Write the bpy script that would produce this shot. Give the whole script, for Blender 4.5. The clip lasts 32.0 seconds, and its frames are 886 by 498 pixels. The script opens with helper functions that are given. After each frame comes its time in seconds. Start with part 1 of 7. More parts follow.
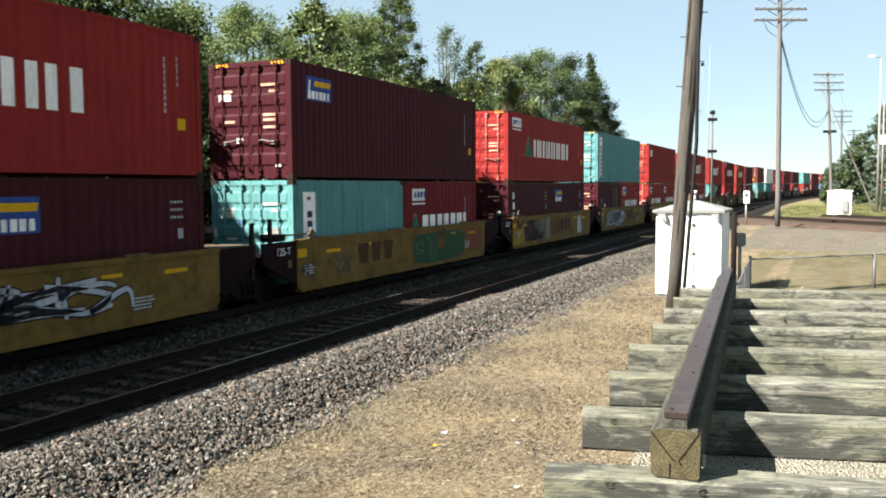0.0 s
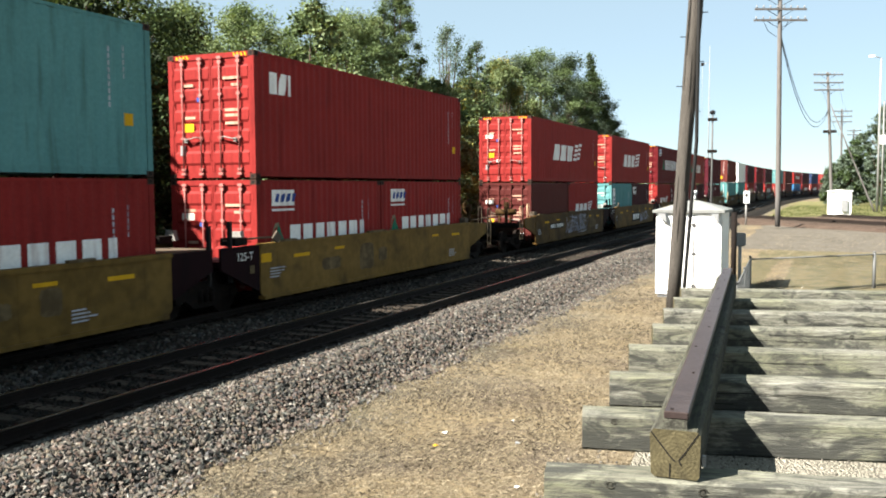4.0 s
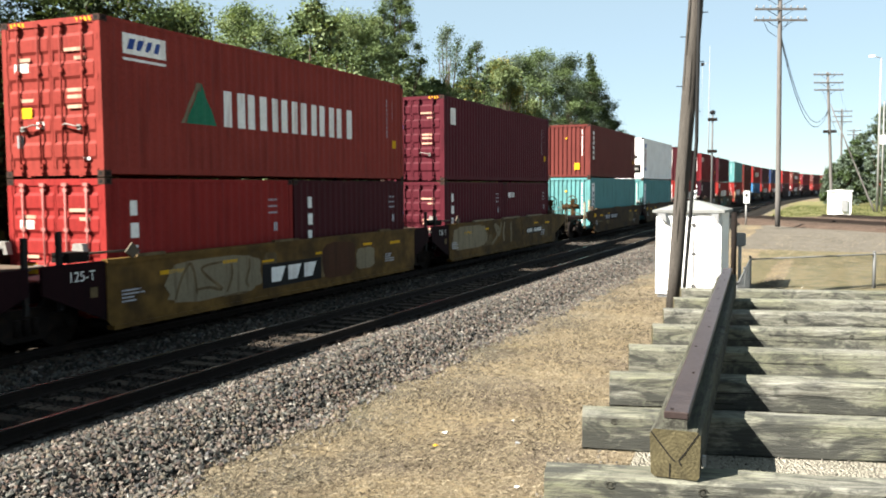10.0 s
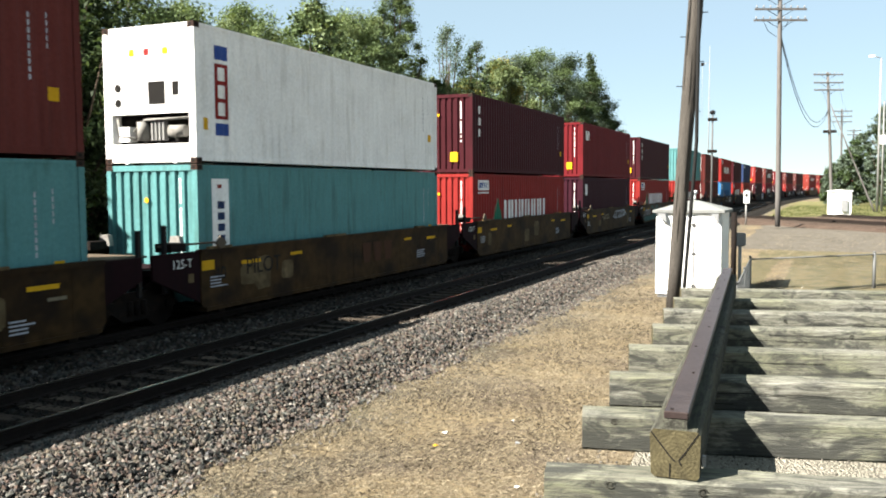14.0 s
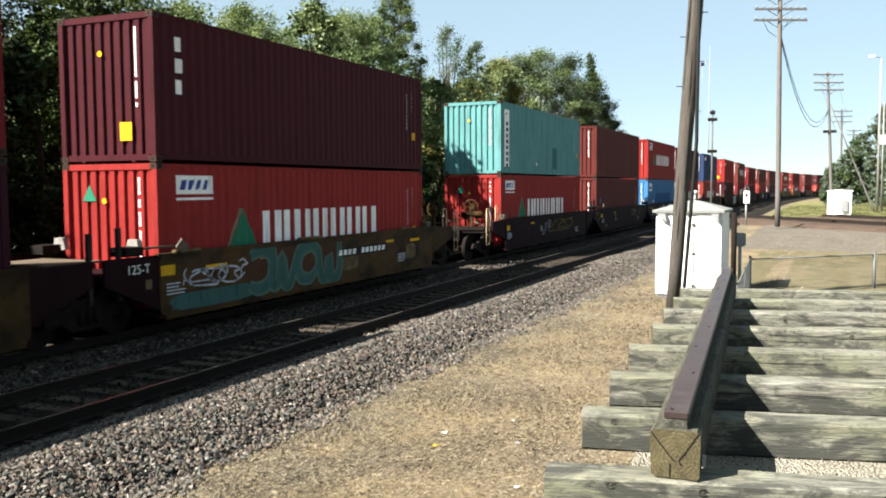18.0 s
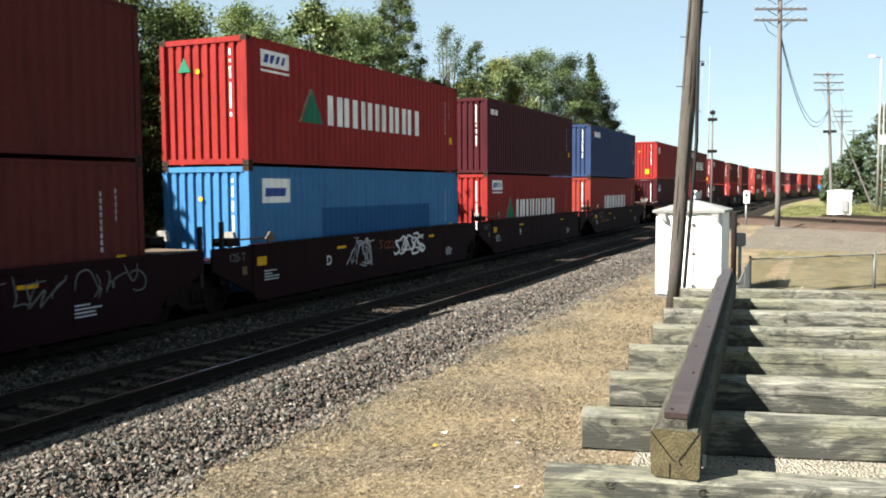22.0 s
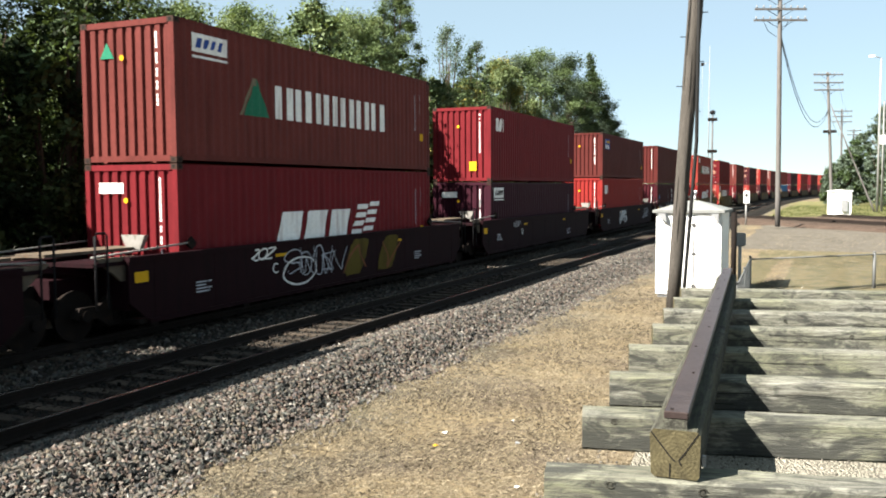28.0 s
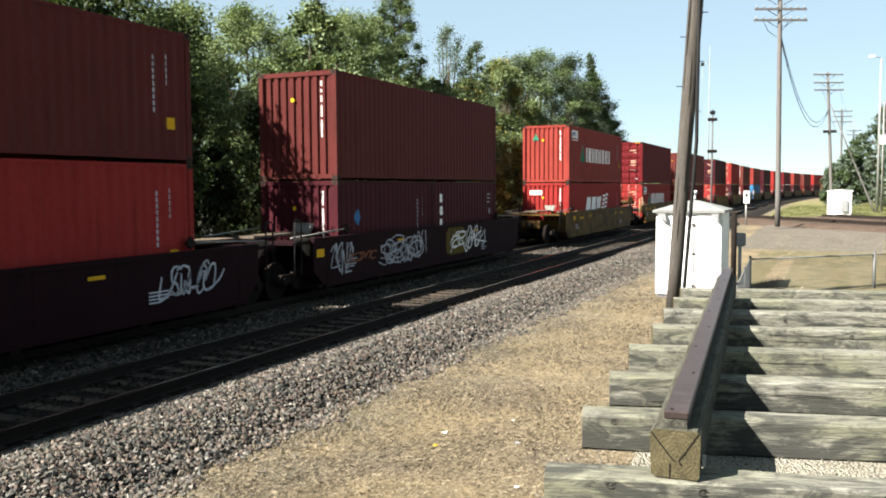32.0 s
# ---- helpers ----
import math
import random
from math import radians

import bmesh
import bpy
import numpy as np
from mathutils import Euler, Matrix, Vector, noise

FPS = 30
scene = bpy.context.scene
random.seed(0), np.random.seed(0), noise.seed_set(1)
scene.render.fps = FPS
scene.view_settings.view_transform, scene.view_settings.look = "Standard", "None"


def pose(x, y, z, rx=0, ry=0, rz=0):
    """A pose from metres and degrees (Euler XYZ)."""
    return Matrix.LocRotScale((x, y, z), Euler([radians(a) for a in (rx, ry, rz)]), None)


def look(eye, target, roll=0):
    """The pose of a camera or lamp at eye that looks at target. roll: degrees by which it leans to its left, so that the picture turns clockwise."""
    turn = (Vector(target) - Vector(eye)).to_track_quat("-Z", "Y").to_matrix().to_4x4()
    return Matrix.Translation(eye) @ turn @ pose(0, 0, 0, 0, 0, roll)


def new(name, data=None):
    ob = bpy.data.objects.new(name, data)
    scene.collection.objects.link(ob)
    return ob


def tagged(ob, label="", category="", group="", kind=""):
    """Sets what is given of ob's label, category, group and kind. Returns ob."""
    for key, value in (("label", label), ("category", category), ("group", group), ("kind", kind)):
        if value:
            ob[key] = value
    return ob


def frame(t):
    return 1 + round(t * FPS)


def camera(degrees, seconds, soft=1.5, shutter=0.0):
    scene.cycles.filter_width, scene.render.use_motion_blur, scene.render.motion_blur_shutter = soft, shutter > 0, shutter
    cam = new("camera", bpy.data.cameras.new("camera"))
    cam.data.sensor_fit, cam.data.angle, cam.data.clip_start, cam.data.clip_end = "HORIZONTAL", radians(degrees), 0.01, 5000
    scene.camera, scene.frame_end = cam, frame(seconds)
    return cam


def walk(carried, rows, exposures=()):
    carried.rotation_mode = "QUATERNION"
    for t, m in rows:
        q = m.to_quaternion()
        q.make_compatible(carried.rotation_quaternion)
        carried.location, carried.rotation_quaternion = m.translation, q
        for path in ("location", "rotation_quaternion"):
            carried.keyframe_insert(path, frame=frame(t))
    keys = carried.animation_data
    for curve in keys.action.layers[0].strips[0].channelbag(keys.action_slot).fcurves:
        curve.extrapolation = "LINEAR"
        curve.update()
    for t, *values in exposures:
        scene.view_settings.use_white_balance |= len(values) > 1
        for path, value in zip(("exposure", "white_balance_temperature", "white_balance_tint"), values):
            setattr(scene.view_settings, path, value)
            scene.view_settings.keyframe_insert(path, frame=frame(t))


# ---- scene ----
# ---- camera: stands still on the timber loading dock ----
EYE = (0.0, 0.0, 2.715)
YAW, PITCH = 0.4123, -0.0696
AIM = (EYE[0] + math.cos(YAW) * math.cos(PITCH), EYE[1] + math.sin(YAW) * math.cos(PITCH), EYE[2] + math.sin(PITCH))
cam = camera(53.59, 32.0, soft=1.9, shutter=0.1)
walk(cam, [(0.0, look(EYE, AIM, -0.33)), (32.0, look(EYE, AIM, -0.33))], [(0.0, 2.55, 6500, 10), (32.0, 2.55, 6500, 10)])

# ---- daylight ----
LIGHT = Vector((0.80, -0.715, -1.0))
sky_world = bpy.data.worlds.new("sky")
scene.world = sky_world
sky_world.use_nodes = True
wn = sky_world.node_tree
wn.nodes.clear()
sky_node = wn.nodes.new("ShaderNodeTexSky")
sky_node.sky_type = "NISHITA"
sky_node.sun_disc = False
sky_node.sun_elevation = math.asin(-LIGHT.normalized().z)
sky_node.sun_rotation = math.atan2(-LIGHT.x, -LIGHT.y)
sky_node.air_density, sky_node.dust_density, sky_node.ozone_density = 0.8, 0.05, 3.0
bg_node = wn.nodes.new("ShaderNodeBackground")
bg_node.inputs["Strength"].default_value = 0.0125
wo_node = wn.nodes.new("ShaderNodeOutputWorld")
wn.links.new(sky_node.outputs[0], bg_node.inputs["Color"])
haze_node = wn.nodes.new("ShaderNodeBackground")  # thin even haze over the whole sky
haze_node.inputs["Color"].default_value = (0.77, 0.98, 1.0, 1)
haze_node.inputs["Strength"].default_value = 0.094
sum_node = wn.nodes.new("ShaderNodeAddShader")
wn.links.new(bg_node.outputs[0], sum_node.inputs[0])
wn.links.new(haze_node.outputs[0], sum_node.inputs[1])
wn.links.new(sum_node.outputs[0], wo_node.inputs["Surface"])
sun_data = bpy.data.lights.new("sun", "SUN")
sun_data.energy, sun_data.angle, sun_data.color = 5.0, radians(0.53), (1.0, 0.935, 0.83)
sun = new("sun", sun_data)
sun.matrix_world = look((-80, 71.5, 100), (0, 0, 0))


# ---- materials ----
MATS = {}


def mat(name, col, rough=0.6, metal=0.0, var=0.25, scale=3.0, fine=40.0, bump=0.15, dirt=None, dirt_amt=0.0, streak=0.0, stretch=(1, 1, 1), spec=0.12, rand=0.0, island=0.0, coord="Object", ramp=(0.52, 0.72), dist=0.02, dstretch=None):
    """Procedural surface: broad stains, fine grain, bump and optional dirt."""
    m = bpy.data.materials.new(name)
    m.use_nodes = True
    nt = m.node_tree
    n, k = nt.nodes, nt.links
    b = n["Principled BSDF"]
    b.inputs["Roughness"].default_value, b.inputs["Metallic"].default_value = rough, metal
    b.inputs["Specular IOR Level"].default_value = spec
    tc = n.new("ShaderNodeTexCoord")
    mp = n.new("ShaderNodeMapping")
    mp.inputs["Scale"].default_value = stretch
    k.new(tc.outputs[coord], mp.inputs["Vector"])
    big = n.new("ShaderNodeTexNoise")
    big.inputs["Scale"].default_value, big.inputs["Detail"].default_value, big.inputs["Roughness"].default_value = scale, 5, 0.6
    small = n.new("ShaderNodeTexNoise")
    small.inputs["Scale"].default_value, small.inputs["Detail"].default_value = fine, 4
    for t in (big, small):
        k.new(mp.outputs[0], t.inputs["Vector"])
    add = n.new("ShaderNodeMath")
    add.operation = "ADD"
    k.new(big.outputs["Fac"], add.inputs[0])
    k.new(small.outputs["Fac"], add.inputs[1])
    last = add.outputs[0]
    if rand or island:
        src = n.new("ShaderNodeNewGeometry").outputs["Random Per Island"] if island else n.new("ShaderNodeObjectInfo").outputs["Random"]
        mul = n.new("ShaderNodeMath")
        mul.operation = "MULTIPLY_ADD"
        mul.inputs[1].default_value, mul.inputs[2].default_value = 2 * (rand or island), -(rand or island)
        k.new(src, mul.inputs[0])
        a2 = n.new("ShaderNodeMath")
        a2.operation = "ADD"
        k.new(last, a2.inputs[0])
        k.new(mul.outputs[0], a2.inputs[1])
        last = a2.outputs[0]
    rng = n.new("ShaderNodeMapRange")
    rng.inputs[1].default_value, rng.inputs[2].default_value = 0.6, 1.4
    rng.inputs[3].default_value, rng.inputs[4].default_value = 1 - var, 1 + var
    rng.clamp = False
    k.new(last, rng.inputs[0])
    vm = n.new("ShaderNodeVectorMath")
    vm.operation = "SCALE"
    vm.inputs[0].default_value = col
    k.new(rng.outputs[0], vm.inputs["Scale"])
    colour = vm.outputs[0]
    if dirt:
        dn = n.new("ShaderNodeTexNoise")
        dn.inputs["Scale"].default_value, dn.inputs["Detail"].default_value = scale * 2.3, 7
        dm = n.new("ShaderNodeMapping")
        dm.inputs["Scale"].default_value = dstretch or (stretch[0] * (1 + 3 * streak), stretch[1] * (1 + 3 * streak), stretch[2] * (1 - 0.8 * min(streak, 1)))
        dm.inputs["Location"].default_value = (3.1, 7.7, 1.3)
        k.new(tc.outputs[coord], dm.inputs["Vector"])
        k.new(dm.outputs[0], dn.inputs["Vector"])
        dr = n.new("ShaderNodeMapRange")
        dr.inputs[1].default_value, dr.inputs[2].default_value = ramp
        dr.inputs[4].default_value = dirt_amt
        k.new(dn.outputs["Fac"], dr.inputs[0])
        mx = n.new("ShaderNodeMix")
        mx.data_type = "RGBA"
        k.new(dr.outputs[0], mx.inputs[0])
        k.new(colour, mx.inputs[6])
        mx.inputs[7].default_value = (*dirt, 1)
        colour = mx.outputs[2]
    k.new(colour, b.inputs["Base Color"])
    if bump:
        bp = n.new("ShaderNodeBump")
        bp.inputs["Strength"].default_value, bp.inputs["Distance"].default_value = bump, dist
        k.new(last, bp.inputs["Height"])
        k.new(bp.outputs[0], b.inputs["Normal"])
    MATS[name] = m
    return m


def paint(name, col, dirt=None, amt=0.5, rough=0.6, var=0.18, spec=0.035):
    dirt = dirt or tuple(0.5 * c + 0.002 for c in col)
    return mat(name, col, rough=rough, var=var, scale=0.9, fine=14, bump=0.05, dirt=dirt, dirt_amt=amt, streak=0.8, spec=spec, rand=0.12)


paint("red", (0.170, 0.0180, 0.0165))
paint("deep_red", (0.098, 0.0105, 0.0135))
paint("plum", (0.026, 0.0070, 0.0120))
paint("orange_red", (0.160, 0.0270, 0.0215))
paint("dark_red", (0.078, 0.0085, 0.0105))
paint("maroon", (0.037, 0.0082, 0.0112))
paint("wine", (0.056, 0.0098, 0.0150))
mat("bar_pink", (0.27, 0.105, 0.095), rough=0.6, spec=0.1, var=0.25, dirt=(0.10, 0.04, 0.03), dirt_amt=0.5)
paint("brown_red", (0.088, 0.0230, 0.0200))
paint("brown", (0.062, 0.0150, 0.0135))
paint("teal", (0.072, 0.182, 0.188), dirt=(0.031, 0.062, 0.0496))
paint("teal_dark", (0.026, 0.095, 0.098), dirt=(0.02, 0.04, 0.04))
paint("white_paint", (0.66, 0.66, 0.655), dirt=(0.252, 0.238, 0.209), amt=0.3)
paint("navy", (0.019, 0.033, 0.080), dirt=(0.02, 0.025, 0.04))
paint("blue_dark", (0.010, 0.058, 0.150), dirt=(0.02, 0.05, 0.11))
paint("blue", (0.034, 0.118, 0.245), dirt=(0.031, 0.0744, 0.155))
mat("car_dirty", (0.043, 0.0245, 0.0095), rough=0.65, var=0.5, scale=0.5, fine=5, bump=0.05, dirt=(0.0105, 0.0068, 0.0052), dirt_amt=0.85, spec=0.05, ramp=(0.44, 0.64), dstretch=(0.9, 0.9, 1.2), rand=0.2)
mat("car_gold", (0.120, 0.074, 0.021), rough=0.65, var=0.35, scale=0.55, fine=5, bump=0.05, dirt=(0.036, 0.025, 0.0125), dirt_amt=0.8, spec=0.05, ramp=(0.50, 0.70), dstretch=(0.8, 0.8, 1.1), rand=0.15)
mat("car_yellow", (0.074, 0.043, 0.0125), rough=0.6, var=0.5, scale=0.55, fine=5, bump=0.05, dirt=(0.017, 0.0115, 0.0072), dirt_amt=0.8, spec=0.05, ramp=(0.44, 0.66), dstretch=(0.8, 0.8, 1.1), rand=0.2)
paint("car_brown", (0.0098, 0.0033, 0.0046), dirt=(0.0045, 0.0028, 0.0034), amt=0.7, rough=0.7, spec=0.04)
paint("letter_white", (0.62, 0.62, 0.61), dirt=(0.25, 0.16, 0.15), amt=0.45)
paint("door_label", (0.34, 0.21, 0.155), dirt=(0.15, 0.06, 0.045), amt=0.6)
paint("pale_label", (0.42, 0.43, 0.40), dirt=(0.2, 0.2, 0.18), amt=0.5)
paint("casting_dirty", (0.034, 0.021, 0.017), dirt=(0.014, 0.009, 0.008), amt=0.6)
paint("worn_grey", (0.075, 0.062, 0.066), dirt=(0.03, 0.014, 0.016), amt=0.8)
paint("mark_yellow", (0.45, 0.252, 0.012), amt=0.3)
mat("worn_pale", (0.100, 0.074, 0.040), rough=0.7, var=0.5, scale=1.5, fine=8, bump=0.05, dirt=(0.06, 0.042, 0.022), dirt_amt=0.9, spec=0.05, ramp=(0.42, 0.6))
paint("spray_green", (0.020, 0.052, 0.028), amt=0.5)
paint("mark_green", (0.0171, 0.114, 0.0684), amt=0.3)
paint("mark_blue", (0.0285, 0.057, 0.199), amt=0.2)
paint("mark_black", (0.012, 0.012, 0.0132), dirt=(0.036, 0.03, 0.024), amt=0.4)
paint("graffiti_pale", (0.3, 0.312, 0.348), dirt=(0.072, 0.06, 0.084), amt=0.8)
paint("spray_lilac", (0.235, 0.255, 0.34), dirt=(0.12, 0.12, 0.17), amt=0.6)
paint("spray_teal", (0.030, 0.075, 0.070), dirt=(0.02, 0.03, 0.03), amt=0.6)
paint("spray_olive", (0.066, 0.050, 0.009), dirt=(0.024, 0.017, 0.007), amt=0.8)
paint("plate_yellow", (0.21, 0.135, 0.018), dirt=(0.09, 0.06, 0.02), amt=0.5)
paint("rust_patch", (0.120, 0.045, 0.022), dirt=(0.05, 0.025, 0.015), amt=0.7)
paint("primer_pale", (0.150, 0.128, 0.088), dirt=(0.07, 0.055, 0.035), amt=0.7)
paint("spray_brown", (0.048, 0.022, 0.013), dirt=(0.02, 0.012, 0.009), amt=0.7)
paint("graffiti_green", (0.062, 0.105, 0.082), dirt=(0.04, 0.05, 0.035), amt=0.6)
mat("iron", (0.0085, 0.0068, 0.0062), rough=0.8, spec=0.05, var=0.4, dirt=(0.0195, 0.01275, 0.009), dirt_amt=0.6, bump=0.2)
# grab rails: brighter than gear_tan, with the sun on them put into the colour
mat("rail_tan_lit", (0.36, 0.26, 0.165), rough=0.6, var=0.25, dirt=(0.12, 0.07, 0.04), dirt_amt=0.5)
mat("gear_tan", (0.070, 0.056, 0.042), rough=0.7, var=0.3, dirt=(0.08, 0.045, 0.025), dirt_amt=0.6)
mat("galv", (0.21, 0.21, 0.2065), rough=0.5, metal=0.15, var=0.15)
mat("rubber", (0.009, 0.009, 0.009), rough=0.8, var=0.3)
mat("rail_steel", (0.0082, 0.0058, 0.0048), rough=0.75, spec=0.12, var=0.3, dirt=(0.0145, 0.009, 0.0066), dirt_amt=0.7)
mat("rail_top", (0.275, 0.26, 0.24), rough=0.25, metal=0.9, var=0.15)
mat("tie_wood", (0.034, 0.027, 0.0205), rough=0.9, var=0.5, scale=2, fine=30, stretch=(6, 1, 6), bump=0.4, rand=0.25)
mat("timber_stain", (0.030, 0.0295, 0.0245), rough=0.9, var=0.5, scale=2.5, fine=16, stretch=(0.6, 7, 7), bump=0.5, dirt=(0.0672, 0.0672, 0.0532), dirt_amt=0.8, ramp=(0.48, 0.6), dstretch=(2.0, 9, 9))
mat("cap_brown", (0.0262, 0.0190, 0.0182), rough=0.38, var=0.25, scale=2, fine=30, dirt=(0.0447, 0.0351, 0.0335), dirt_amt=0.5, bump=0.15)
mat("mast_grey", (0.0741, 0.0741, 0.0741), rough=0.5, var=0.2)
mat("bar_grey", (0.171, 0.165, 0.154), rough=0.6, var=0.25, dirt=(0.057, 0.0456, 0.0342), dirt_amt=0.6)
mat("pole_wood", (0.047, 0.0425, 0.0375), rough=0.9, var=0.5, scale=1.5, fine=18, stretch=(8, 8, 0.5), bump=0.5)
# far poles: greyer and paler than pole_wood, with distance haze put into the colour
mat("pole_hazed", (0.085, 0.080, 0.076), rough=0.9, var=0.4, scale=1.5, fine=18, stretch=(8, 8, 0.5))
mat("shed_white", (0.64, 0.647, 0.64), rough=0.5, var=0.05, dirt=(0.429, 0.413, 0.374), dirt_amt=0.35)
mat("shed_roof", (0.150, 0.156, 0.152), rough=0.6, var=0.2, dirt=(0.101, 0.101, 0.0952), dirt_amt=0.5)
mat("box_grey", (0.171, 0.177, 0.182), rough=0.6, var=0.15)
mat("dark_gap", (0.0072, 0.0066, 0.006), rough=0.9, var=0.3)
mat("stone_fine", (0.105, 0.0958, 0.0829), rough=0.92, var=0.3, scale=9, fine=70, bump=0.3, island=0.5)
mat("straw_dark", (0.0476, 0.0381, 0.0258), rough=0.9, var=0.3, island=0.5, bump=0)
mat("straw", (0.162, 0.137, 0.0952), rough=0.9, var=0.3, island=0.55, bump=0)
mat("grass_green", (0.0351, 0.0447, 0.0111), rough=0.85, var=0.3, island=0.5, bump=0)


def stone_mat(name, tone):
    """Crushed stone: each piece takes one of several greys, browns and tans."""
    m = bpy.data.materials.new(name)
    m.use_nodes = True
    n, k = m.node_tree.nodes, m.node_tree.links
    b = n["Principled BSDF"]
    b.inputs["Roughness"].default_value, b.inputs["Specular IOR Level"].default_value = 0.9, 0.08
    geo = n.new("ShaderNodeNewGeometry")
    cr = n.new("ShaderNodeValToRGB")
    cr.color_ramp.interpolation = "LINEAR"
    stops = [(0.0, (0.008, 0.008, 0.009)), (0.2, (0.040, 0.044, 0.040)), (0.36, (0.096, 0.068, 0.055)), (0.52, (0.066, 0.066, 0.068)), (0.66, (0.118, 0.098, 0.074)), (0.8, (0.088, 0.094, 0.086)), (0.92, (0.150, 0.122, 0.104)), (1.0, (0.225, 0.215, 0.195))]
    while len(cr.color_ramp.elements) < len(stops):
        cr.color_ramp.elements.new(0.5)
    for e, (p, c) in zip(cr.color_ramp.elements, stops):
        e.position, e.color = p, (*[v * tone for v in c], 1)
    k.new(geo.outputs["Random Per Island"], cr.inputs[0])
    k.new(cr.outputs[0], b.inputs["Base Color"])
    tc = n.new("ShaderNodeTexCoord")
    t = n.new("ShaderNodeTexNoise")
    t.inputs["Scale"].default_value = 90
    k.new(tc.outputs["Object"], t.inputs["Vector"])
    bp = n.new("ShaderNodeBump")
    bp.inputs["Strength"].default_value, bp.inputs["Distance"].default_value = 0.5, 0.01
    k.new(t.outputs["Fac"], bp.inputs["Height"])
    k.new(bp.outputs[0], b.inputs["Normal"])
    MATS[name] = m


def end_grain_mat():
    """Sawn timber end with growth rings."""
    m = mat("timber_end", (0.0588, 0.0505, 0.0272), rough=0.9, var=0.35, scale=6, fine=60, bump=0.4, dirt=(0.0319, 0.0272, 0.016), dirt_amt=0.6)
    n, k = m.node_tree.nodes, m.node_tree.links
    b = n["Principled BSDF"]
    src = b.inputs["Base Color"].links[0].from_socket
    tc = n.new("ShaderNodeTexCoord")
    mp = n.new("ShaderNodeMapping")
    mp.inputs["Location"].default_value = (0, 0, 0.16)
    k.new(tc.outputs["Object"], mp.inputs["Vector"])
    w = n.new("ShaderNodeTexWave")
    w.wave_type, w.rings_direction = "RINGS", "X"
    w.inputs["Scale"].default_value, w.inputs["Distortion"].default_value, w.inputs["Detail"].default_value = 14, 1.5, 2
    k.new(mp.outputs[0], w.inputs["Vector"])
    mx = n.new("ShaderNodeMix")
    mx.data_type, mx.blend_type = "RGBA", "MULTIPLY"
    mx.inputs[0].default_value = 0.22
    k.new(src, mx.inputs[6])
    k.new(w.outputs["Color"], mx.inputs[7])
    k.new(mx.outputs[2], b.inputs["Base Color"])


stone_mat("stone", 0.82)
# darker copies of stone by the train, its shade put into the colour
stone_mat("stone_oily_shaded", 0.15)
stone_mat("stone_grey_shaded", 0.5)
end_grain_mat()


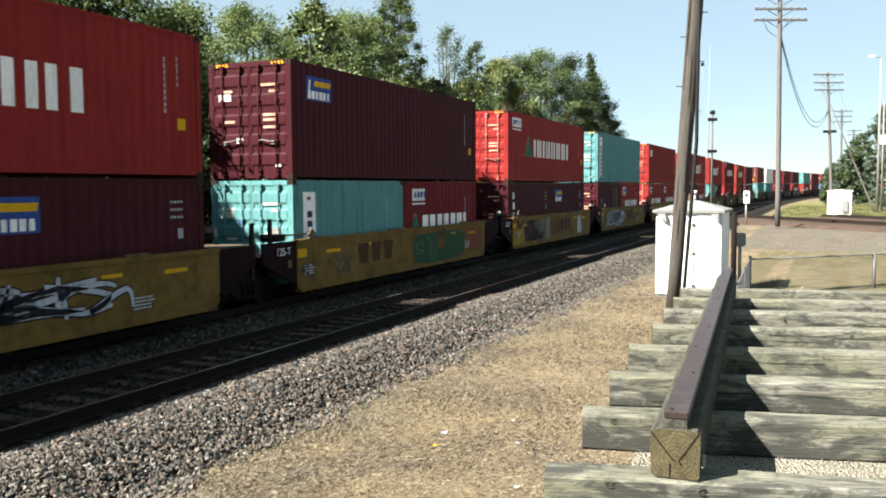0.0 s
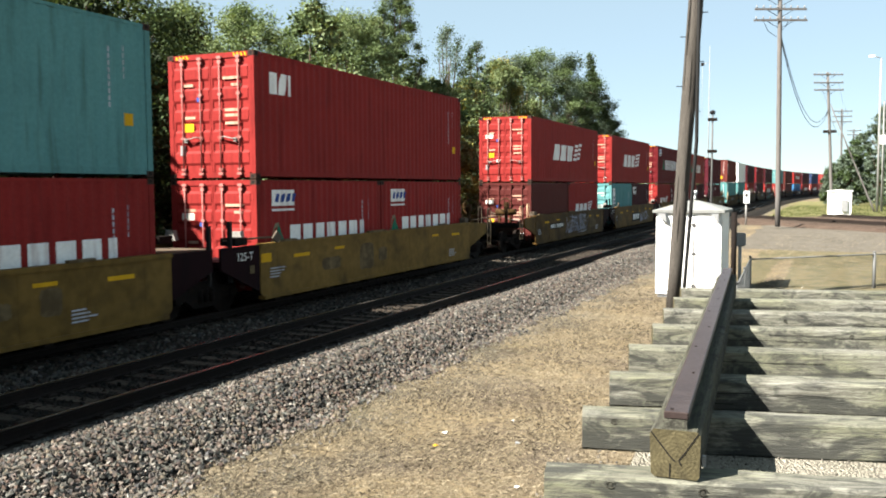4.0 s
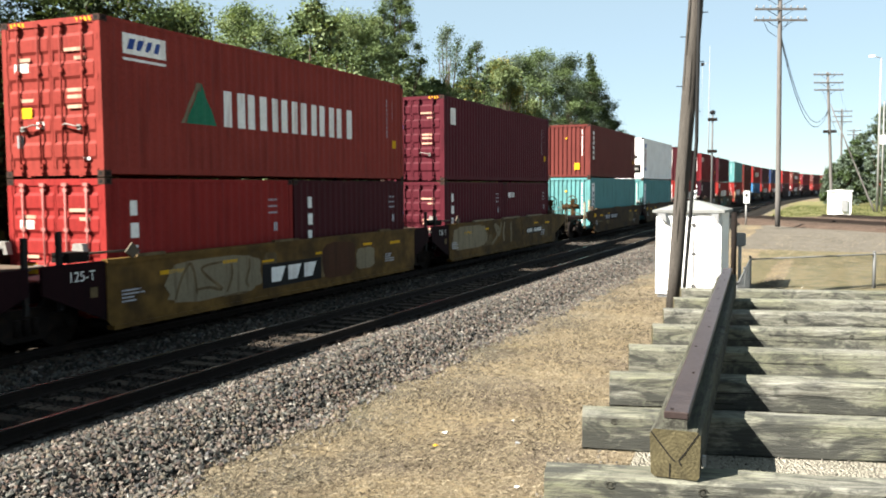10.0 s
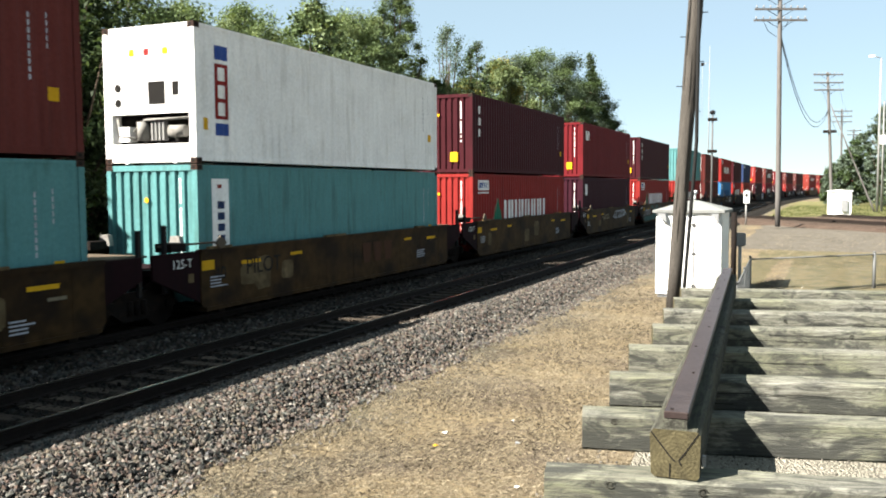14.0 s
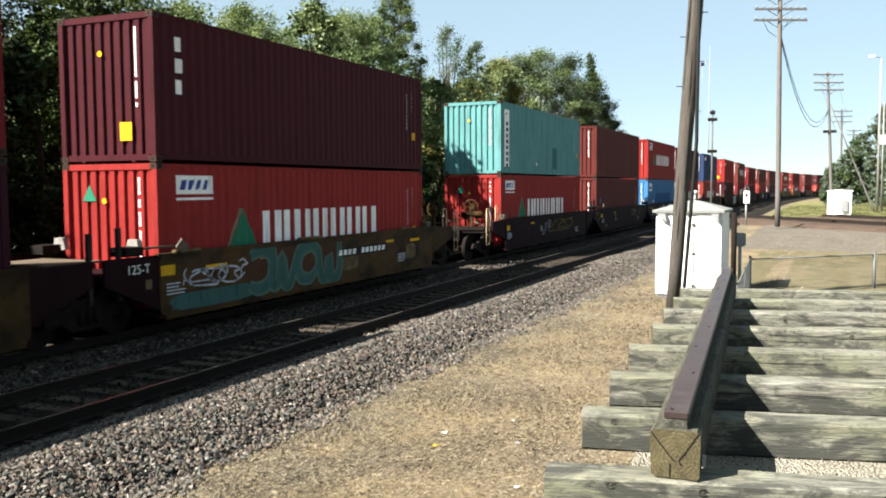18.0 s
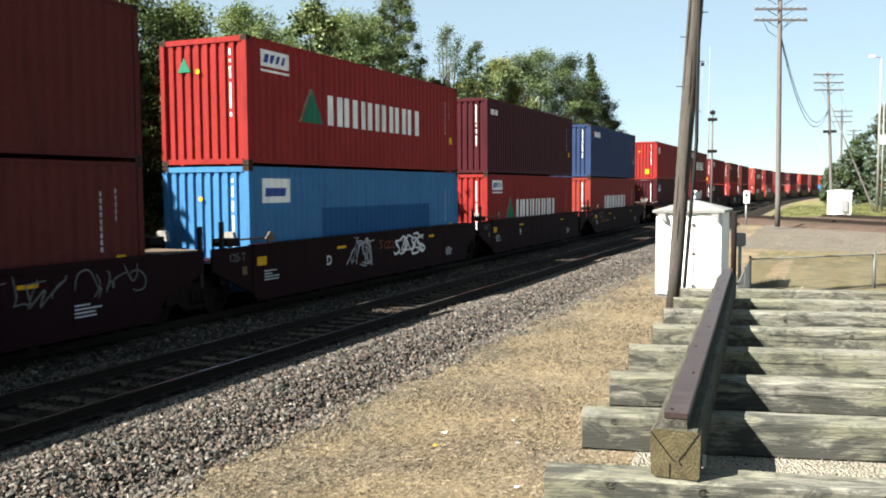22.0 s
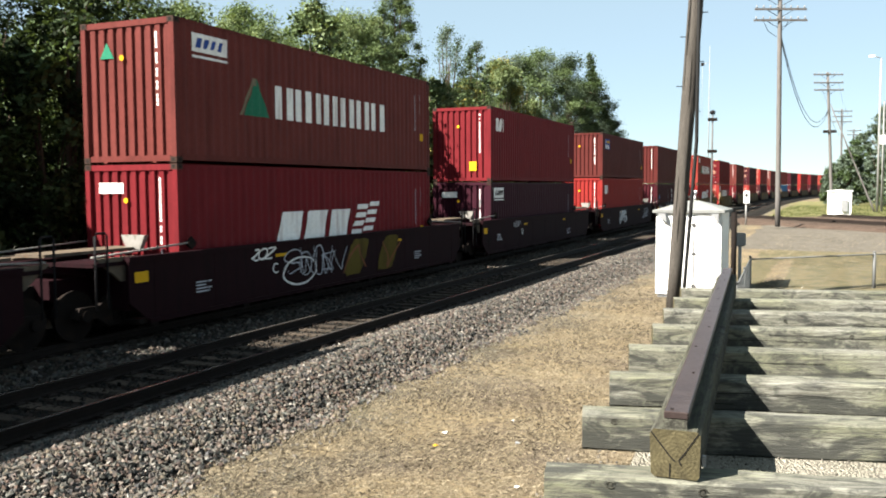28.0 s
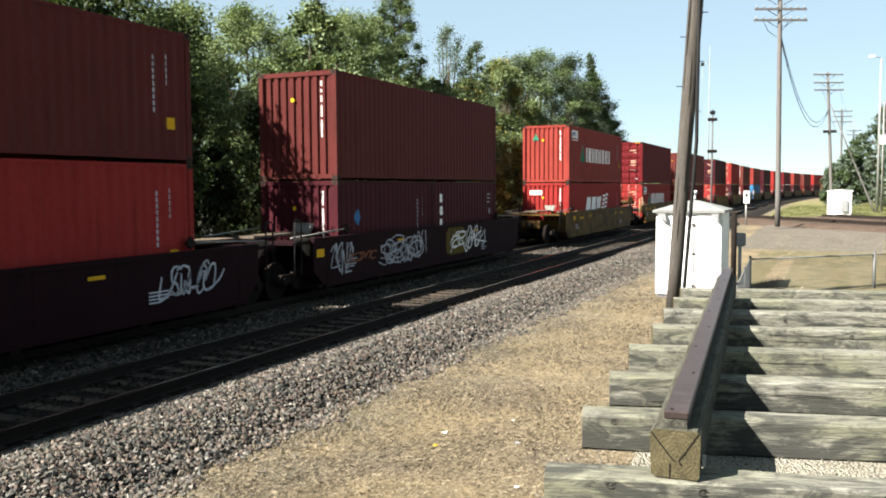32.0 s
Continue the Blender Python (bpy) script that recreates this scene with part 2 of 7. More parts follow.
def timber_mat(name, tone):
    """Weathered squared timber: silvery grain, olive tint, dark blotched stains of two sizes."""
    m = bpy.data.materials.new(name)
    m.use_nodes = True
    n, k = m.node_tree.nodes, m.node_tree.links
    b = n["Principled BSDF"]
    b.inputs["Roughness"].default_value, b.inputs["Specular IOR Level"].default_value = 0.9, 0.08
    tc, info = n.new("ShaderNodeTexCoord"), n.new("ShaderNodeObjectInfo")
    shift = n.new("ShaderNodeVectorMath")
    shift.operation = "MULTIPLY_ADD"
    shift.inputs[1].default_value = (37.0, 0.0, 11.0)
    k.new(info.outputs["Random"], shift.inputs[0])
    k.new(tc.outputs["Object"], shift.inputs[2])

    def grain(stretch, scale, detail, rough=0.6, warp=0.0):
        mp = n.new("ShaderNodeMapping")
        mp.inputs["Scale"].default_value = stretch
        k.new(shift.outputs[0], mp.inputs["Vector"])
        t = n.new("ShaderNodeTexNoise")
        t.inputs["Scale"].default_value, t.inputs["Detail"].default_value = scale, detail
        t.inputs["Roughness"].default_value, t.inputs["Distortion"].default_value = rough, warp
        k.new(mp.outputs[0], t.inputs["Vector"])
        return t.outputs["Fac"]

    def band(src, a, b0, lo=0.0, hi=1.0):
        r = n.new("ShaderNodeMapRange")
        r.inputs[1].default_value, r.inputs[2].default_value, r.inputs[3].default_value, r.inputs[4].default_value = a, b0, lo, hi
        k.new(src, r.inputs[0])
        return r.outputs[0]

    def blend(fac, a, c):
        x = n.new("ShaderNodeMix")
        x.data_type = "RGBA"
        k.new(fac, x.inputs[0])
        for sock, v in ((x.inputs[6], a), (x.inputs[7], c)):
            if isinstance(v, tuple):
                sock.default_value = (*[tone * q for q in v], 1)
            else:
                k.new(v, sock)
        return x.outputs[2]

    lines = grain((0.9, 13, 13), 5.0, 6, 0.7, 0.3)
    tint = grain((0.7, 2.2, 2.2), 1.3, 4)
    wood = blend(band(tint, 0.38, 0.62), (0.182, 0.182, 0.158), (0.140, 0.146, 0.098))
    wood = blend(band(lines, 0.40, 0.62), (0.082, 0.080, 0.066), wood)
    soak = n.new("ShaderNodeMath")
    soak.operation = "MULTIPLY_ADD"
    soak.inputs[1].default_value = 0.10
    k.new(info.outputs["Random"], soak.inputs[0])
    k.new(grain((1.5, 4.2, 4.2), 1.6, 9, 0.74, 0.8), soak.inputs[2])
    xyz, tide = n.new("ShaderNodeSeparateXYZ"), n.new("ShaderNodeMath")  # old creosote mark, ragged along its edge
    k.new(tc.outputs["Object"], xyz.inputs[0])
    k.new(soak.outputs[0], tide.inputs[0])
    k.new(band(xyz.outputs["Z"], -0.22, -0.06, 0.11, 0.0), tide.inputs[1])
    wood = blend(band(tide.outputs[0], 0.55, 0.68, 0.0, 0.9), wood, (0.030, 0.0315, 0.029))
    wood = blend(band(grain((4.5, 8, 8), 2.6, 8, 0.78), 0.57, 0.67, 0.0, 0.8), wood, (0.026, 0.026, 0.021))
    wood = blend(band(grain((5.0, 60, 60), 3.0, 3), 0.60, 0.70, 0.0, 0.7), wood, (0.03, 0.029, 0.023))
    k.new(wood, b.inputs["Base Color"])
    bp = n.new("ShaderNodeBump")
    bp.inputs["Strength"].default_value, bp.inputs["Distance"].default_value = 0.8, 0.012
    k.new(lines, bp.inputs["Height"])
    k.new(bp.outputs[0], b.inputs["Normal"])
    MATS[name] = m


timber_mat("timber", 1.0)
# guard beam's copy of timber, with the shade on its flank put into the colour
timber_mat("timber_shaded", 0.42)


def leaf_mat(name, col):
    """Leaf: diffuse with some light passing through, varied from leaf to leaf."""
    m = bpy.data.materials.new(name)
    m.use_nodes = True
    n, k = m.node_tree.nodes, m.node_tree.links
    n.clear()
    geo = n.new("ShaderNodeNewGeometry")
    r = n.new("ShaderNodeMapRange")
    r.inputs[3].default_value, r.inputs[4].default_value = 0.5, 1.5
    k.new(geo.outputs["Random Per Island"], r.inputs[0])
    vm = n.new("ShaderNodeVectorMath")
    vm.operation = "SCALE"
    vm.inputs[0].default_value = col
    k.new(r.outputs[0], vm.inputs["Scale"])
    b = n.new("ShaderNodeBsdfPrincipled")
    b.inputs["Roughness"].default_value, b.inputs["Specular IOR Level"].default_value = 0.6, 0.06
    t = n.new("ShaderNodeBsdfTranslucent")
    vt = n.new("ShaderNodeVectorMath")
    vt.operation = "MULTIPLY"
    vt.inputs[1].default_value = (1.2, 1.15, 0.6)
    k.new(vm.outputs[0], vt.inputs[0])
    k.new(vm.outputs[0], b.inputs["Base Color"])
    k.new(vt.outputs[0], t.inputs["Color"])
    mx = n.new("ShaderNodeMixShader")
    mx.inputs[0].default_value = 0.24
    k.new(b.outputs[0], mx.inputs[1])
    k.new(t.outputs[0], mx.inputs[2])
    o = n.new("ShaderNodeOutputMaterial")
    k.new(mx.outputs[0], o.inputs["Surface"])
    MATS[name] = m


leaf_mat("leaf_a", (0.088, 0.122, 0.058))
leaf_mat("leaf_b", (0.135, 0.172, 0.086))
# darker leaf copies: the deep shade inside the wood is put into their colour
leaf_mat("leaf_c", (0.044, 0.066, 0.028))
leaf_mat("leaf_shade", (0.018, 0.028, 0.013))
# greyed green: the haze over distant trees is put into the leaf colour
leaf_mat("leaf_hazed", (0.080, 0.106, 0.080))
leaf_mat("leaf_y", (0.160, 0.150, 0.045))
mat("bark", (0.05, 0.0375, 0.0275), rough=0.95, var=0.4, scale=3, stretch=(4, 4, 0.7), bump=0.5)


def ground_mat():
    """Dry grass, bare dirt and grey ballast fines, mixed by place and noise."""
    m = bpy.data.materials.new("ground")
    m.use_nodes = True
    n, k = m.node_tree.nodes, m.node_tree.links
    b = n["Principled BSDF"]
    b.inputs["Roughness"].default_value = 0.95
    b.inputs["Specular IOR Level"].default_value = 0.06
    tc = n.new("ShaderNodeTexCoord")

    def noi(scale, detail=6, rough=0.62):
        t = n.new("ShaderNodeTexNoise")
        t.inputs["Scale"].default_value, t.inputs["Detail"].default_value, t.inputs["Roughness"].default_value = scale, detail, rough
        k.new(tc.outputs["Object"], t.inputs["Vector"])
        return t.outputs["Fac"]

    def mixc(fac, a, c, lo, hi):
        r = n.new("ShaderNodeMapRange")
        r.inputs[1].default_value, r.inputs[2].default_value = lo, hi
        k.new(fac, r.inputs[0])
        x = n.new("ShaderNodeMix")
        x.data_type = "RGBA"
        k.new(r.outputs[0], x.inputs[0])
        for s, v in ((6, a), (7, c)):
            if isinstance(v, tuple):
                x.inputs[s].default_value = (*v, 1)
            else:
                k.new(v, x.inputs[s])
        return x.outputs[2]
    straw = mixc(noi(11), (0.16, 0.127, 0.0784), (0.0588, 0.0465, 0.0302), 0.40, 0.66)
    dirt = mixc(noi(22), (0.0941, 0.0762, 0.0571), (0.056, 0.0448, 0.033), 0.35, 0.7)
    c = mixc(noi(0.55), straw, dirt, 0.44, 0.62)
    c = mixc(noi(3.2, 7, 0.7), c, (0.119, 0.0986, 0.0655), 0.52, 0.66)
    grain = n.new("ShaderNodeMapRange")
    grain.inputs[1].default_value, grain.inputs[2].default_value, grain.inputs[3].default_value, grain.inputs[4].default_value = 0.3, 0.7, 0.5, 1.75
    k.new(noi(75, 6, 0.75), grain.inputs[0])
    gv = n.new("ShaderNodeVectorMath")
    gv.operation = "SCALE"
    k.new(c, gv.inputs[0])
    k.new(grain.outputs[0], gv.inputs["Scale"])
    c = gv.outputs[0]
    xyz = n.new("ShaderNodeSeparateXYZ")
    k.new(tc.outputs["Object"], xyz.inputs[0])
    near = n.new("ShaderNodeMath")
    near.operation = "MULTIPLY_ADD"
    near.inputs[1].default_value = 0.16
    k.new(xyz.outputs["Y"], near.inputs[0])
    k.new(noi(1.1, 7, 0.68), near.inputs[2])
    c = mixc(near.outputs[0], c, mixc(noi(60, 4), (0.098, 0.0924, 0.07), (0.0476, 0.0459, 0.0381), 0.35, 0.65), 1.27, 1.62)
    c = mixc(noi(0.22), c, (0.0479, 0.0494, 0.0175), 0.60, 0.75)
    k.new(c, b.inputs["Base Color"])
    bp = n.new("ShaderNodeBump")
    bp.inputs["Strength"].default_value, bp.inputs["Distance"].default_value = 0.8, 0.05
    k.new(noi(35, 8, 0.75), bp.inputs["Height"])
    k.new(bp.outputs[0], b.inputs["Normal"])
    MATS["ground"] = m


ground_mat()


def gravel_mat(name, cols, scale):
    """Crushed stone too far off to be built: a cell a stone, with joints in the relief."""
    m = bpy.data.materials.new(name)
    m.use_nodes = True
    n, k = m.node_tree.nodes, m.node_tree.links
    b = n["Principled BSDF"]
    b.inputs["Roughness"].default_value, b.inputs["Specular IOR Level"].default_value = 0.92, 0.08
    tc = n.new("ShaderNodeTexCoord")
    vo = n.new("ShaderNodeTexVoronoi")
    vo.inputs["Scale"].default_value = scale
    big = n.new("ShaderNodeTexNoise")
    big.inputs["Scale"].default_value = 0.7
    for t in (vo, big):
        k.new(tc.outputs["Object"], t.inputs["Vector"])
    sep = n.new("ShaderNodeSeparateColor")
    k.new(vo.outputs["Color"], sep.inputs[0])
    ad = n.new("ShaderNodeMath")
    ad.operation = "MULTIPLY_ADD"
    ad.inputs[1].default_value = 0.75
    k.new(sep.outputs[0], ad.inputs[0])
    k.new(big.outputs["Fac"], ad.inputs[2])
    ra = n.new("ShaderNodeMapRange")
    ra.inputs[1].default_value, ra.inputs[2].default_value = 0.3, 1.4
    k.new(ad.outputs[0], ra.inputs[0])
    mx = n.new("ShaderNodeMix")
    mx.data_type = "RGBA"
    k.new(ra.outputs[0], mx.inputs[0])
    mx.inputs[6].default_value, mx.inputs[7].default_value = (*cols[0], 1), (*cols[1], 1)
    k.new(mx.outputs[2], b.inputs["Base Color"])
    bp = n.new("ShaderNodeBump")
    bp.inputs["Strength"].default_value, bp.inputs["Distance"].default_value = 1.0, 0.04
    bp.invert = True
    k.new(vo.outputs["Distance"], bp.inputs["Height"])
    k.new(bp.outputs[0], b.inputs["Normal"])
    MATS[name] = m


# near-black, so that gaps and the train's shade sit in the bed's colour
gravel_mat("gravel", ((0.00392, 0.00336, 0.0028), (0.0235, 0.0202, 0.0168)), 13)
gravel_mat("gravel_brown", ((0.0287, 0.0192, 0.0143), (0.0795, 0.0577, 0.0447)), 15)
gravel_mat("lot_gravel", ((0.0476, 0.042, 0.0336), (0.104, 0.0941, 0.0784)), 7)
mat("turf", (0.0644, 0.0588, 0.0325), rough=0.95, var=0.45, scale=0.8, fine=18, bump=0.6, dirt=(0.105, 0.0846, 0.0494), dirt_amt=0.8, ramp=(0.42, 0.62), dist=0.05)
mat("fence_grey", (0.0862, 0.0896, 0.0896), rough=0.5, metal=0.1, var=0.15)
mat("turf_green", (0.112, 0.104, 0.046), rough=0.95, var=0.45, scale=0.5, fine=9, bump=0.6, dirt=(0.0476, 0.0588, 0.0213), dirt_amt=0.75, ramp=(0.46, 0.64), dist=0.05)
gravel_mat("fill_gravel", ((0.150, 0.140, 0.112), (0.270, 0.256, 0.214)), 45)


# ---- mesh tools ----
def box(bm, x0, x1, y0, y1, z0, z1, m=0):
    v = [bm.verts.new((x, y, z)) for z in (z0, z1) for y in (y0, y1) for x in (x0, x1)]
    for q in ((0, 2, 3, 1), (4, 5, 7, 6), (0, 1, 5, 4), (2, 6, 7, 3), (0, 4, 6, 2), (1, 3, 7, 5)):
        bm.faces.new([v[i] for i in q]).material_index = m


def prism(bm, pts, axis, a0, a1, m=0):
    """A closed outline in the plane across axis ('x', 'y' or 'z'), drawn out from a0 to a1."""
    def at(p, a):
        return {"x": (a, p[0], p[1]), "y": (p[0], a, p[1]), "z": (p[0], p[1], a)}[axis]
    lo, hi = [bm.verts.new(at(p, a0)) for p in pts], [bm.verts.new(at(p, a1)) for p in pts]
    n = len(pts)
    for i in range(n):
        bm.faces.new((lo[i], lo[(i + 1) % n], hi[(i + 1) % n], hi[i])).material_index = m
    bm.faces.new(lo[::-1]).material_index = m
    bm.faces.new(hi).material_index = m


def tube(bm, pts, radii, seg=8, cap=True, m=0):
    """A round bar along a line of points."""
    pts = [Vector(p) for p in pts]
    if not isinstance(radii, (list, tuple)):
        radii = [radii] * len(pts)
    rings = []
    for i, p in enumerate(pts):
        d = (pts[min(i + 1, len(pts) - 1)] - pts[max(i - 1, 0)]).normalized()
        a = d.orthogonal().normalized() if abs(d.z) > 0.9 else d.cross(Vector((0, 0, 1))).normalized()
        c = d.cross(a)
        rings.append([bm.verts.new(p + (a * math.cos(2 * math.pi * j / seg) + c * math.sin(2 * math.pi * j / seg)) * radii[i]) for j in range(seg)])
    for r0, r1 in zip(rings, rings[1:]):
        for j in range(seg):
            f = bm.faces.new((r0[j], r0[(j + 1) % seg], r1[(j + 1) % seg], r1[j]))
            f.smooth, f.material_index = True, m
    if cap:
        bm.faces.new(rings[0][::-1]).material_index = m
        bm.faces.new(rings[-1]).material_index = m


def mesh_of(name, bm, *mats):
    bmesh.ops.recalc_face_normals(bm, faces=bm.faces[:])
    me = bpy.data.meshes.new(name)
    bm.to_mesh(me)
    bm.free()
    for q in mats:
        me.materials.append(MATS[q])
    return me


def hang(name, me, parent=None, label="", at=None):
    ob = new(name, me)
    if parent:
        ob.parent = parent
    if at is not None:
        ob.matrix_basis = at
    if label:
        ob["label"] = label
    return ob


def part(name, bm, material, parent=None, label="", at=None):
    return hang(name, mesh_of(name, bm, *([material] if isinstance(material, str) else material)), parent, label, at)


def start():
    return bmesh.new()


# ---- plan of the line: straight, then a long bend to the right ----
BEND, RADIUS = 140.0, 950.0
MAIN_Y, NEAR_Y = 13.14, 9.28
SPEED = 12.007


def along(s, y=MAIN_Y):
    """Place and heading on a track whose straight part lies at y."""
    if s <= BEND:
        return s, y, 0.0
    a = (s - BEND) / (RADIUS + MAIN_Y)
    r = RADIUS + y
    return BEND + r * math.sin(a), y - r + r * math.cos(a), -a


def smooth(a, b, v):
    t = min(1.0, max(0.0, (v - a) / (b - a)))
    return t * t * (3 - 2 * t)


def ground_z(x, y):
    z = -0.42 + 0.06 * noise.noise(Vector((x * 0.15, y * 0.15, 0))) * (1 - 0.6 * smooth(3.5, 5.5, y)) + 0.02 * noise.noise(Vector((x * 0.9, y * 0.9, 3))) * (1 - smooth(3.5, 5.2, y) + smooth(18, 20, y))
    z -= 0.4 * smooth(16.5, 20, y)
    z += 0.06 * smooth(36, 60, x) * (1 - smooth(3, 6, y))
    z += 0.24 * smooth(24, 26.8, x) * (1 - smooth(33, 44, x)) * (1 - smooth(1.4, 2.3, y))
    if x > 340:
        z -= 0.2
    return z


def build_ground():
    xs = sorted(set([-400, -200, -100, -50] + [round(-20 + i * 0.6, 2) for i in range(134)] + [60 + i * 5 for i in range(26)] + [200, 260, 340, 480, 700, 1100, 1800, 3000]))
    ys = sorted(set([-2500, -1200, -600, -300, -150, -80, -45] + [round(-25 + i * 0.6, 2) for i in range(98)] + [40, 60, 100, 180, 320, 600, 1200, 2500]))
    bm = start()
    g = [[bm.verts.new((x, y, ground_z(x, y))) for y in ys] for x in xs]
    for i in range(len(xs) - 1):
        for j in range(len(ys) - 1):
            f = bm.faces.new((g[i][j], g[i + 1][j], g[i + 1][j + 1], g[i][j + 1]))
            f.smooth = True
    return tagged(part("ground", bm, "ground"), "dry straw-coloured grass and bare dirt beside the tracks", "ground", kind="structure")


ground = build_ground()


def sheet(name, x0, x1, y0, y1, material, label, seed, step=1.0, rim=1.2):
    """A ground cover laid just over the ground, with an uneven rim."""
    bm = start()
    nx, ny = int((x1 - x0) / step), int((y1 - y0) / step)
    g = []
    for i in range(nx + 1):
        row = []
        for j in range(ny + 1):
            x, y = x0 + (x1 - x0) * i / nx, y0 + (y1 - y0) * j / ny
            if i in (0, nx) or j in (0, ny):
                x += rim * noise.noise(Vector((x * 0.6, y * 0.6, seed)))
                y += rim * noise.noise(Vector((x * 0.6, y * 0.6, seed + 9)))
                z = ground_z(x, y) - 0.01
            else:
                z = ground_z(x, y) + 0.025
            row.append(bm.verts.new((x, y, z)))
        g.append(row)
    for i in range(nx):
        for j in range(ny):
            bm.faces.new((g[i][j], g[i + 1][j], g[i + 1][j + 1], g[i][j + 1])).smooth = True
    return tagged(part(name, bm, material), label, "ground", kind="structure")


sheet("gravel_lot", 45.0, 75.0, -30.0, 4.8, "lot_gravel", "grey-brown gravel apron before the crossing track", 21)
sheet("turf_behind_fence", 15.0, 45.5, -25.0, 3.0, "turf", "patchy green and straw turf behind the fence", 22)
sheet("green_bank", 84.0, 190.0, -40.0, 6.0, "turf_green", "yellow-green grass round the equipment shed", 23, 2.0, 2.0)


def strip(bm, prof, s0, s1, step, m=0):
    """A cross-section (y, z) swept along the line."""
    n = max(1, int((s1 - s0) / step))
    old = None
    for i in range(n + 1):
        s = s0 + (s1 - s0) * i / n
        row = []
        for y, z in prof:
            x, yy, _ = along(s, y)
            row.append(bm.verts.new((x, yy, z)))
        if old:
            for j in range(len(prof) - 1):
                f = bm.faces.new((old[j], row[j], row[j + 1], old[j + 1]))
                f.material_index = m
        old = row


def rail_profile(y):
    return [(y - 0.07, -0.172), (y - 0.07, -0.155), (y - 0.012, -0.14), (y - 0.012, -0.045), (y - 0.036, -0.035), (y - 0.036, -0.004), (y - 0.03, 0), (y + 0.03, 0), (y + 0.036, -0.004), (y + 0.036, -0.035), (y + 0.012, -0.045), (y + 0.012, -0.14), (y + 0.07, -0.155), (y + 0.07, -0.172)]


BED = [(5.6, -0.66), (6.4, -0.42), (7.1, -0.12), (7.4, -0.05), (7.72, -0.06), (8.02, -0.195), (10.9, -0.21), (11.25, -0.26), (11.55, -0.21), (14.85, -0.21), (16.0, -0.50), (17.2, -1.0)]


def bed_z(y):
    for (a, za), (b, zb) in zip(BED, BED[1:]):
        if a <= y <= b:
            return za + (zb - za) * (y - a) / (b - a)
    return -9.0


bm = start()
strip(bm, BED, -30, 330, 3)
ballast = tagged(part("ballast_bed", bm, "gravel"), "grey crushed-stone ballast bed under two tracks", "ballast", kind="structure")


def tie_mesh():
    bm = start()
    box(bm, -0.115, 0.115, -1.3, 1.3, -0.35, -0.172)
    return mesh_of("tie", bm, "tie_wood")


def build_track(name, cy, s0, s1, single_to):
    root = tagged(new(name), "straight ballasted track with rusty rails on wooden ties", "track", kind="structure")
    for side in (-0.7535, 0.7535):
        bm = start()
        strip(bm, rail_profile(cy + side), s0, s1, 3)
        r = part("rail", bm, "rail_steel", root)
        bm = start()
        strip(bm, [(cy + side - 0.029, 0.001), (cy + side + 0.029, 0.001)], s0, s1, 3)
        part("worn_rail_head", bm, "rail_top", r, "polished steel running surface")
    me = tie_mesh()
    s, rest = s0, start()
    rng = random.Random(int(cy * 10))
    while s < s1:
        x, y, a = along(s + rng.uniform(-0.03, 0.03), cy)
        if 3 < s < single_to:
            hang("tie", me, root, at=pose(x, y + rng.uniform(-0.05, 0.05), rng.uniform(-0.012, 0.006), 0, 0, math.degrees(a) + rng.uniform(-1, 1)))
        elif s < 170:
            box(rest, x - 0.115, x + 0.115, y - 1.3, y + 1.3, -0.35, -0.172)
        s += 0.53
    tagged(part("far_ties", rest, "tie_wood", root), kind="stuff")
    bm = start()
    s = s0
    while s < 60:
        for side in (-0.7535, 0.7535):
            box(bm, s - 0.09, s + 0.09, cy + side - 0.18, cy + side + 0.18, -0.178, -0.152)
            for d in (-0.1, 0.1):
                box(bm, s - 0.02 + d * 0.5, s + 0.02 + d * 0.5, cy + side + d, cy + side + d * 1.35, -0.155, -0.13)
        s += 0.53
    tagged(part("tie_plates", bm, "rail_steel", root, "rusty tie plates and spikes"), kind="stuff")
    return root


build_track("near_track", NEAR_Y, -25, 320, 62)
build_track("main_track", MAIN_Y, -25, 320, 45)


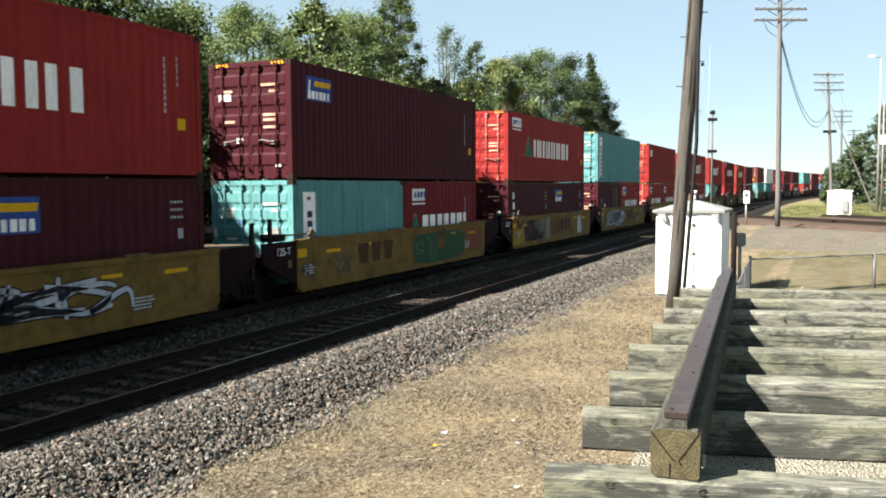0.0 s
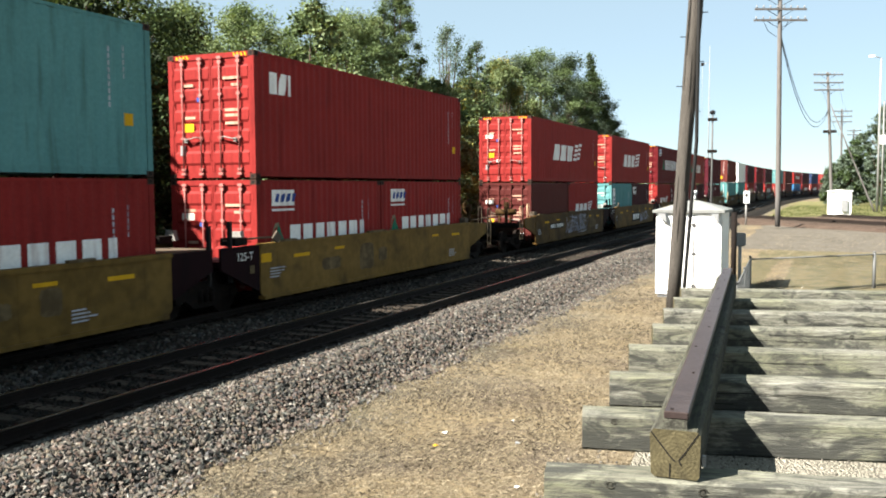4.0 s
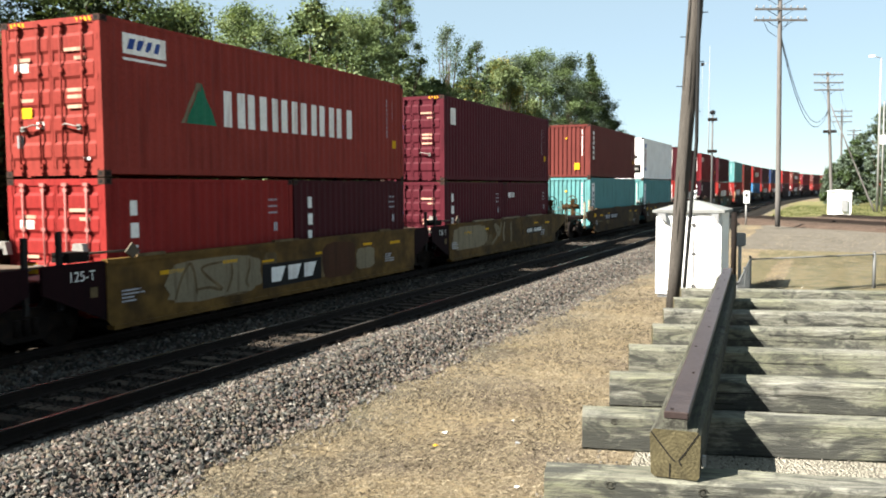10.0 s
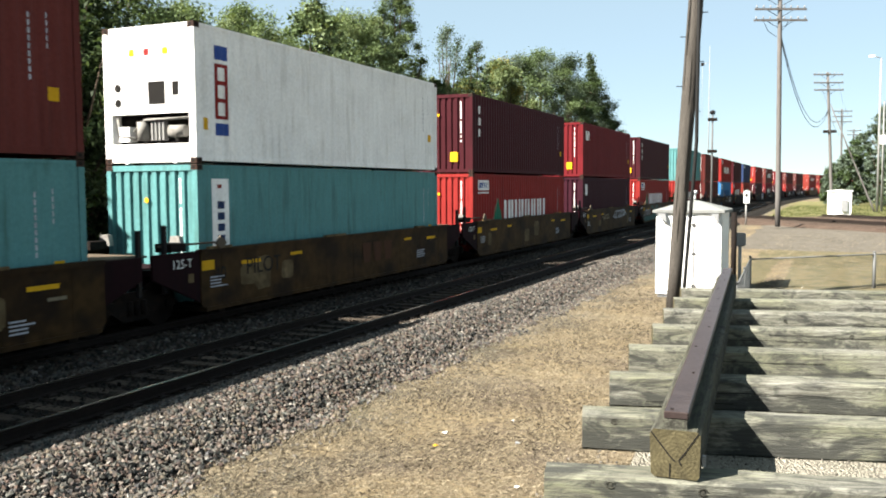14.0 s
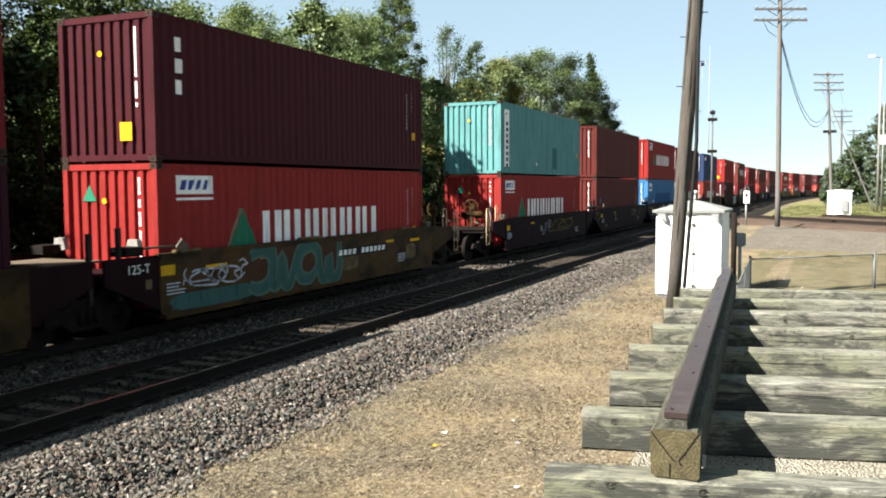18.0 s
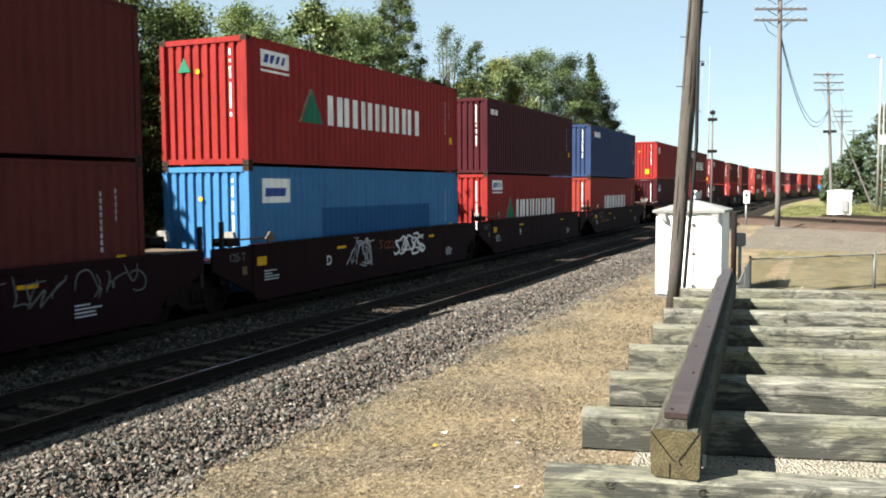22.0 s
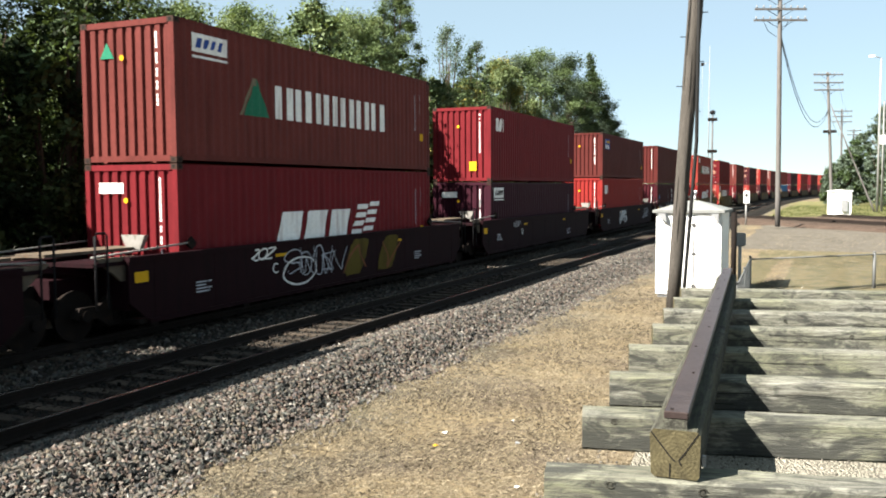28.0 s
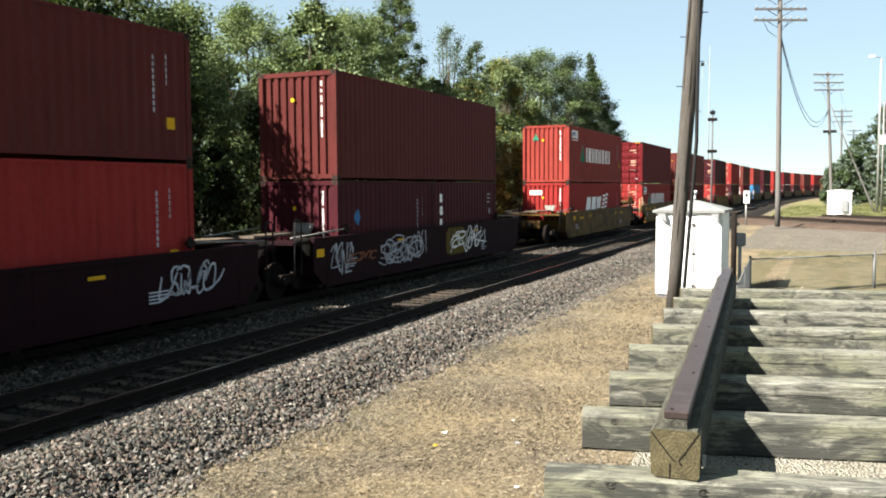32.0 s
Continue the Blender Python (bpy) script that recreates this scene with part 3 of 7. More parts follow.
# the line that crosses the two tracks further on
def crossing_line():
    root = tagged(new("crossing_track"), "pair of rusty tracks crossing the main line at an angle", "track", kind="structure")
    p, d = Vector((78.0, -0.5)), Vector((18.0, 12.6)).normalized()
    q = Vector((-d.y, d.x))
    bm = start()
    a0, a1 = -42.0, 9.0

    def pt(a, o, z):
        v = p + d * a + q * o
        return v.x, v.y, z
    prof = [(-12.5, -0.6), (-10.5, -0.14), (6.0, -0.12), (8.0, -0.6)]
    rows = [[bm.verts.new(pt(a, o, z)) for o, z in prof] for a in np.linspace(a0, a1, 12)]
    for r0, r1 in zip(rows, rows[1:]):
        for j in range(3):
            bm.faces.new((r0[j], r0[j + 1], r1[j + 1], r1[j]))
    part("roadbed", bm, "gravel_brown", root, "brown rusty roadbed")
    for o in (-6.7535, -5.2465, 1.2465, 2.7535):
        bm = start()
        prof = [(o - 0.07, -0.12), (o - 0.036, 0.02), (o - 0.036, 0.065), (o + 0.036, 0.065), (o + 0.036, 0.02), (o + 0.07, -0.12)]
        rows = [[bm.verts.new(pt(a, b, z)) for b, z in prof] for a in (a0, a1)]
        for j in range(5):
            bm.faces.new((rows[0][j], rows[0][j + 1], rows[1][j + 1], rows[1][j]))
        part("rail", bm, "rail_steel", root)
    ang = math.degrees(math.atan2(d.y, d.x))
    bm = start()
    box(bm, -0.115, 0.115, -1.3, 1.3, -0.25, -0.085)
    me = mesh_of("tie", bm, "tie_wood")
    a = a0
    while a < a1:
        for o in (-6, 2):
            x, y, z = pt(a, o, 0)
            hang("tie", me, root, at=pose(x, y, z, 0, 0, ang))
        a += 0.53
    for k, (a, o) in enumerate(((-4.5, -8.2), (-1.0, -8.4), (-9.5, -8.0))):
        bm = start()
        box(bm, -0.25, 0.25, -0.2, 0.2, -0.1, 0.28)
        x, y, z = pt(a, o, 0)
        tagged(part("switch_box", bm, "iron", None, at=pose(x, y, z, 0, 0, ang)), "small dark iron box beside the crossing track", "switch box", "trackside boxes")


crossing_line()


# ---- the train: well cars with stacked containers ----
L40, L20, CW, HQ, STD = 12.192, 6.058, 2.438, 2.896, 2.591
FLOOR_Z = 0.34
MOVERS = []
CACHE = {}


def cached(key, build):
    if key not in CACHE:
        CACHE[key] = build()
    return CACHE[key]


PITCH_S, DEPTH_S = 0.278, 0.018


def side_in(x):
    """How far the corrugated side lies behind its outer face at x."""
    f = (x / PITCH_S) % 1.0
    if f < 0.25:
        return 0.0
    if f < 0.5:
        return DEPTH_S * (f - 0.25) / 0.25
    if f < 0.75:
        return DEPTH_S
    return DEPTH_S * (1 - f) / 0.25


def bends(x0, x1):
    out, k = [x0], math.ceil(x0 / (PITCH_S / 4) + 1e-6)
    while k * PITCH_S / 4 < x1 - 1e-6:
        out.append(k * PITCH_S / 4)
        k += 1
    return out + [x1]


def patch(bm, x0, x1, z0, z1, lift=0.005, shear=0.0, m=0):
    """A painted patch that follows the corrugated side (-y)."""
    hgt, old = z1 - z0, None
    for x in bends(x0, x1 + shear * hgt):
        lo = z0 + (max(0.0, (x - x1) / shear) if shear else 0.0)
        hi = z0 + (min(hgt, (x - x0) / shear) if shear else hgt)
        y = -(CW / 2 - 0.006 - side_in(x)) - lift
        row = bm.verts.new((x, y, lo)), bm.verts.new((x, y, max(hi, lo + 0.002)))
        if old:
            bm.faces.new((old[0], row[0], row[1], old[1])).material_index = m
        old = row


def frame_mesh(length, h, col):
    def build():
        bm, l, w = start(), length / 2, CW / 2
        for sx in (-1, 1):
            for sy in (-1, 1):
                xa, xb = sorted((sx * l, sx * (l - 0.14)))
                ya, yb = sorted((sy * w, sy * (w - 0.12)))
                box(bm, xa, xb, ya, yb, 0.12, h - 0.12)
            xa, xb = sorted((sx * (l - 0.01), sx * (l - 0.13)))
            box(bm, xa, xb, -w + 0.12, w - 0.12, h - 0.13, h - 0.01)
            box(bm, xa, xb, -w + 0.16, w - 0.16, 0.03, 0.15)
            for y in (-0.65, 0.65):
                box(bm, xa, xb, y - 0.04, y + 0.04, 0.0, 0.05)
        for sy in (-1, 1):
            ya, yb = sorted((sy * (w - 0.004), sy * (w - 0.064)))
            box(bm, -l + 0.16, l - 0.16, ya, yb, h - 0.075, h - 0.012)
            box(bm, -l + 0.16, l - 0.16, ya, yb, 0.05, 0.175)
        box(bm, -l + 0.1, l - 0.1, -w + 0.08, w - 0.08, 0.10, 0.16)
        return mesh_of("container_frame", bm, col)
    return cached(("frame", length, h, col), build)


def side_mesh(length, h, col):
    def build():
        bm, l = start(), length / 2
        old = None
        for x in bends(-l + 0.13, l - 0.13):
            y = -(CW / 2 - 0.006 - side_in(x))
            row = bm.verts.new((x, y, 0.16)), bm.verts.new((x, y, h - 0.07))
            if old:
                bm.faces.new((old[0], row[0], row[1], old[1]))
            old = row
        box(bm, -l + 0.13, l - 0.13, -CW / 2 + 0.05, -CW / 2 + 0.06, 0.16, h - 0.07)
        return mesh_of("side_panel", bm, col)
    return cached(("side", length, h, col), build)


def roof_mesh(length, h, col):
    def build():
        bm, l, w = start(), length / 2, CW / 2
        box(bm, -l + 0.12, l - 0.12, -w + 0.06, w - 0.06, h - 0.045, h - 0.02)
        for i in range(int(length / 0.6)):
            x = -l + 0.5 + i * 0.6
            if x < l - 0.4:
                box(bm, x, x + 0.28, -w + 0.12, w - 0.12, h - 0.03, h - 0.008)
        return mesh_of("roof", bm, col)
    return cached(("roof", length, h, col), build)


def end_mesh(h, col):
    """Plain corrugated front wall, seen from -x."""
    def build():
        bm, w = start(), CW / 2 - 0.12
        n, old = 9, None
        p = 2 * w / n
        pts = []
        for i in range(n):
            y = -w + i * p
            pts += [(y, 0.0), (y + 0.52 * p, 0.0), (y + 0.64 * p, 0.05), (y + 0.88 * p, 0.05)]
        pts.append((w, 0.0))
        for y, d in pts:
            row = bm.verts.new((0.03 + d, y, 0.14)), bm.verts.new((0.03 + d, y, h - 0.12))
            if old:
                bm.faces.new((old[0], row[0], row[1], old[1]))
            old = row
        return mesh_of("end_panel", bm, col)
    return cached(("end", h, col), build)


def door_mesh(h, col):
    """One door leaf with pressed horizontal ribs, hinged side at +y."""
    def build():
        bm, w = start(), CW / 2 - 0.125
        zs = np.linspace(0.24, h - 0.22, 6)
        prof = [(0.07, 0.15), (0.03, 0.15)]
        for m in (zs[1:] + zs[:-1]) / 2:
            prof += [(0.03, m - 0.17), (0.002, m - 0.11), (0.002, m + 0.11), (0.03, m + 0.17)]
        prism(bm, prof + [(0.03, h - 0.13), (0.07, h - 0.13)], "y", 0.05, w - 0.05)
        for y in (0.006, w - 0.052):
            box(bm, 0.012, 0.07, y, y + 0.05, 0.15, h - 0.13)
        return mesh_of("door", bm, col)
    return cached(("door", h, col), build)


def hinge_mesh(col):
    """Pressed hinge lug at a door's outer edge."""
    def build():
        bm, w = start(), CW / 2 - 0.125
        box(bm, -0.004, 0.03, w - 0.02, w + 0.06, -0.06, 0.06)
        return mesh_of("hinge", bm, col)
    return cached(("hinge", col), build)


def bar_mesh(h, kind):
    def build():
        bm = start()
        tube(bm, [(-0.03, 0, 0.10), (-0.03, 0, h - 0.08)], 0.019, 6)
        for z in (0.22, 0.95, h - 0.95, h - 0.22):
            box(bm, -0.045, 0.01, -0.05, 0.05, z - 0.03, z + 0.03)
        box(bm, -0.055, 0.0, -0.06, 0.06, 0.09, 0.15)
        box(bm, -0.055, 0.0, -0.06, 0.06, h - 0.15, h - 0.09)
        return mesh_of("locking_bar", bm, kind)
    return cached(("bar", h, kind), build)


def handle_mesh():
    def build():
        bm = start()
        tube(bm, [(-0.03, 0, 0), (-0.075, 0.10, 0.02), (-0.075, 0.34, -0.03), (-0.05, 0.42, -0.05)], 0.014, 5)
        box(bm, -0.05, 0.0, 0.36, 0.44, -0.10, 0.0)
        return mesh_of("handle", bm, "bar_grey")
    return cached("handle", build)


def casting_mesh(col):
    def build():
        bm = start()
        box(bm, -0.003, 0.178, -0.003, 0.162, -0.0, 0.118)
        box(bm, -0.006, -0.003, 0.05, 0.115, 0.03, 0.09, 1)
        box(bm, 0.05, 0.13, -0.006, -0.003, 0.03, 0.09, 1)
        return mesh_of("corner_casting", bm, col, "dark_gap")
    return cached(("casting", col), build)


def stripe_mesh():
    def build():
        bm = start()
        prism(bm, [(0, 0), (0.045, 0), (0.075, 0.08), (0.03, 0.08)], "x", 0.002, 0.008)
        return mesh_of("hazard_stripe", bm, "mark_yellow")
    return cached("stripe", build)


def reefer_end(h, root, l):
    """Refrigerating machinery in the front of the white container."""
    bm, w = start(), CW / 2 - 0.12
    box(bm, 0.02, 0.06, -w, w, 1.05, h - 0.13)
    part("machinery_panel", bm, "white_paint", root, at=pose(-l, 0, 0))
    for name, dims in (("lower_panel", (0.02, 0.06, -w, w, 0.14, 0.42)), ("back_panel", (0.45, 0.5, -w, w, 0.3, 1.1)), ("bay_side", (0.02, 0.4, -w, -w + 0.06, 0.42, 1.05)), ("bay_side", (0.02, 0.4, w - 0.06, w, 0.42, 1.05))):
        bm = start()
        box(bm, *dims)
        part(name, bm, "white_paint", root, at=pose(-l, 0, 0))
    bm = start()
    box(bm, 0.012, 0.018, -0.42, 0.02, 1.25, 1.72)
    box(bm, 0.012, 0.018, -0.78, -0.62, 1.42, 1.70)
    for z in (1.3, 1.62):
        tube(bm, [(0.012, 0.85, z), (0.019, 0.85, z)], 0.09, 12)
    box(bm, 0.3, 0.44, -w, w, 0.42, 1.05)
    for y, c in ((0.45, "mark_yellow"), (0.05, "red"), (-0.45, "mark_yellow")):
        tb = start()
        box(tb, 0.012, 0.018, y - 0.07, y + 0.07, h - 0.62, h - 0.48)
        part("sticker", tb, c, root, at=pose(-l, 0, 0))
    part("vent_opening", bm, "dark_gap", root, "dark square fan opening", at=pose(-l, 0, 0))
    for name, pts, r in (("compressor", [(0.15, 0.3, 0.5), (0.15, 0.3, 0.9)], 0.13), ("motor", [(0.15, -0.85, 0.68), (0.15, -0.45, 0.68)], 0.13), ("coolant_pipe", [(0.1, -1.0, 0.95), (0.1, 0.2, 0.93), (0.1, 0.5, 0.7)], 0.03), ("coolant_pipe", [(0.1, 0.45, 0.55), (0.1, 0.9, 0.6), (0.1, 0.95, 0.98)], 0.03)):
        bm = start()
        tube(bm, pts, r, 10)
        part(name, bm, "bar_grey", root, at=pose(-l, 0, 0))
    for y in (-0.28, -0.18, -0.08, 0.02):
        bm = start()
        box(bm, 0.12, 0.25, y, y + 0.04, 0.5, 0.9)
        part("cooling_fin", bm, "galv", root, at=pose(-l, 0, 0))
    bm = start()
    box(bm, 0.08, 0.3, 0.62, 0.9, 0.48, 0.8)
    part("control_box", bm, "white_paint", root, at=pose(-l, 0, 0))


def letters(root, col, items, z_off=0.0, label=""):
    """Painted patches in one colour: (x0, x1, z0, z1[, shear]), x from the front end."""
    for it in items:
        bm = start()
        x0, x1, z0, z1 = it[:4]
        patch(bm, x0, x1, z0 + z_off, z1 + z_off, shear=it[4] if len(it) > 4 else 0.0, lift=0.005 if len(it) < 6 else it[5])
        part("painted_mark", bm, col, root, label)


def blocks(x0, x1, n, z0, z1, fill=0.72, shear=0.0):
    p = (x1 - x0) / n
    return [(x0 + i * p, x0 + i * p + p * fill, z0, z1, shear) for i in range(n)]


def tri_patch(root, l, x0, x1, z0, z1):
    mid = (x0 + x1) / 2
    for lo, hi, shift, col, label in ((x0, x1, 0.0, "mark_green", "faded green triangle"), (x0 - 0.13, x0 - 0.02, 1.0, "primer_pale", "pale edge of the triangle")):
        bm, old = start(), None
        for x in sorted(set(bends(lo - l, (hi if not shift else mid) - l) + ([mid - l] if not shift else []))):
            u, y = x + l, -(CW / 2 - 0.006 - side_in(x)) - 0.005
            if shift:
                top = z0 + (z1 - z0) * min(1.0, (u - lo) / (mid - x0))
                low = max(z0, top - (z1 - z0) * 0.2)
            else:
                low, top = z0, z0 + (z1 - z0) * (1 - abs(u - mid) / (mid - x0))
            row = bm.verts.new((x, y, low)), bm.verts.new((x, y, max(top, low + 0.004)))
            if old:
                bm.faces.new((old[0], row[0], row[1], old[1]))
            old = row
        part("painted_mark", bm, col, root, label)


def logo(root, kind, length, h):
    l = length / 2
    if kind == "disc_worn":
        # chalky worn streaks down the last ribs
        letters(root, "worn_grey", [(4.05 + 0.21 * k - l, 4.05 + 0.21 * k + (0.13, 0.08, 0.15, 0.1)[k % 4] - l, 0.3, h - 0.28) for k in range(7)], label="chalky grey worn streak")
        kind = "disc"
    if kind in ("seven", "bare"):
        # a long row of white shapes with a green triangle before it
        big = length > 8
        z0, z1 = (1.10, 1.87) if big else (1.04, 1.5)
        if kind == "seven":
            tri_patch(root, l, *((2.25, 3.25) if big else (0.62, 1.15)), z0, z1 + 0.08)
        wide = ((3.5, 4.24), (4.36, 5.06), (5.28, 5.92), (6.1, 6.78), (6.98, 7.64), (7.84, 8.5), (8.78, 9.06)) if big else ((1.36, 1.84), (1.94, 2.4), (2.54, 2.96), (3.08, 3.52), (3.66, 4.1), (4.24, 4.68), (4.86, 5.06))
        pairs = [(a, a + 0.37 * (b - a)) for a, b in wide[:-1]] + [(b - 0.37 * (b - a), b) for a, b in wide[:-1]] + [wide[-1]] if big else wide
        letters(root, "letter_white", [(a - l, b - l, z0, z1) for a, b in pairs], label="worn white painted bar")
        a, b = (0.55, 1.7) if big else (0.62, 1.58)
        if kind == "seven":
            letters(root, "letter_white", [(a - l, b - l, h - 0.62, h - 0.24), (a - l, b - l, h - 0.74, h - 0.69)], label="white name plate")
            letters(root, "mark_blue", [(a + 0.12 + i * 0.23 - l, a + 0.27 + i * 0.23 - l, h - 0.53, h - 0.33, 0.3, 0.009) for i in range(4)])
    elif kind == "three":
        big = length > 8
        x0, x1, z0, z1 = (3.45, 6.95, 1.06, 1.82) if big else (1.3, 3.75, 1.02, 1.5)
        k = (z1 - z0) / 0.73
        it = [(a - l, b - l, c, d, 0.32) for a, b, c, d, s in blocks(x0, x1, 3, z0, z1, 0.8)]
        for j in range(4):
            za = z0 + 0.05 * k + j * 0.22 * k
            it += [(x1 + (0.05 + 0.12 * j) * k - l, x1 + (0.62 + 0.12 * j) * k - l, za, za + 0.13 * k, 0.3), (x1 + (0.70 + 0.12 * j) * k - l, x1 + (1.25 + 0.12 * j) * k - l, za + 0.07 * k, za + 0.19 * k, 0.3)]
        letters(root, "letter_white", it, label="white slanted painted shape")
        if not big:
            return
    elif kind == "plate":
        letters(root, "letter_white", [(0.37 - l, 1.5 - l, h - 0.62, h - 0.22), (0.37 - l, 1.5 - l, h - 0.72, h - 0.67)], label="white name plate")
        letters(root, "mark_black", [(0.5 + i * 0.23 - l, 0.66 + i * 0.23 - l, h - 0.52, h - 0.32, 0.3, 0.009) for i in range(4)])
    elif kind == "initials":
        letters(root, "letter_white", [(0.6 - l, 0.92 - l, h - 0.92, h - 0.42), (0.98 - l, 1.28 - l, h - 0.92, h - 0.42, 0.12), (1.38 - l, 1.5 - l, h - 0.92, h - 0.42)], label="three small white painted shapes")
    elif kind == "plaque":
        letters(root, "mark_blue", [(0.72 - l, 1.9 - l, h - 0.92, h - 0.32)], label="blue and yellow name plate")
        letters(root, "mark_yellow", [(1.05 - l, 1.85 - l, h - 0.56, h - 0.42, 0.2, 0.009)])
        letters(root, "letter_white", [(a - l, b - l, c, d, s, 0.009) for a, b, c, d, s in blocks(0.78, 1.85, 6, h - 0.88, h - 0.68, 0.7)] + [(0.76 - l, 0.84 - l, h - 0.88, h - 0.42, 0.1, 0.009)])
    elif kind == "vertical":
        letters(root, "letter_white", [(0.66 - l, 1.0 - l, h - 0.55 - i * 0.27, h - 0.36 - i * 0.27) for i in range(6)], label="column of white painted shapes")
    elif kind == "column":
        letters(root, "letter_white", [(0.62 - l, 0.8 + 0.03 * (i % 2) - l, h - 0.7 - i * 0.42, h - 0.42 - i * 0.42) for i in range(3)], label="three white painted shapes in a column")
    elif kind == "strip":
        letters(root, "white_paint", [(0.48 - l, 1.05 - l, h - 2.6 if h > 2.7 else 0.2, h - 0.3)], label="white vertical strip with dark shapes")
        letters(root, "navy", [(0.66 - l, 0.88 - l, h - 0.94 - i * 0.24, h - 0.78 - i * 0.24, 0, 0.009) for i in range(8 if h > 2.7 else 6)])
        letters(root, "orange_red", [(0.66 - l, 0.8 - l, h - 0.5, h - 0.42, 0, 0.009)])
    elif kind == "banner":
        letters(root, "red", [(0.66 - l, 1.09 - l, 0.95, 2.12)], label="red and blue vertical name strip")
        letters(root, "mark_blue", [(0.66 - l, 1.09 - l, 2.2, 2.5), (0.66 - l, 1.09 - l, 0.6, 0.86)])
        letters(root, "letter_white", [(0.76 - l, 1.0 - l, 1.02 + i * 0.37, 1.30 + i * 0.37, 0, 0.009) for i in range(3)])
        letters(root, "mark_yellow", [(0.25 - l, 0.42 - l, 0.7, 0.95)])
    elif kind == "row":
        letters(root, "letter_white", [(a - l, b - l, c, d, s) for a, b, c, d, s in blocks(0.9, 2.3, 5, h - 0.66, h - 0.36, 0.75)], label="row of small white painted shapes")
        letters(root, "red", [(0.35 - l, 0.8 - l, h - 0.58, h - 0.38)])
    elif kind == "small":
        letters(root, "letter_white", [(a - l, b - l, c, d, s) for a, b, c, d, s in blocks(0.45, 1.2, 4, h - 0.62, h - 0.42, 0.75)], label="small white painted shapes")
    elif kind == "disc":
        letters(root, "blue", [(0.9 + 0.05 * abs(j) - l, 1.3 - 0.05 * abs(j) - l, 1.55 + j * 0.06, 1.61 + j * 0.06) for j in range(-3, 4)], label="round blue sticker")
    elif kind == "square":
        letters(root, "letter_white", [(0.57 - l, 1.05 - l, h - 0.95, h - 0.38)], label="white square notice")
    elif kind == "sign":
        letters(root, "letter_white", [(0.52 - l, 1.66 - l, h - 0.85, h - 0.28)], label="pale worn notice")
        letters(root, "mark_blue", [(0.62 - l, 1.5 - l, h - 0.7, h - 0.5, 0.1, 0.009)])
        letters(root, "blue_dark", [(3.1 - l, 9.8 - l, 0.55, 1.88)], label="repainted darker blue patch")
    # marks near the far end of the side
    it = [(length - 1.1 - l, length - 1.055 - l, h - 1.75, h - 0.55), (length - 0.72 - l, length - 0.68 - l, h - 1.2, h - 0.5)] if length > 8 or hash_of(kind) % 2 else [(length - 1.0 + 0.0 - l, length - 0.55 - l, h - 0.49 - j * 0.15, h - 0.445 - j * 0.15) for j in range(3)] + [(length - 0.8 - l, length - 0.6 - l, h - 1.2, h - 1.0)]
    bm = start()
    for a, b, c, d in it:
        if d - c > 0.5:
            z = d
            while z > c + 0.1:
                patch(bm, a, b, z - 0.09, z)
                z -= 0.125
        else:
            x = a
            while x < b - 0.05:
                patch(bm, x, min(b, x + 0.07), c, d)
                x += 0.10
    tagged(part("small_marking", bm, "graffiti_pale", root, "small white painted figures"), kind="stuff")
    letters(root, "mark_yellow", [(length - 0.72 - l, length - 0.5 - l, h - 1.95, h - 1.72)])


def hash_of(s):
    return sum(ord(c) * (i + 1) for i, c in enumerate(s or "none"))


NAMES = {"red": "bright red", "orange_red": "orange-red", "dark_red": "dull red", "maroon": "dark maroon", "wine": "wine red", "brown_red": "rusty brown", "brown": "dark brown", "teal": "teal green", "white_paint": "white refrigerated", "navy": "navy blue", "blue": "bright blue", "deep_red": "deep red", "plum": "dark plum"}


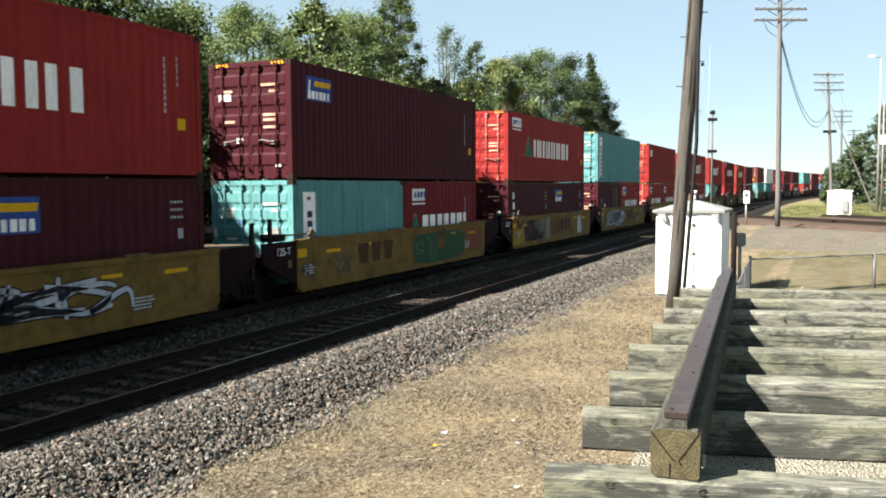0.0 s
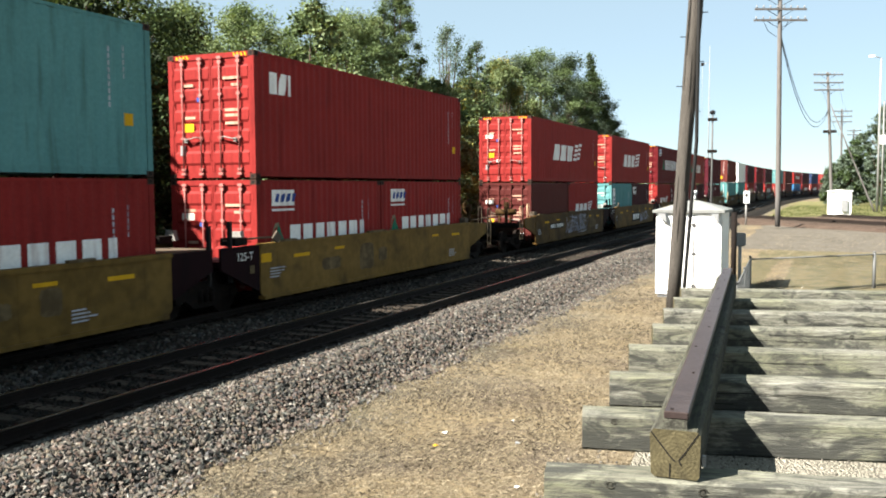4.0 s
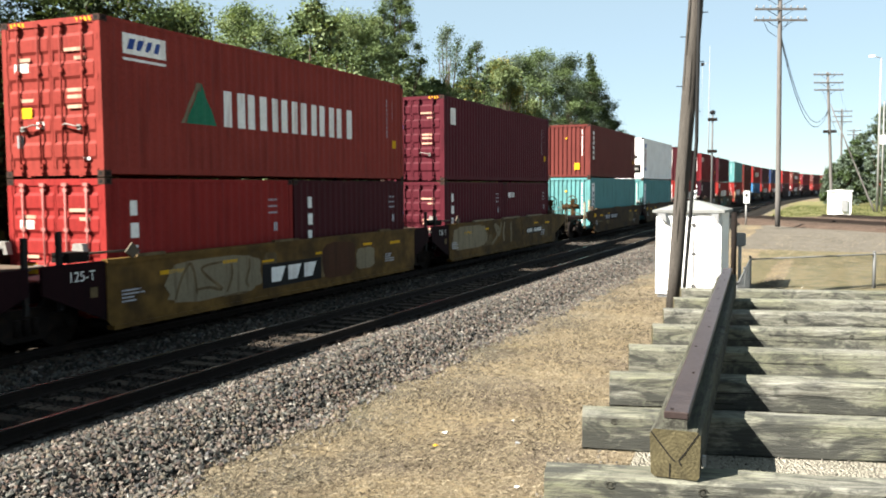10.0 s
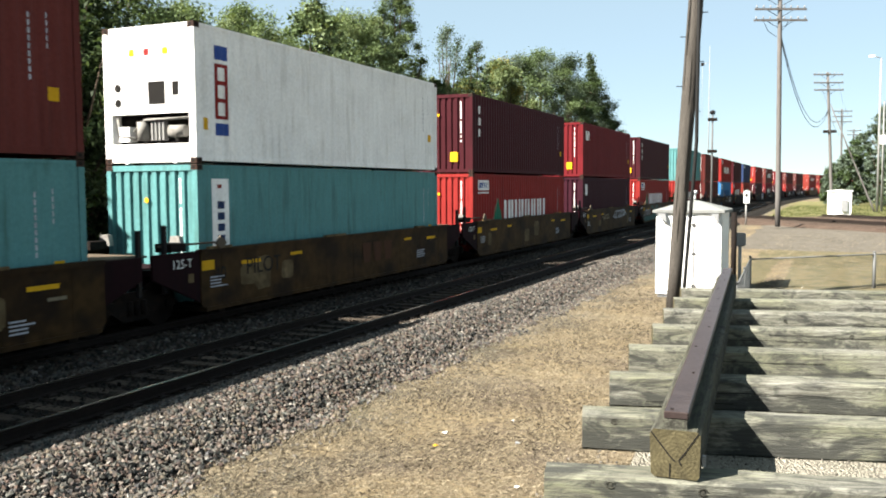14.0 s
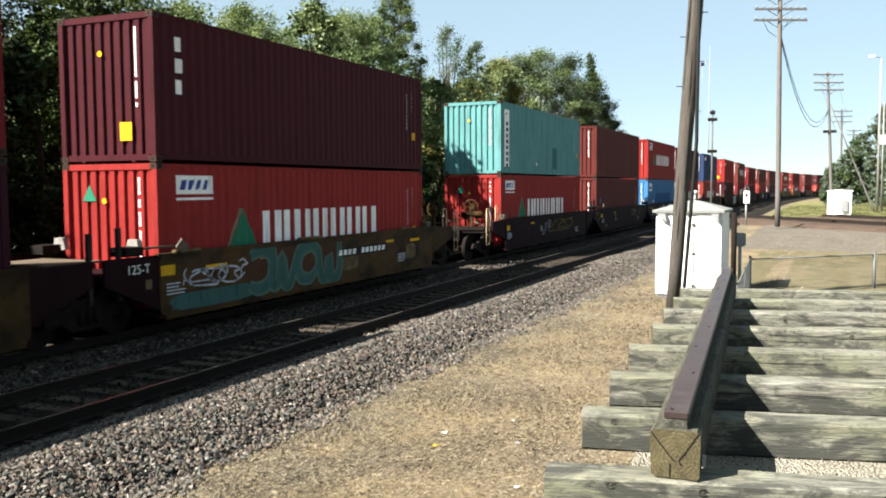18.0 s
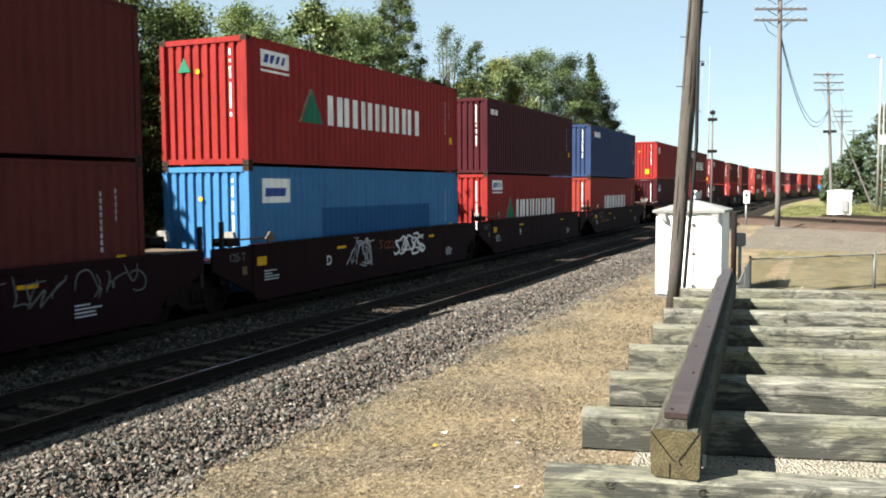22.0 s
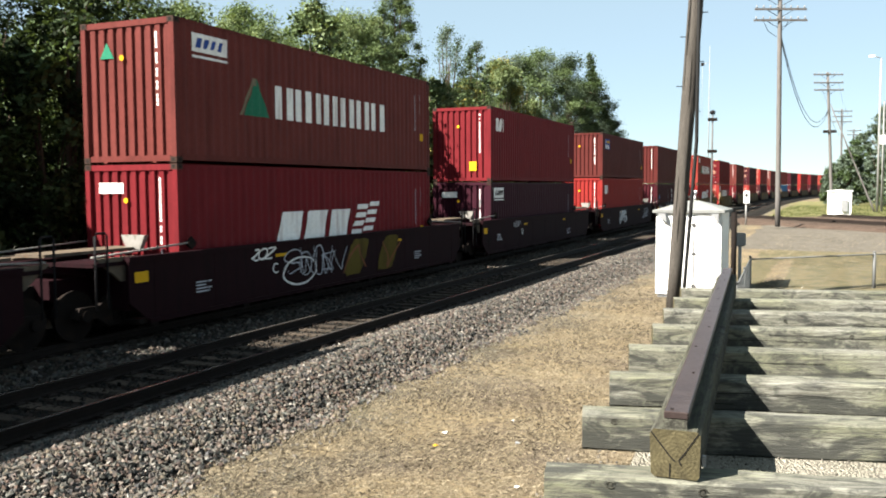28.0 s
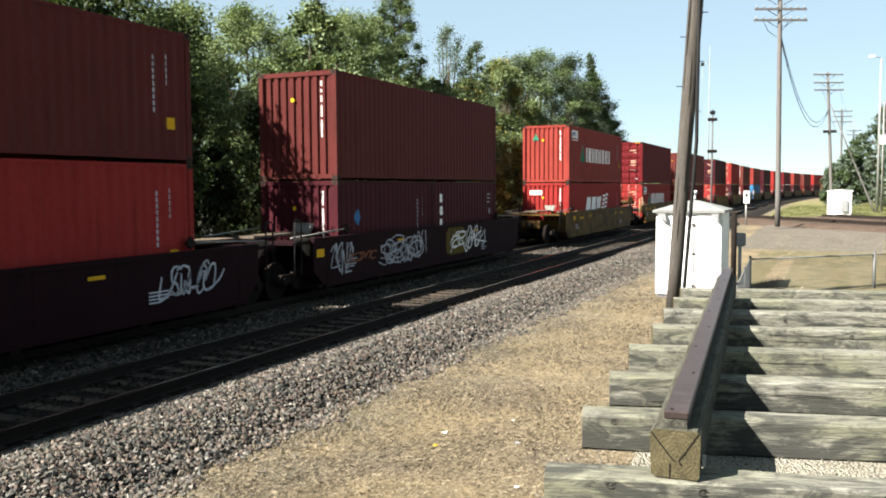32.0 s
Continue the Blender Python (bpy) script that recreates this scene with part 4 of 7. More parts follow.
def container(u, length, h, z, col, kind, end, upper, near=True):
    root = new("shipping_container")
    l = length / 2
    hang("frame", frame_mesh(length, h, col), root)
    side = side_mesh(length, h, col)
    hang("side_panel", side, root)
    hang("side_panel", side, root, at=pose(0, 0, 0, 0, 0, 180))
    hang("roof", roof_mesh(length, h, col), root)
    hang("end_panel", end_mesh(h, col), root, at=pose(l, 0, 0, 0, 0, 180))
    if end == "doors":
        for sgn in (1, -1):
            d = hang("door", door_mesh(h, col), root, at=pose(-l, 0, 0) @ Matrix.Diagonal((1, sgn, 1, 1)))
            for y in (0.28, 0.80):
                hang("locking_bar", bar_mesh(h, "bar_pink" if col in ("red", "deep_red") else col), d, at=pose(0, y, 0))
            if near:
                hang("handle", handle_mesh(), d, at=pose(-0.01, 0.30, 0.95))
                for hz in np.linspace(0.4, h - 0.4, 4):
                    hang("hinge", hinge_mesh(col), d, at=pose(0, 0, hz))
        if near:
            bm = start()
            for y, za, w in ((-0.85, h - 0.62, 0.5), (-0.85, h - 0.78, 0.26), (-0.8, h - 1.35, 0.4), (-0.8, h - 1.47, 0.4), (-0.8, h - 1.65, 0.4), (0.5, h - 0.75, 0.34), (0.45, h - 1.5, 0.3)):
                box(bm, -l - 0.004, -l - 0.001, y, y + w, za, za + 0.065)
            tagged(part("small_marking", bm, "pale_label" if "teal" in col else "door_label", root, "pale rows of small figures on the doors"), kind="stuff")
            rr = random.Random(int(u * 7) + int(z * 3))
            for y, za, w, t, c in ((0.55, h - 0.95, 0.36, 0.17, "pale_label"), (0.28, h - 1.1, 0.12, 0.1, "mark_blue"), (0.5, h - 1.8, 0.28, 0.2, "mark_yellow"), (0.2, h - 2.0 + rr.uniform(-0.1, 0.1), 0.2, 0.13, "pale_label"), (0.75, 0.55, 0.16, 0.24, "box_grey"), (-0.9, 0.3, 0.16, 0.06, "letter_white")):
                if rr.random() < 0.75:
                    bm = start()
                    box(bm, -l - 0.004, -l - 0.001, y, y + w, za, za + t)
                    part("sticker", bm, c, root)
    elif end == "reefer":
        reefer_end(h, root, l)
    else:
        hang("end_panel", end_mesh(h, col), root, at=pose(-l, 0, 0))
        if near:
            bm = start()
            zz = h - 0.28
            rr = random.Random(hash_of(kind) + int(u * 10))
            while zz > (0.35 if not upper else h - 1.75):
                w = rr.uniform(0.05, 0.10)
                box(bm, -l + 0.018, -l + 0.026, -0.78, -0.738, zz - w, zz)
                zz -= w + (0.014 if rr.random() < 0.85 else 0.09)
            tagged(part("small_marking", bm, "letter_white", root, "white column of small figures"), kind="stuff")
            bm = start()
            if kind in ("vertical", "initials", "column") and upper:
                box(bm, -l + 0.016, -l + 0.026, -0.62, -0.32, 0.42, 0.78)
                part("painted_mark", bm, "mark_yellow", root, "yellow notice")
                bm = start()
            tube(bm, [(-l + 0.016, 0.15, h - 0.75), (-l + 0.026, 0.15, h - 0.75)], 0.06, 8)
            part("painted_mark", bm, "mark_yellow", root, "yellow warning mark")
            if kind == "seven":
                bm = start()
                prism(bm, [(0.35, h - 0.75), (0.72, h - 0.75), (0.53, h - 0.42)], "x", -l + 0.014, -l + 0.026)
                part("painted_mark", bm, "mark_green", root, "green triangle")
            if kind in ("three", "small", "plate"):
                bm = start()
                box(bm, -l + 0.014, -l + 0.026, 0.2, 0.85, h - 0.6, h - 0.38)
                part("painted_mark", bm, "letter_white", root, "white name plate")
    if near:
        cm = casting_mesh("casting_dirty")
        for sx in (1, -1):
            for sy in (1, -1):
                for zc in (0, 1):
                    hang("corner_casting", cm, root, at=pose(-sx * l, -sy * CW / 2, zc * (h - 0.118)) @ Matrix.Diagonal((sx, sy, 1, 1)))
        if upper and end == "doors":
            for y in (-1.02, 0.62):
                for i in range(4):
                    hang("hazard_stripe", stripe_mesh(), root, at=pose(-l, y + i * 0.1, h - 0.11))
    if kind and near:
        logo(root, kind, length, h)
    if upper and kind == "strip" and end == "end":
        letters(root, "teal_dark", [(7.19 - l, 7.96 - l, 0.30, 1.30)], label="repainted darker patch")
        letters(root, "letter_white", [(4.68 - l, 4.82 - l, 0.42, 0.56)], label="small white sticker")
    where = "stacked on another" if upper else "in a well car"
    shape = {"doors": "with locked double doors", "reefer": "with a cooling unit"}.get(end, "with a ribbed end")
    tagged(root, f"{NAMES[col]} steel container {shape} {where}", "shipping container", "containers on the train")
    MOVERS.append((root, u + l, z))
    return root


# ---- well cars ----
def sill_mesh(x0, x1, col):
    def build():
        bm = start()
        y = -1.54
        cut = 0.5 if x0 < -1 else 0.12
        prism(bm, [(x0 + cut, 0.27), (x1 - cut, 0.27), (x1, 0.3 + 0.7 * cut), (x1, 1.42), (x0, 1.42), (x0, 0.3 + 0.7 * cut)], "y", y, y + 0.03)
        box(bm, x0, x1, y - 0.03, y + 0.12, 1.40, 1.49)
        box(bm, x0 + cut, x1 - cut, y - 0.03, y + 0.16, 0.22, 0.3)
        n = 9
        for i in range(n):
            x = x0 + 0.7 + (x1 - x0 - 1.4) * i / (n - 1)
            box(bm, x - 0.03, x + 0.03, y - 0.004, y, 0.3, 1.40)
        return mesh_of("side_sill", bm, col)
    return cached(("sill", x0, x1, col), build)


def floor_mesh(x0, x1):
    def build():
        bm = start()
        box(bm, x0 + 0.3, x1 - 0.3, -1.5, 1.5, 0.22, 0.30)
        return mesh_of("well_floor", bm, "iron")
    return cached(("floor", x0, x1), build)


def crossbar_mesh():
    def build():
        bm = start()
        box(bm, -0.1, 0.1, -1.5, 1.5, 0.14, 0.335)
        return mesh_of("crossbar", bm, "iron")
    return cached("crossbar", build)


def wheel_mesh():
    def build():
        bm = start()
        tube(bm, [(0, -0.07, 0), (0, -0.03, 0)], [0.46, 0.46], 20)
        tube(bm, [(0, -0.03, 0), (0, 0.07, 0)], [0.425, 0.42], 20)
        tube(bm, [(0, -0.12, 0), (0, 0.12, 0)], 0.11, 10)
        return mesh_of("wheel", bm, "iron")
    return cached("wheel", build)


def frame_side_mesh():
    def build():
        bm = start()
        pts = [(-1.15, 0.45), (-1.0, 0.62), (-0.55, 0.62), (-0.35, 0.76), (0.35, 0.76), (0.55, 0.62), (1.0, 0.62), (1.15, 0.45), (0.95, 0.36), (0.62, 0.40), (0.35, 0.22), (-0.35, 0.22), (-0.62, 0.40), (-0.95, 0.36)]
        prism(bm, pts, "y", -0.06, 0.06)
        for x in (-0.18, 0, 0.18):
            tube(bm, [(x, -0.075, 0.32), (x, -0.075, 0.6)], 0.06, 8)
        for x in (-0.9, 0.9):
            tube(bm, [(x, -0.12, 0.46), (x, 0.0, 0.46)], 0.11, 10)
        return mesh_of("side_frame", bm, "iron")
    return cached("frame_side", build)


def truck(root, x):
    bm = start()
    box(bm, -0.2, 0.2, -1.0, 1.0, 0.45, 0.72)
    for d in (-0.9, 0.9):
        tube(bm, [(d, -0.95, 0.46), (d, 0.95, 0.46)], 0.08, 8)
    t = part("truck", bm, "iron", root, "grimy four-wheel steel truck", at=pose(x, 0, 0))
    for sy in (-1, 1):
        hang("side_frame", frame_side_mesh(), t, at=pose(0, sy * 1.02, 0) @ Matrix.Diagonal((1, -sy, 1, 1)))
        for d in (-0.9, 0.9):
            hang("wheel", wheel_mesh(), t, at=pose(d, sy * 0.77, 0.46) @ Matrix.Diagonal((1, -sy, 1, 1)))


def hoop(bm, x, y, z0, z1, w=0.26, r=0.022, axis="x"):
    d = (w, 0) if axis == "x" else (0, w)
    tube(bm, [(x, y, z0), (x, y, z1 - 0.05), (x + 0.15 * d[0], y + 0.15 * d[1], z1), (x + 0.85 * d[0], y + 0.85 * d[1], z1), (x + d[0], y + d[1], z1 - 0.05), (x + d[0], y + d[1], z0)], r, 5)


def joint_parts(root, col):
    """The articulated end over a shared truck, at the front of a unit."""
    for y in (-1.53, 1.47):
        bm = start()
        prism(bm, [(-1.72, 1.0), (-0.36, 0.42), (-0.36, 1.47), (-1.72, 1.47)], "y", y, y + 0.06)
        part("end_plate", bm, "car_brown", root)
    for name, dims in (("end_platform", (-1.7, 0.2, -0.55, 0.55, 0.75, 1.12)), ("deck_plate", (-1.0, 0.12, -1.47, 1.47, 0.98, 1.10)), ("draft_sill", (-3.5, -1.7, -0.5, 0.5, 0.78, 1.1))):
        bm = start()
        box(bm, *dims)
        part(name, bm, "car_brown", root)
    bm = start()
    prism(bm, [(-3.35, 0.5), (-3.35, 1.46), (-2.0, 1.46), (-2.0, 1.02)], "y", -1.53, -1.47)
    part("end_plate", bm, "car_brown", root)
    bm = start()
    box(bm, -2.3, -1.0, -0.75, 0.75, 1.36, 1.40)
    part("walkway", bm, "gear_tan", root)
    bm = start()
    tube(bm, [(-1.2, -1.2, 1.60), (0.35, -1.36, 1.60)], 0.025, 6)
    part("guide_bar", bm, "gear_tan", root, "pale guide bar")
    for y in (-1.35, 0.75):
        bm = start()
        box(bm, -1.0, -0.55, y, y + 0.4, 1.47, 1.64)
        part("guide_block", bm, "iron", root)
    bm = start()
    prism(bm, [(0.05, 1.60), (0.22, 1.48), (0.42, 1.60), (0.22, 1.76)], "y", -1.62, -1.585)
    part("guide_bracket", bm, "gear_tan", root, "pale diamond-shaped bracket")
    for y in (-0.95, 0.95):
        bm = start()
        prism(bm, [(y - 0.16, 1.52), (y + 0.16, 1.52), (y + 0.11, 1.76), (y - 0.11, 1.76)], "x", -0.42, -0.30)
        part("corner_guide", bm, "bar_grey", root, "pale trapezoid container guide")
    for x, z in ((-1.25, 2.02), (-1.95, 1.95)):
        bm = start()
        box(bm, x - 0.04, x + 0.04, -1.44, -1.36, 0.7, z)
        part("stanchion", bm, "mark_black", root, "black upright steel post")


def coupled_end(root, sgn, col, brake):
    """End platform with coupler, handrails and brake gear; sgn 1 faces -x."""
    s = Matrix.Diagonal((sgn, 1, 1, 1))
    base = pose(0 if sgn > 0 else L40, 0, 0) @ s
    for name, dims in (("draft_sill", (-2.5, 0.1, -0.45, 0.45, 0.72, 1.1)), ("end_platform", (-2.3, -1.6, -1.45, 1.45, 1.02, 1.12))):
        bm = start()
        box(bm, *dims)
        part(name, bm, "iron", root, at=base)
    bm = start()
    prism(bm, [(-3.35, 0.78), (-2.5, 0.72), (-2.5, 1.0), (-3.2, 1.0), (-3.42, 0.9)], "y", -0.14, 0.14)
    part("coupler", bm, "iron", root, at=base)
    for y in (-1.53, 1.45):
        bm = start()
        prism(bm, [(-1.75, 1.05), (-0.1, 0.6), (-0.1, 1.48), (-1.75, 1.40)], "y", y, y + 0.08)
        part("end_plate", bm, col, root, at=base)
    for x in (-2.3, -2.0, -1.7):
        bm = start()
        box(bm, x - 0.05, x + 0.05, -1.40, 1.40, 1.12, 1.23)
        part("walkway_slat", bm, "iron", root, at=base)
    bm = start()
    tube(bm, [(-1.0, -0.85, 1.66), (-1.0, 0.05, 1.66)], 0.13, 12)
    for y in (-0.6, -0.1):
        box(bm, -1.04, -0.96, y - 0.03, y + 0.03, 1.1, 1.65)
    part("air_reservoir", bm, "car_dirty", root, "rusty brown air reservoir", at=base)
    for pts, r in (([(-1.9, -1.25, 1.26), (-0.4, 0.5, 1.62)], 0.022), ([(-1.9, 1.0, 1.30), (-0.4, -0.6, 1.60)], 0.022), ([(-0.3, -1.3, 1.62), (0.3, -1.36, 1.62)], 0.03)):
        bm = start()
        tube(bm, pts, r, 6)
        part("brake_rod", bm, "gear_tan", root, at=base)
    bm = start()
    box(bm, -0.2, 0.1, -1.42, -1.2, 1.47, 1.64)
    part("guide_block", bm, "gear_tan", root, at=base)
    for x, y, za, zb in ((-2.3, -1.48, 0.55, 1.92), (-1.35, -1.48, 1.05, 2.02), (-2.3, 1.30, 0.55, 1.92)):
        bm = start()
        hoop(bm, x, y, za, zb, 0.30)
        if za < 1:
            for z in (0.6, 0.92):
                tube(bm, [(x, y, z), (x + 0.3, y, z)], 0.018, 5)
        part("handrail", bm, "rail_tan_lit", root, "bent pipe grab rail", at=base)
    if brake:
        bm = start()
        ring = [(-2.05, -0.75 + 0.28 * math.cos(a), 1.98 + 0.28 * math.sin(a)) for a in np.linspace(0, 2 * math.pi, 15)]
        tube(bm, ring, 0.022, 5, cap=False)
        for a in np.linspace(0, 2 * math.pi, 6)[:-1]:
            tube(bm, [(-2.05, -0.75, 1.98), (-2.05, -0.75 + 0.28 * math.cos(a), 1.98 + 0.28 * math.sin(a))], 0.014, 4)
        box(bm, -2.0, -1.88, -0.80, -0.70, 1.2, 1.85)
        prism(bm, [(-1.98, 1.8), (-1.98, 2.04), (-1.88, 2.1), (-1.82, 2.0), (-1.88, 1.8)], "y", -0.86, -0.66)
        part("brake_wheel", bm, "car_dirty", root, "spoked hand-brake wheel on a housing", at=base)
    truck(root, -1.55 if sgn > 0 else L40 + 1.55)


def single_end(root, sgn, col):
    """Short end platform of a separate well car."""
    base = pose(0 if sgn > 0 else L40, 0, 0) @ Matrix.Diagonal((sgn, 1, 1, 1))
    for name, dims in (("draft_sill", (-2.6, -1.5, -0.5, 0.5, 0.72, 1.1)), ("end_platform", (-2.5, -1.6, -1.45, 1.45, 1.35, 1.42)), ("bulkhead", (-1.7, -1.5, -1.45, -0.45, 0.5, 1.4)), ("bulkhead", (-1.7, -1.5, 0.45, 1.45, 0.5, 1.4))):
        bm = start()
        box(bm, *dims)
        part(name, bm, col, root, at=base)
    bm = start()
    prism(bm, [(-2.9, 0.78), (-2.5, 0.72), (-2.5, 1.0), (-2.8, 1.0)], "y", -0.14, 0.14)
    part("coupler", bm, "iron", root, at=base)
    for dims in ((-2.55, -0.1, -0.35, 0.35, 1.50, 1.56), (-2.5, -1.6, 0.5, 1.3, 1.43, 1.47)):
        bm = start()
        box(bm, *dims)
        part("walkway", bm, "gear_tan", root, "worn steel walkway plate", at=base)
    bm = start()
    prism(bm, [(-2.4, 1.5), (-1.45, 1.5), (-1.6, 1.05), (-1.8, 1.05)], "y", -1.42, -1.36)
    part("step_bracket", bm, "gear_tan", root, at=base)
    for y in (-1.32, 1.32):
        bm = start()
        tube(bm, [(-2.4, y, 1.52), (0.3, y, 1.64)], 0.022, 6)
        part("guide_bar", bm, "bar_grey", root, "pale worn guide bar", at=base)
        bm = start()
        prism(bm, [(0.1, 1.62), (0.25, 1.50), (0.4, 1.62), (0.25, 1.76)], "y", y - 0.03, y + 0.03)
        part("guide_bracket", bm, "iron", root, at=base)
    bm = start()
    prism(bm, [(-0.5, 1.52), (-0.14, 1.52), (-0.02, 1.80), (-0.62, 1.80)], "x", -0.32, -0.2)
    part("corner_guide", bm, "bar_grey", root, "pale trapezoid container guide", at=base)
    bm = start()
    hoop(bm, -2.45, -1.46, 0.6, 1.95, 0.28)
    part("handrail", bm, "mark_black", root, "black pipe ladder rail", at=base)
    truck(root, -1.45 if sgn > 0 else L40 + 1.45)


def sill_paint(root, col, items, label="", y=-1.575):
    for x0, x1, z0, z1 in items:
        bm = start()
        box(bm, x0, x1, y, y + 0.004, z0, z1)
        part("painted_mark", bm, col, root, label)


def ribbon(root, pts, w, col, y, closed=False):
    """One sprayed stroke: a flat band of even width along a bent line."""
    bm, old, n = start(), None, len(pts)
    for j, p in enumerate(pts):
        a, b = (pts[(j + 1) % n], pts[j - 1]) if closed else (pts[min(n - 1, j + 1)], pts[max(0, j - 1)])
        d = Vector((a[0] - b[0], a[1] - b[1]))
        q = Vector((-d.y, d.x)).normalized() * w / 2 * (1.15 - 0.45 * abs(2 * j / (n - 1) - 1) ** 2)
        row = [bm.verts.new((p[0] + e * q.x, y, min(SILL_TOP, max(SILL_LOW, p[1] + e * q.y)))) for e in (1, -1)]
        if old:
            bm.faces.new((old[0], old[1], row[1], row[0]))
        else:
            first = row
        old = row
    if closed:
        bm.faces.new((old[0], old[1], first[1], first[0]))
    part("graffiti", bm, col, root)


SILL_LOW, SILL_TOP, SILL_Y = 0.31, 1.395, -1.548
# strokes in a unit square
STROKES = {
    "ring": [(0.5 + 0.42 * math.cos(a), 0.5 + 0.46 * math.sin(a)) for a in np.linspace(0.6, 0.6 + 2 * math.pi, 18)],
    "arc": [(0.55 + 0.42 * math.cos(a), 0.5 + 0.46 * math.sin(a)) for a in np.linspace(0.8, 5.5, 15)],
    "hook": [(0.25, 0.93), (0.95, 0.95), (0.72, 0.9), (0.70, 0.5), (0.66, 0.2), (0.5, 0.06), (0.28, 0.08), (0.12, 0.25)],
    "wave": [(0.85, 0.85), (0.6, 0.97), (0.3, 0.92), (0.18, 0.74), (0.32, 0.58), (0.62, 0.47), (0.82, 0.3), (0.7, 0.1), (0.4, 0.03), (0.12, 0.14)],
    "zig": [(0.1, 0.93), (0.88, 0.93), (0.62, 0.6), (0.12, 0.08), (0.5, 0.06), (0.92, 0.1)],
    "bar": [(0.5, 0.03), (0.48, 0.35), (0.52, 0.7), (0.5, 0.97)],
    "peak": [(0.05, 0.03), (0.28, 0.6), (0.45, 0.97), (0.62, 0.55), (0.92, 0.03)],
    "dip": [(0.06, 0.95), (0.2, 0.3), (0.45, 0.04), (0.7, 0.25), (0.9, 0.95)],
    "comb": [(0.06, 0.05), (0.1, 0.9), (0.3, 0.95), (0.42, 0.35), (0.55, 0.9), (0.75, 0.95), (0.9, 0.1)],
    "fork": [(0.15, 0.97), (0.18, 0.5), (0.6, 0.93), (0.3, 0.5), (0.85, 0.06)],
}


def bend(pts, k=4):
    """Rounds a polyline by sampling between its points."""
    out, n = [], len(pts)
    for j in range(n - 1):
        p0, p1, p2, p3 = pts[max(0, j - 1)], pts[j], pts[j + 1], pts[min(n - 1, j + 2)]
        for e in range(k):
            t = e / k
            out.append(tuple(0.5 * (2 * p1[c] + (p2[c] - p0[c]) * t + (2 * p0[c] - 5 * p1[c] + 4 * p2[c] - p3[c]) * t * t + (3 * p1[c] - p0[c] - 3 * p2[c] + p3[c]) * t ** 3) for c in (0, 1)))
    return out + [pts[-1]]


def sprayed(root, x0, x1, z0, z1, kinds, col, edge="", w=0.1, slant=0.12):
    """A row of sprayed shapes, with an outline in a second colour."""
    step = (x1 - x0) / len(kinds)
    r = random.Random(int(x0 * 100) + len(kinds))
    for k, kind in enumerate(kinds):
        e = 0.10 if len(STROKES[kind]) < 12 else 0.015
        line = bend([(p[0] + r.uniform(-e, e), p[1] + r.uniform(-e, e)) for p in STROKES[kind]])
        cut, wide, flip, turn = r.uniform(0.0, 0.12), r.uniform(1.1, 1.6), r.random() < 0.5, r.random() < 0.5
        line = [(1 - p[0] if flip else p[0], 1 - p[1] if turn else p[1]) for p in line]
        pts = [(x0 + step * (k + 0.5 + wide * (p[0] - 0.5)) + slant * r.uniform(0.9, 1.1) * (p[1] - 0.5), z0 + (z1 - z0) * (cut + (1 - cut) * p[1])) for p in line]
        if edge:
            ribbon(root, pts, w * 1.6, edge, SILL_Y - 0.001 - 0.0004 * (k % 2))
        ribbon(root, pts, w, col, SILL_Y - 0.003 - 0.0004 * (k % 2))


def daub(root, x0, x1, z0, z1, col, seed, lift=0.0, name="graffiti", label="", slant=0.0):
    """A rolled-on or worn patch of paint with a wavering edge."""
    r, bm, n = random.Random(seed), start(), 30
    cx, cz, rx, rz = (x0 + x1) / 2, (z0 + z1) / 2, (x1 - x0) / 2, (z1 - z0) / 2
    rim = []
    for j in range(n):
        a = 2 * math.pi * j / n
        c, d = math.cos(a), math.sin(a)
        q = r.uniform(0.93, 1.04)
        z = min(SILL_TOP, max(SILL_LOW, cz + rz * q * math.copysign(abs(d) ** 0.45, d)))
        rim.append(bm.verts.new((cx + rx * q * math.copysign(abs(c) ** 0.45, c) + slant * (z - cz), SILL_Y - lift, z)))
    mid = bm.verts.new((cx, SILL_Y - lift, cz))
    for j in range(n):
        bm.faces.new((mid, rim[j], rim[(j + 1) % n]))
    part(name, bm, col, root, label)


def tangle(root, x0, x1, z0, z1, seed, col, n=9, w=0.035, edge=""):
    """A scribble of loops and darts over one another."""
    r, kinds = random.Random(seed), sorted(STROKES)
    for k in range(n):
        cw = (x1 - x0) * r.uniform(0.16, 0.34)
        a = x0 + (x1 - x0 - cw) * (k + r.uniform(-0.3, 0.3)) / max(1, n - 1)
        a = min(x1 - cw, max(x0, a))
        c = z0 + (z1 - z0) * r.uniform(0.0, 0.3)
        d = z1 - (z1 - z0) * r.uniform(0.0, 0.3)
        sprayed(root, a, a + cw, c, d, (r.choice(kinds),), col, edge, w, r.uniform(-0.1, 0.3))


def plate_of_bars(root, x0, x1, z0, z1, back, front, groups=(4, 6)):
    """A stencilled number, as slanted bars on a dark plate."""
    bm = start()
    box(bm, x0, x1, SILL_Y, SILL_Y + 0.003, z0, z1)
    part("number_plate", bm, back, root, "dark plate with pale slanted figures")
    n = sum(groups) + len(groups) - 1
    step, k = (x1 - x0 - 0.16) / n, 0
    for g in groups:
        for j in range(g):
            x, e = x0 + 0.08 + step * k, 0.2 * (z1 - z0)
            bm = start()
            prism(bm, [(x, z0 + e), (x + step * 0.66, z0 + e), (x + step * 0.66 + 0.04, z1 - e), (x + 0.04, z1 - e)], "y", SILL_Y - 0.004, SILL_Y - 0.002)
            part("painted_mark", bm, front, root)
            k += 1
        k += 1


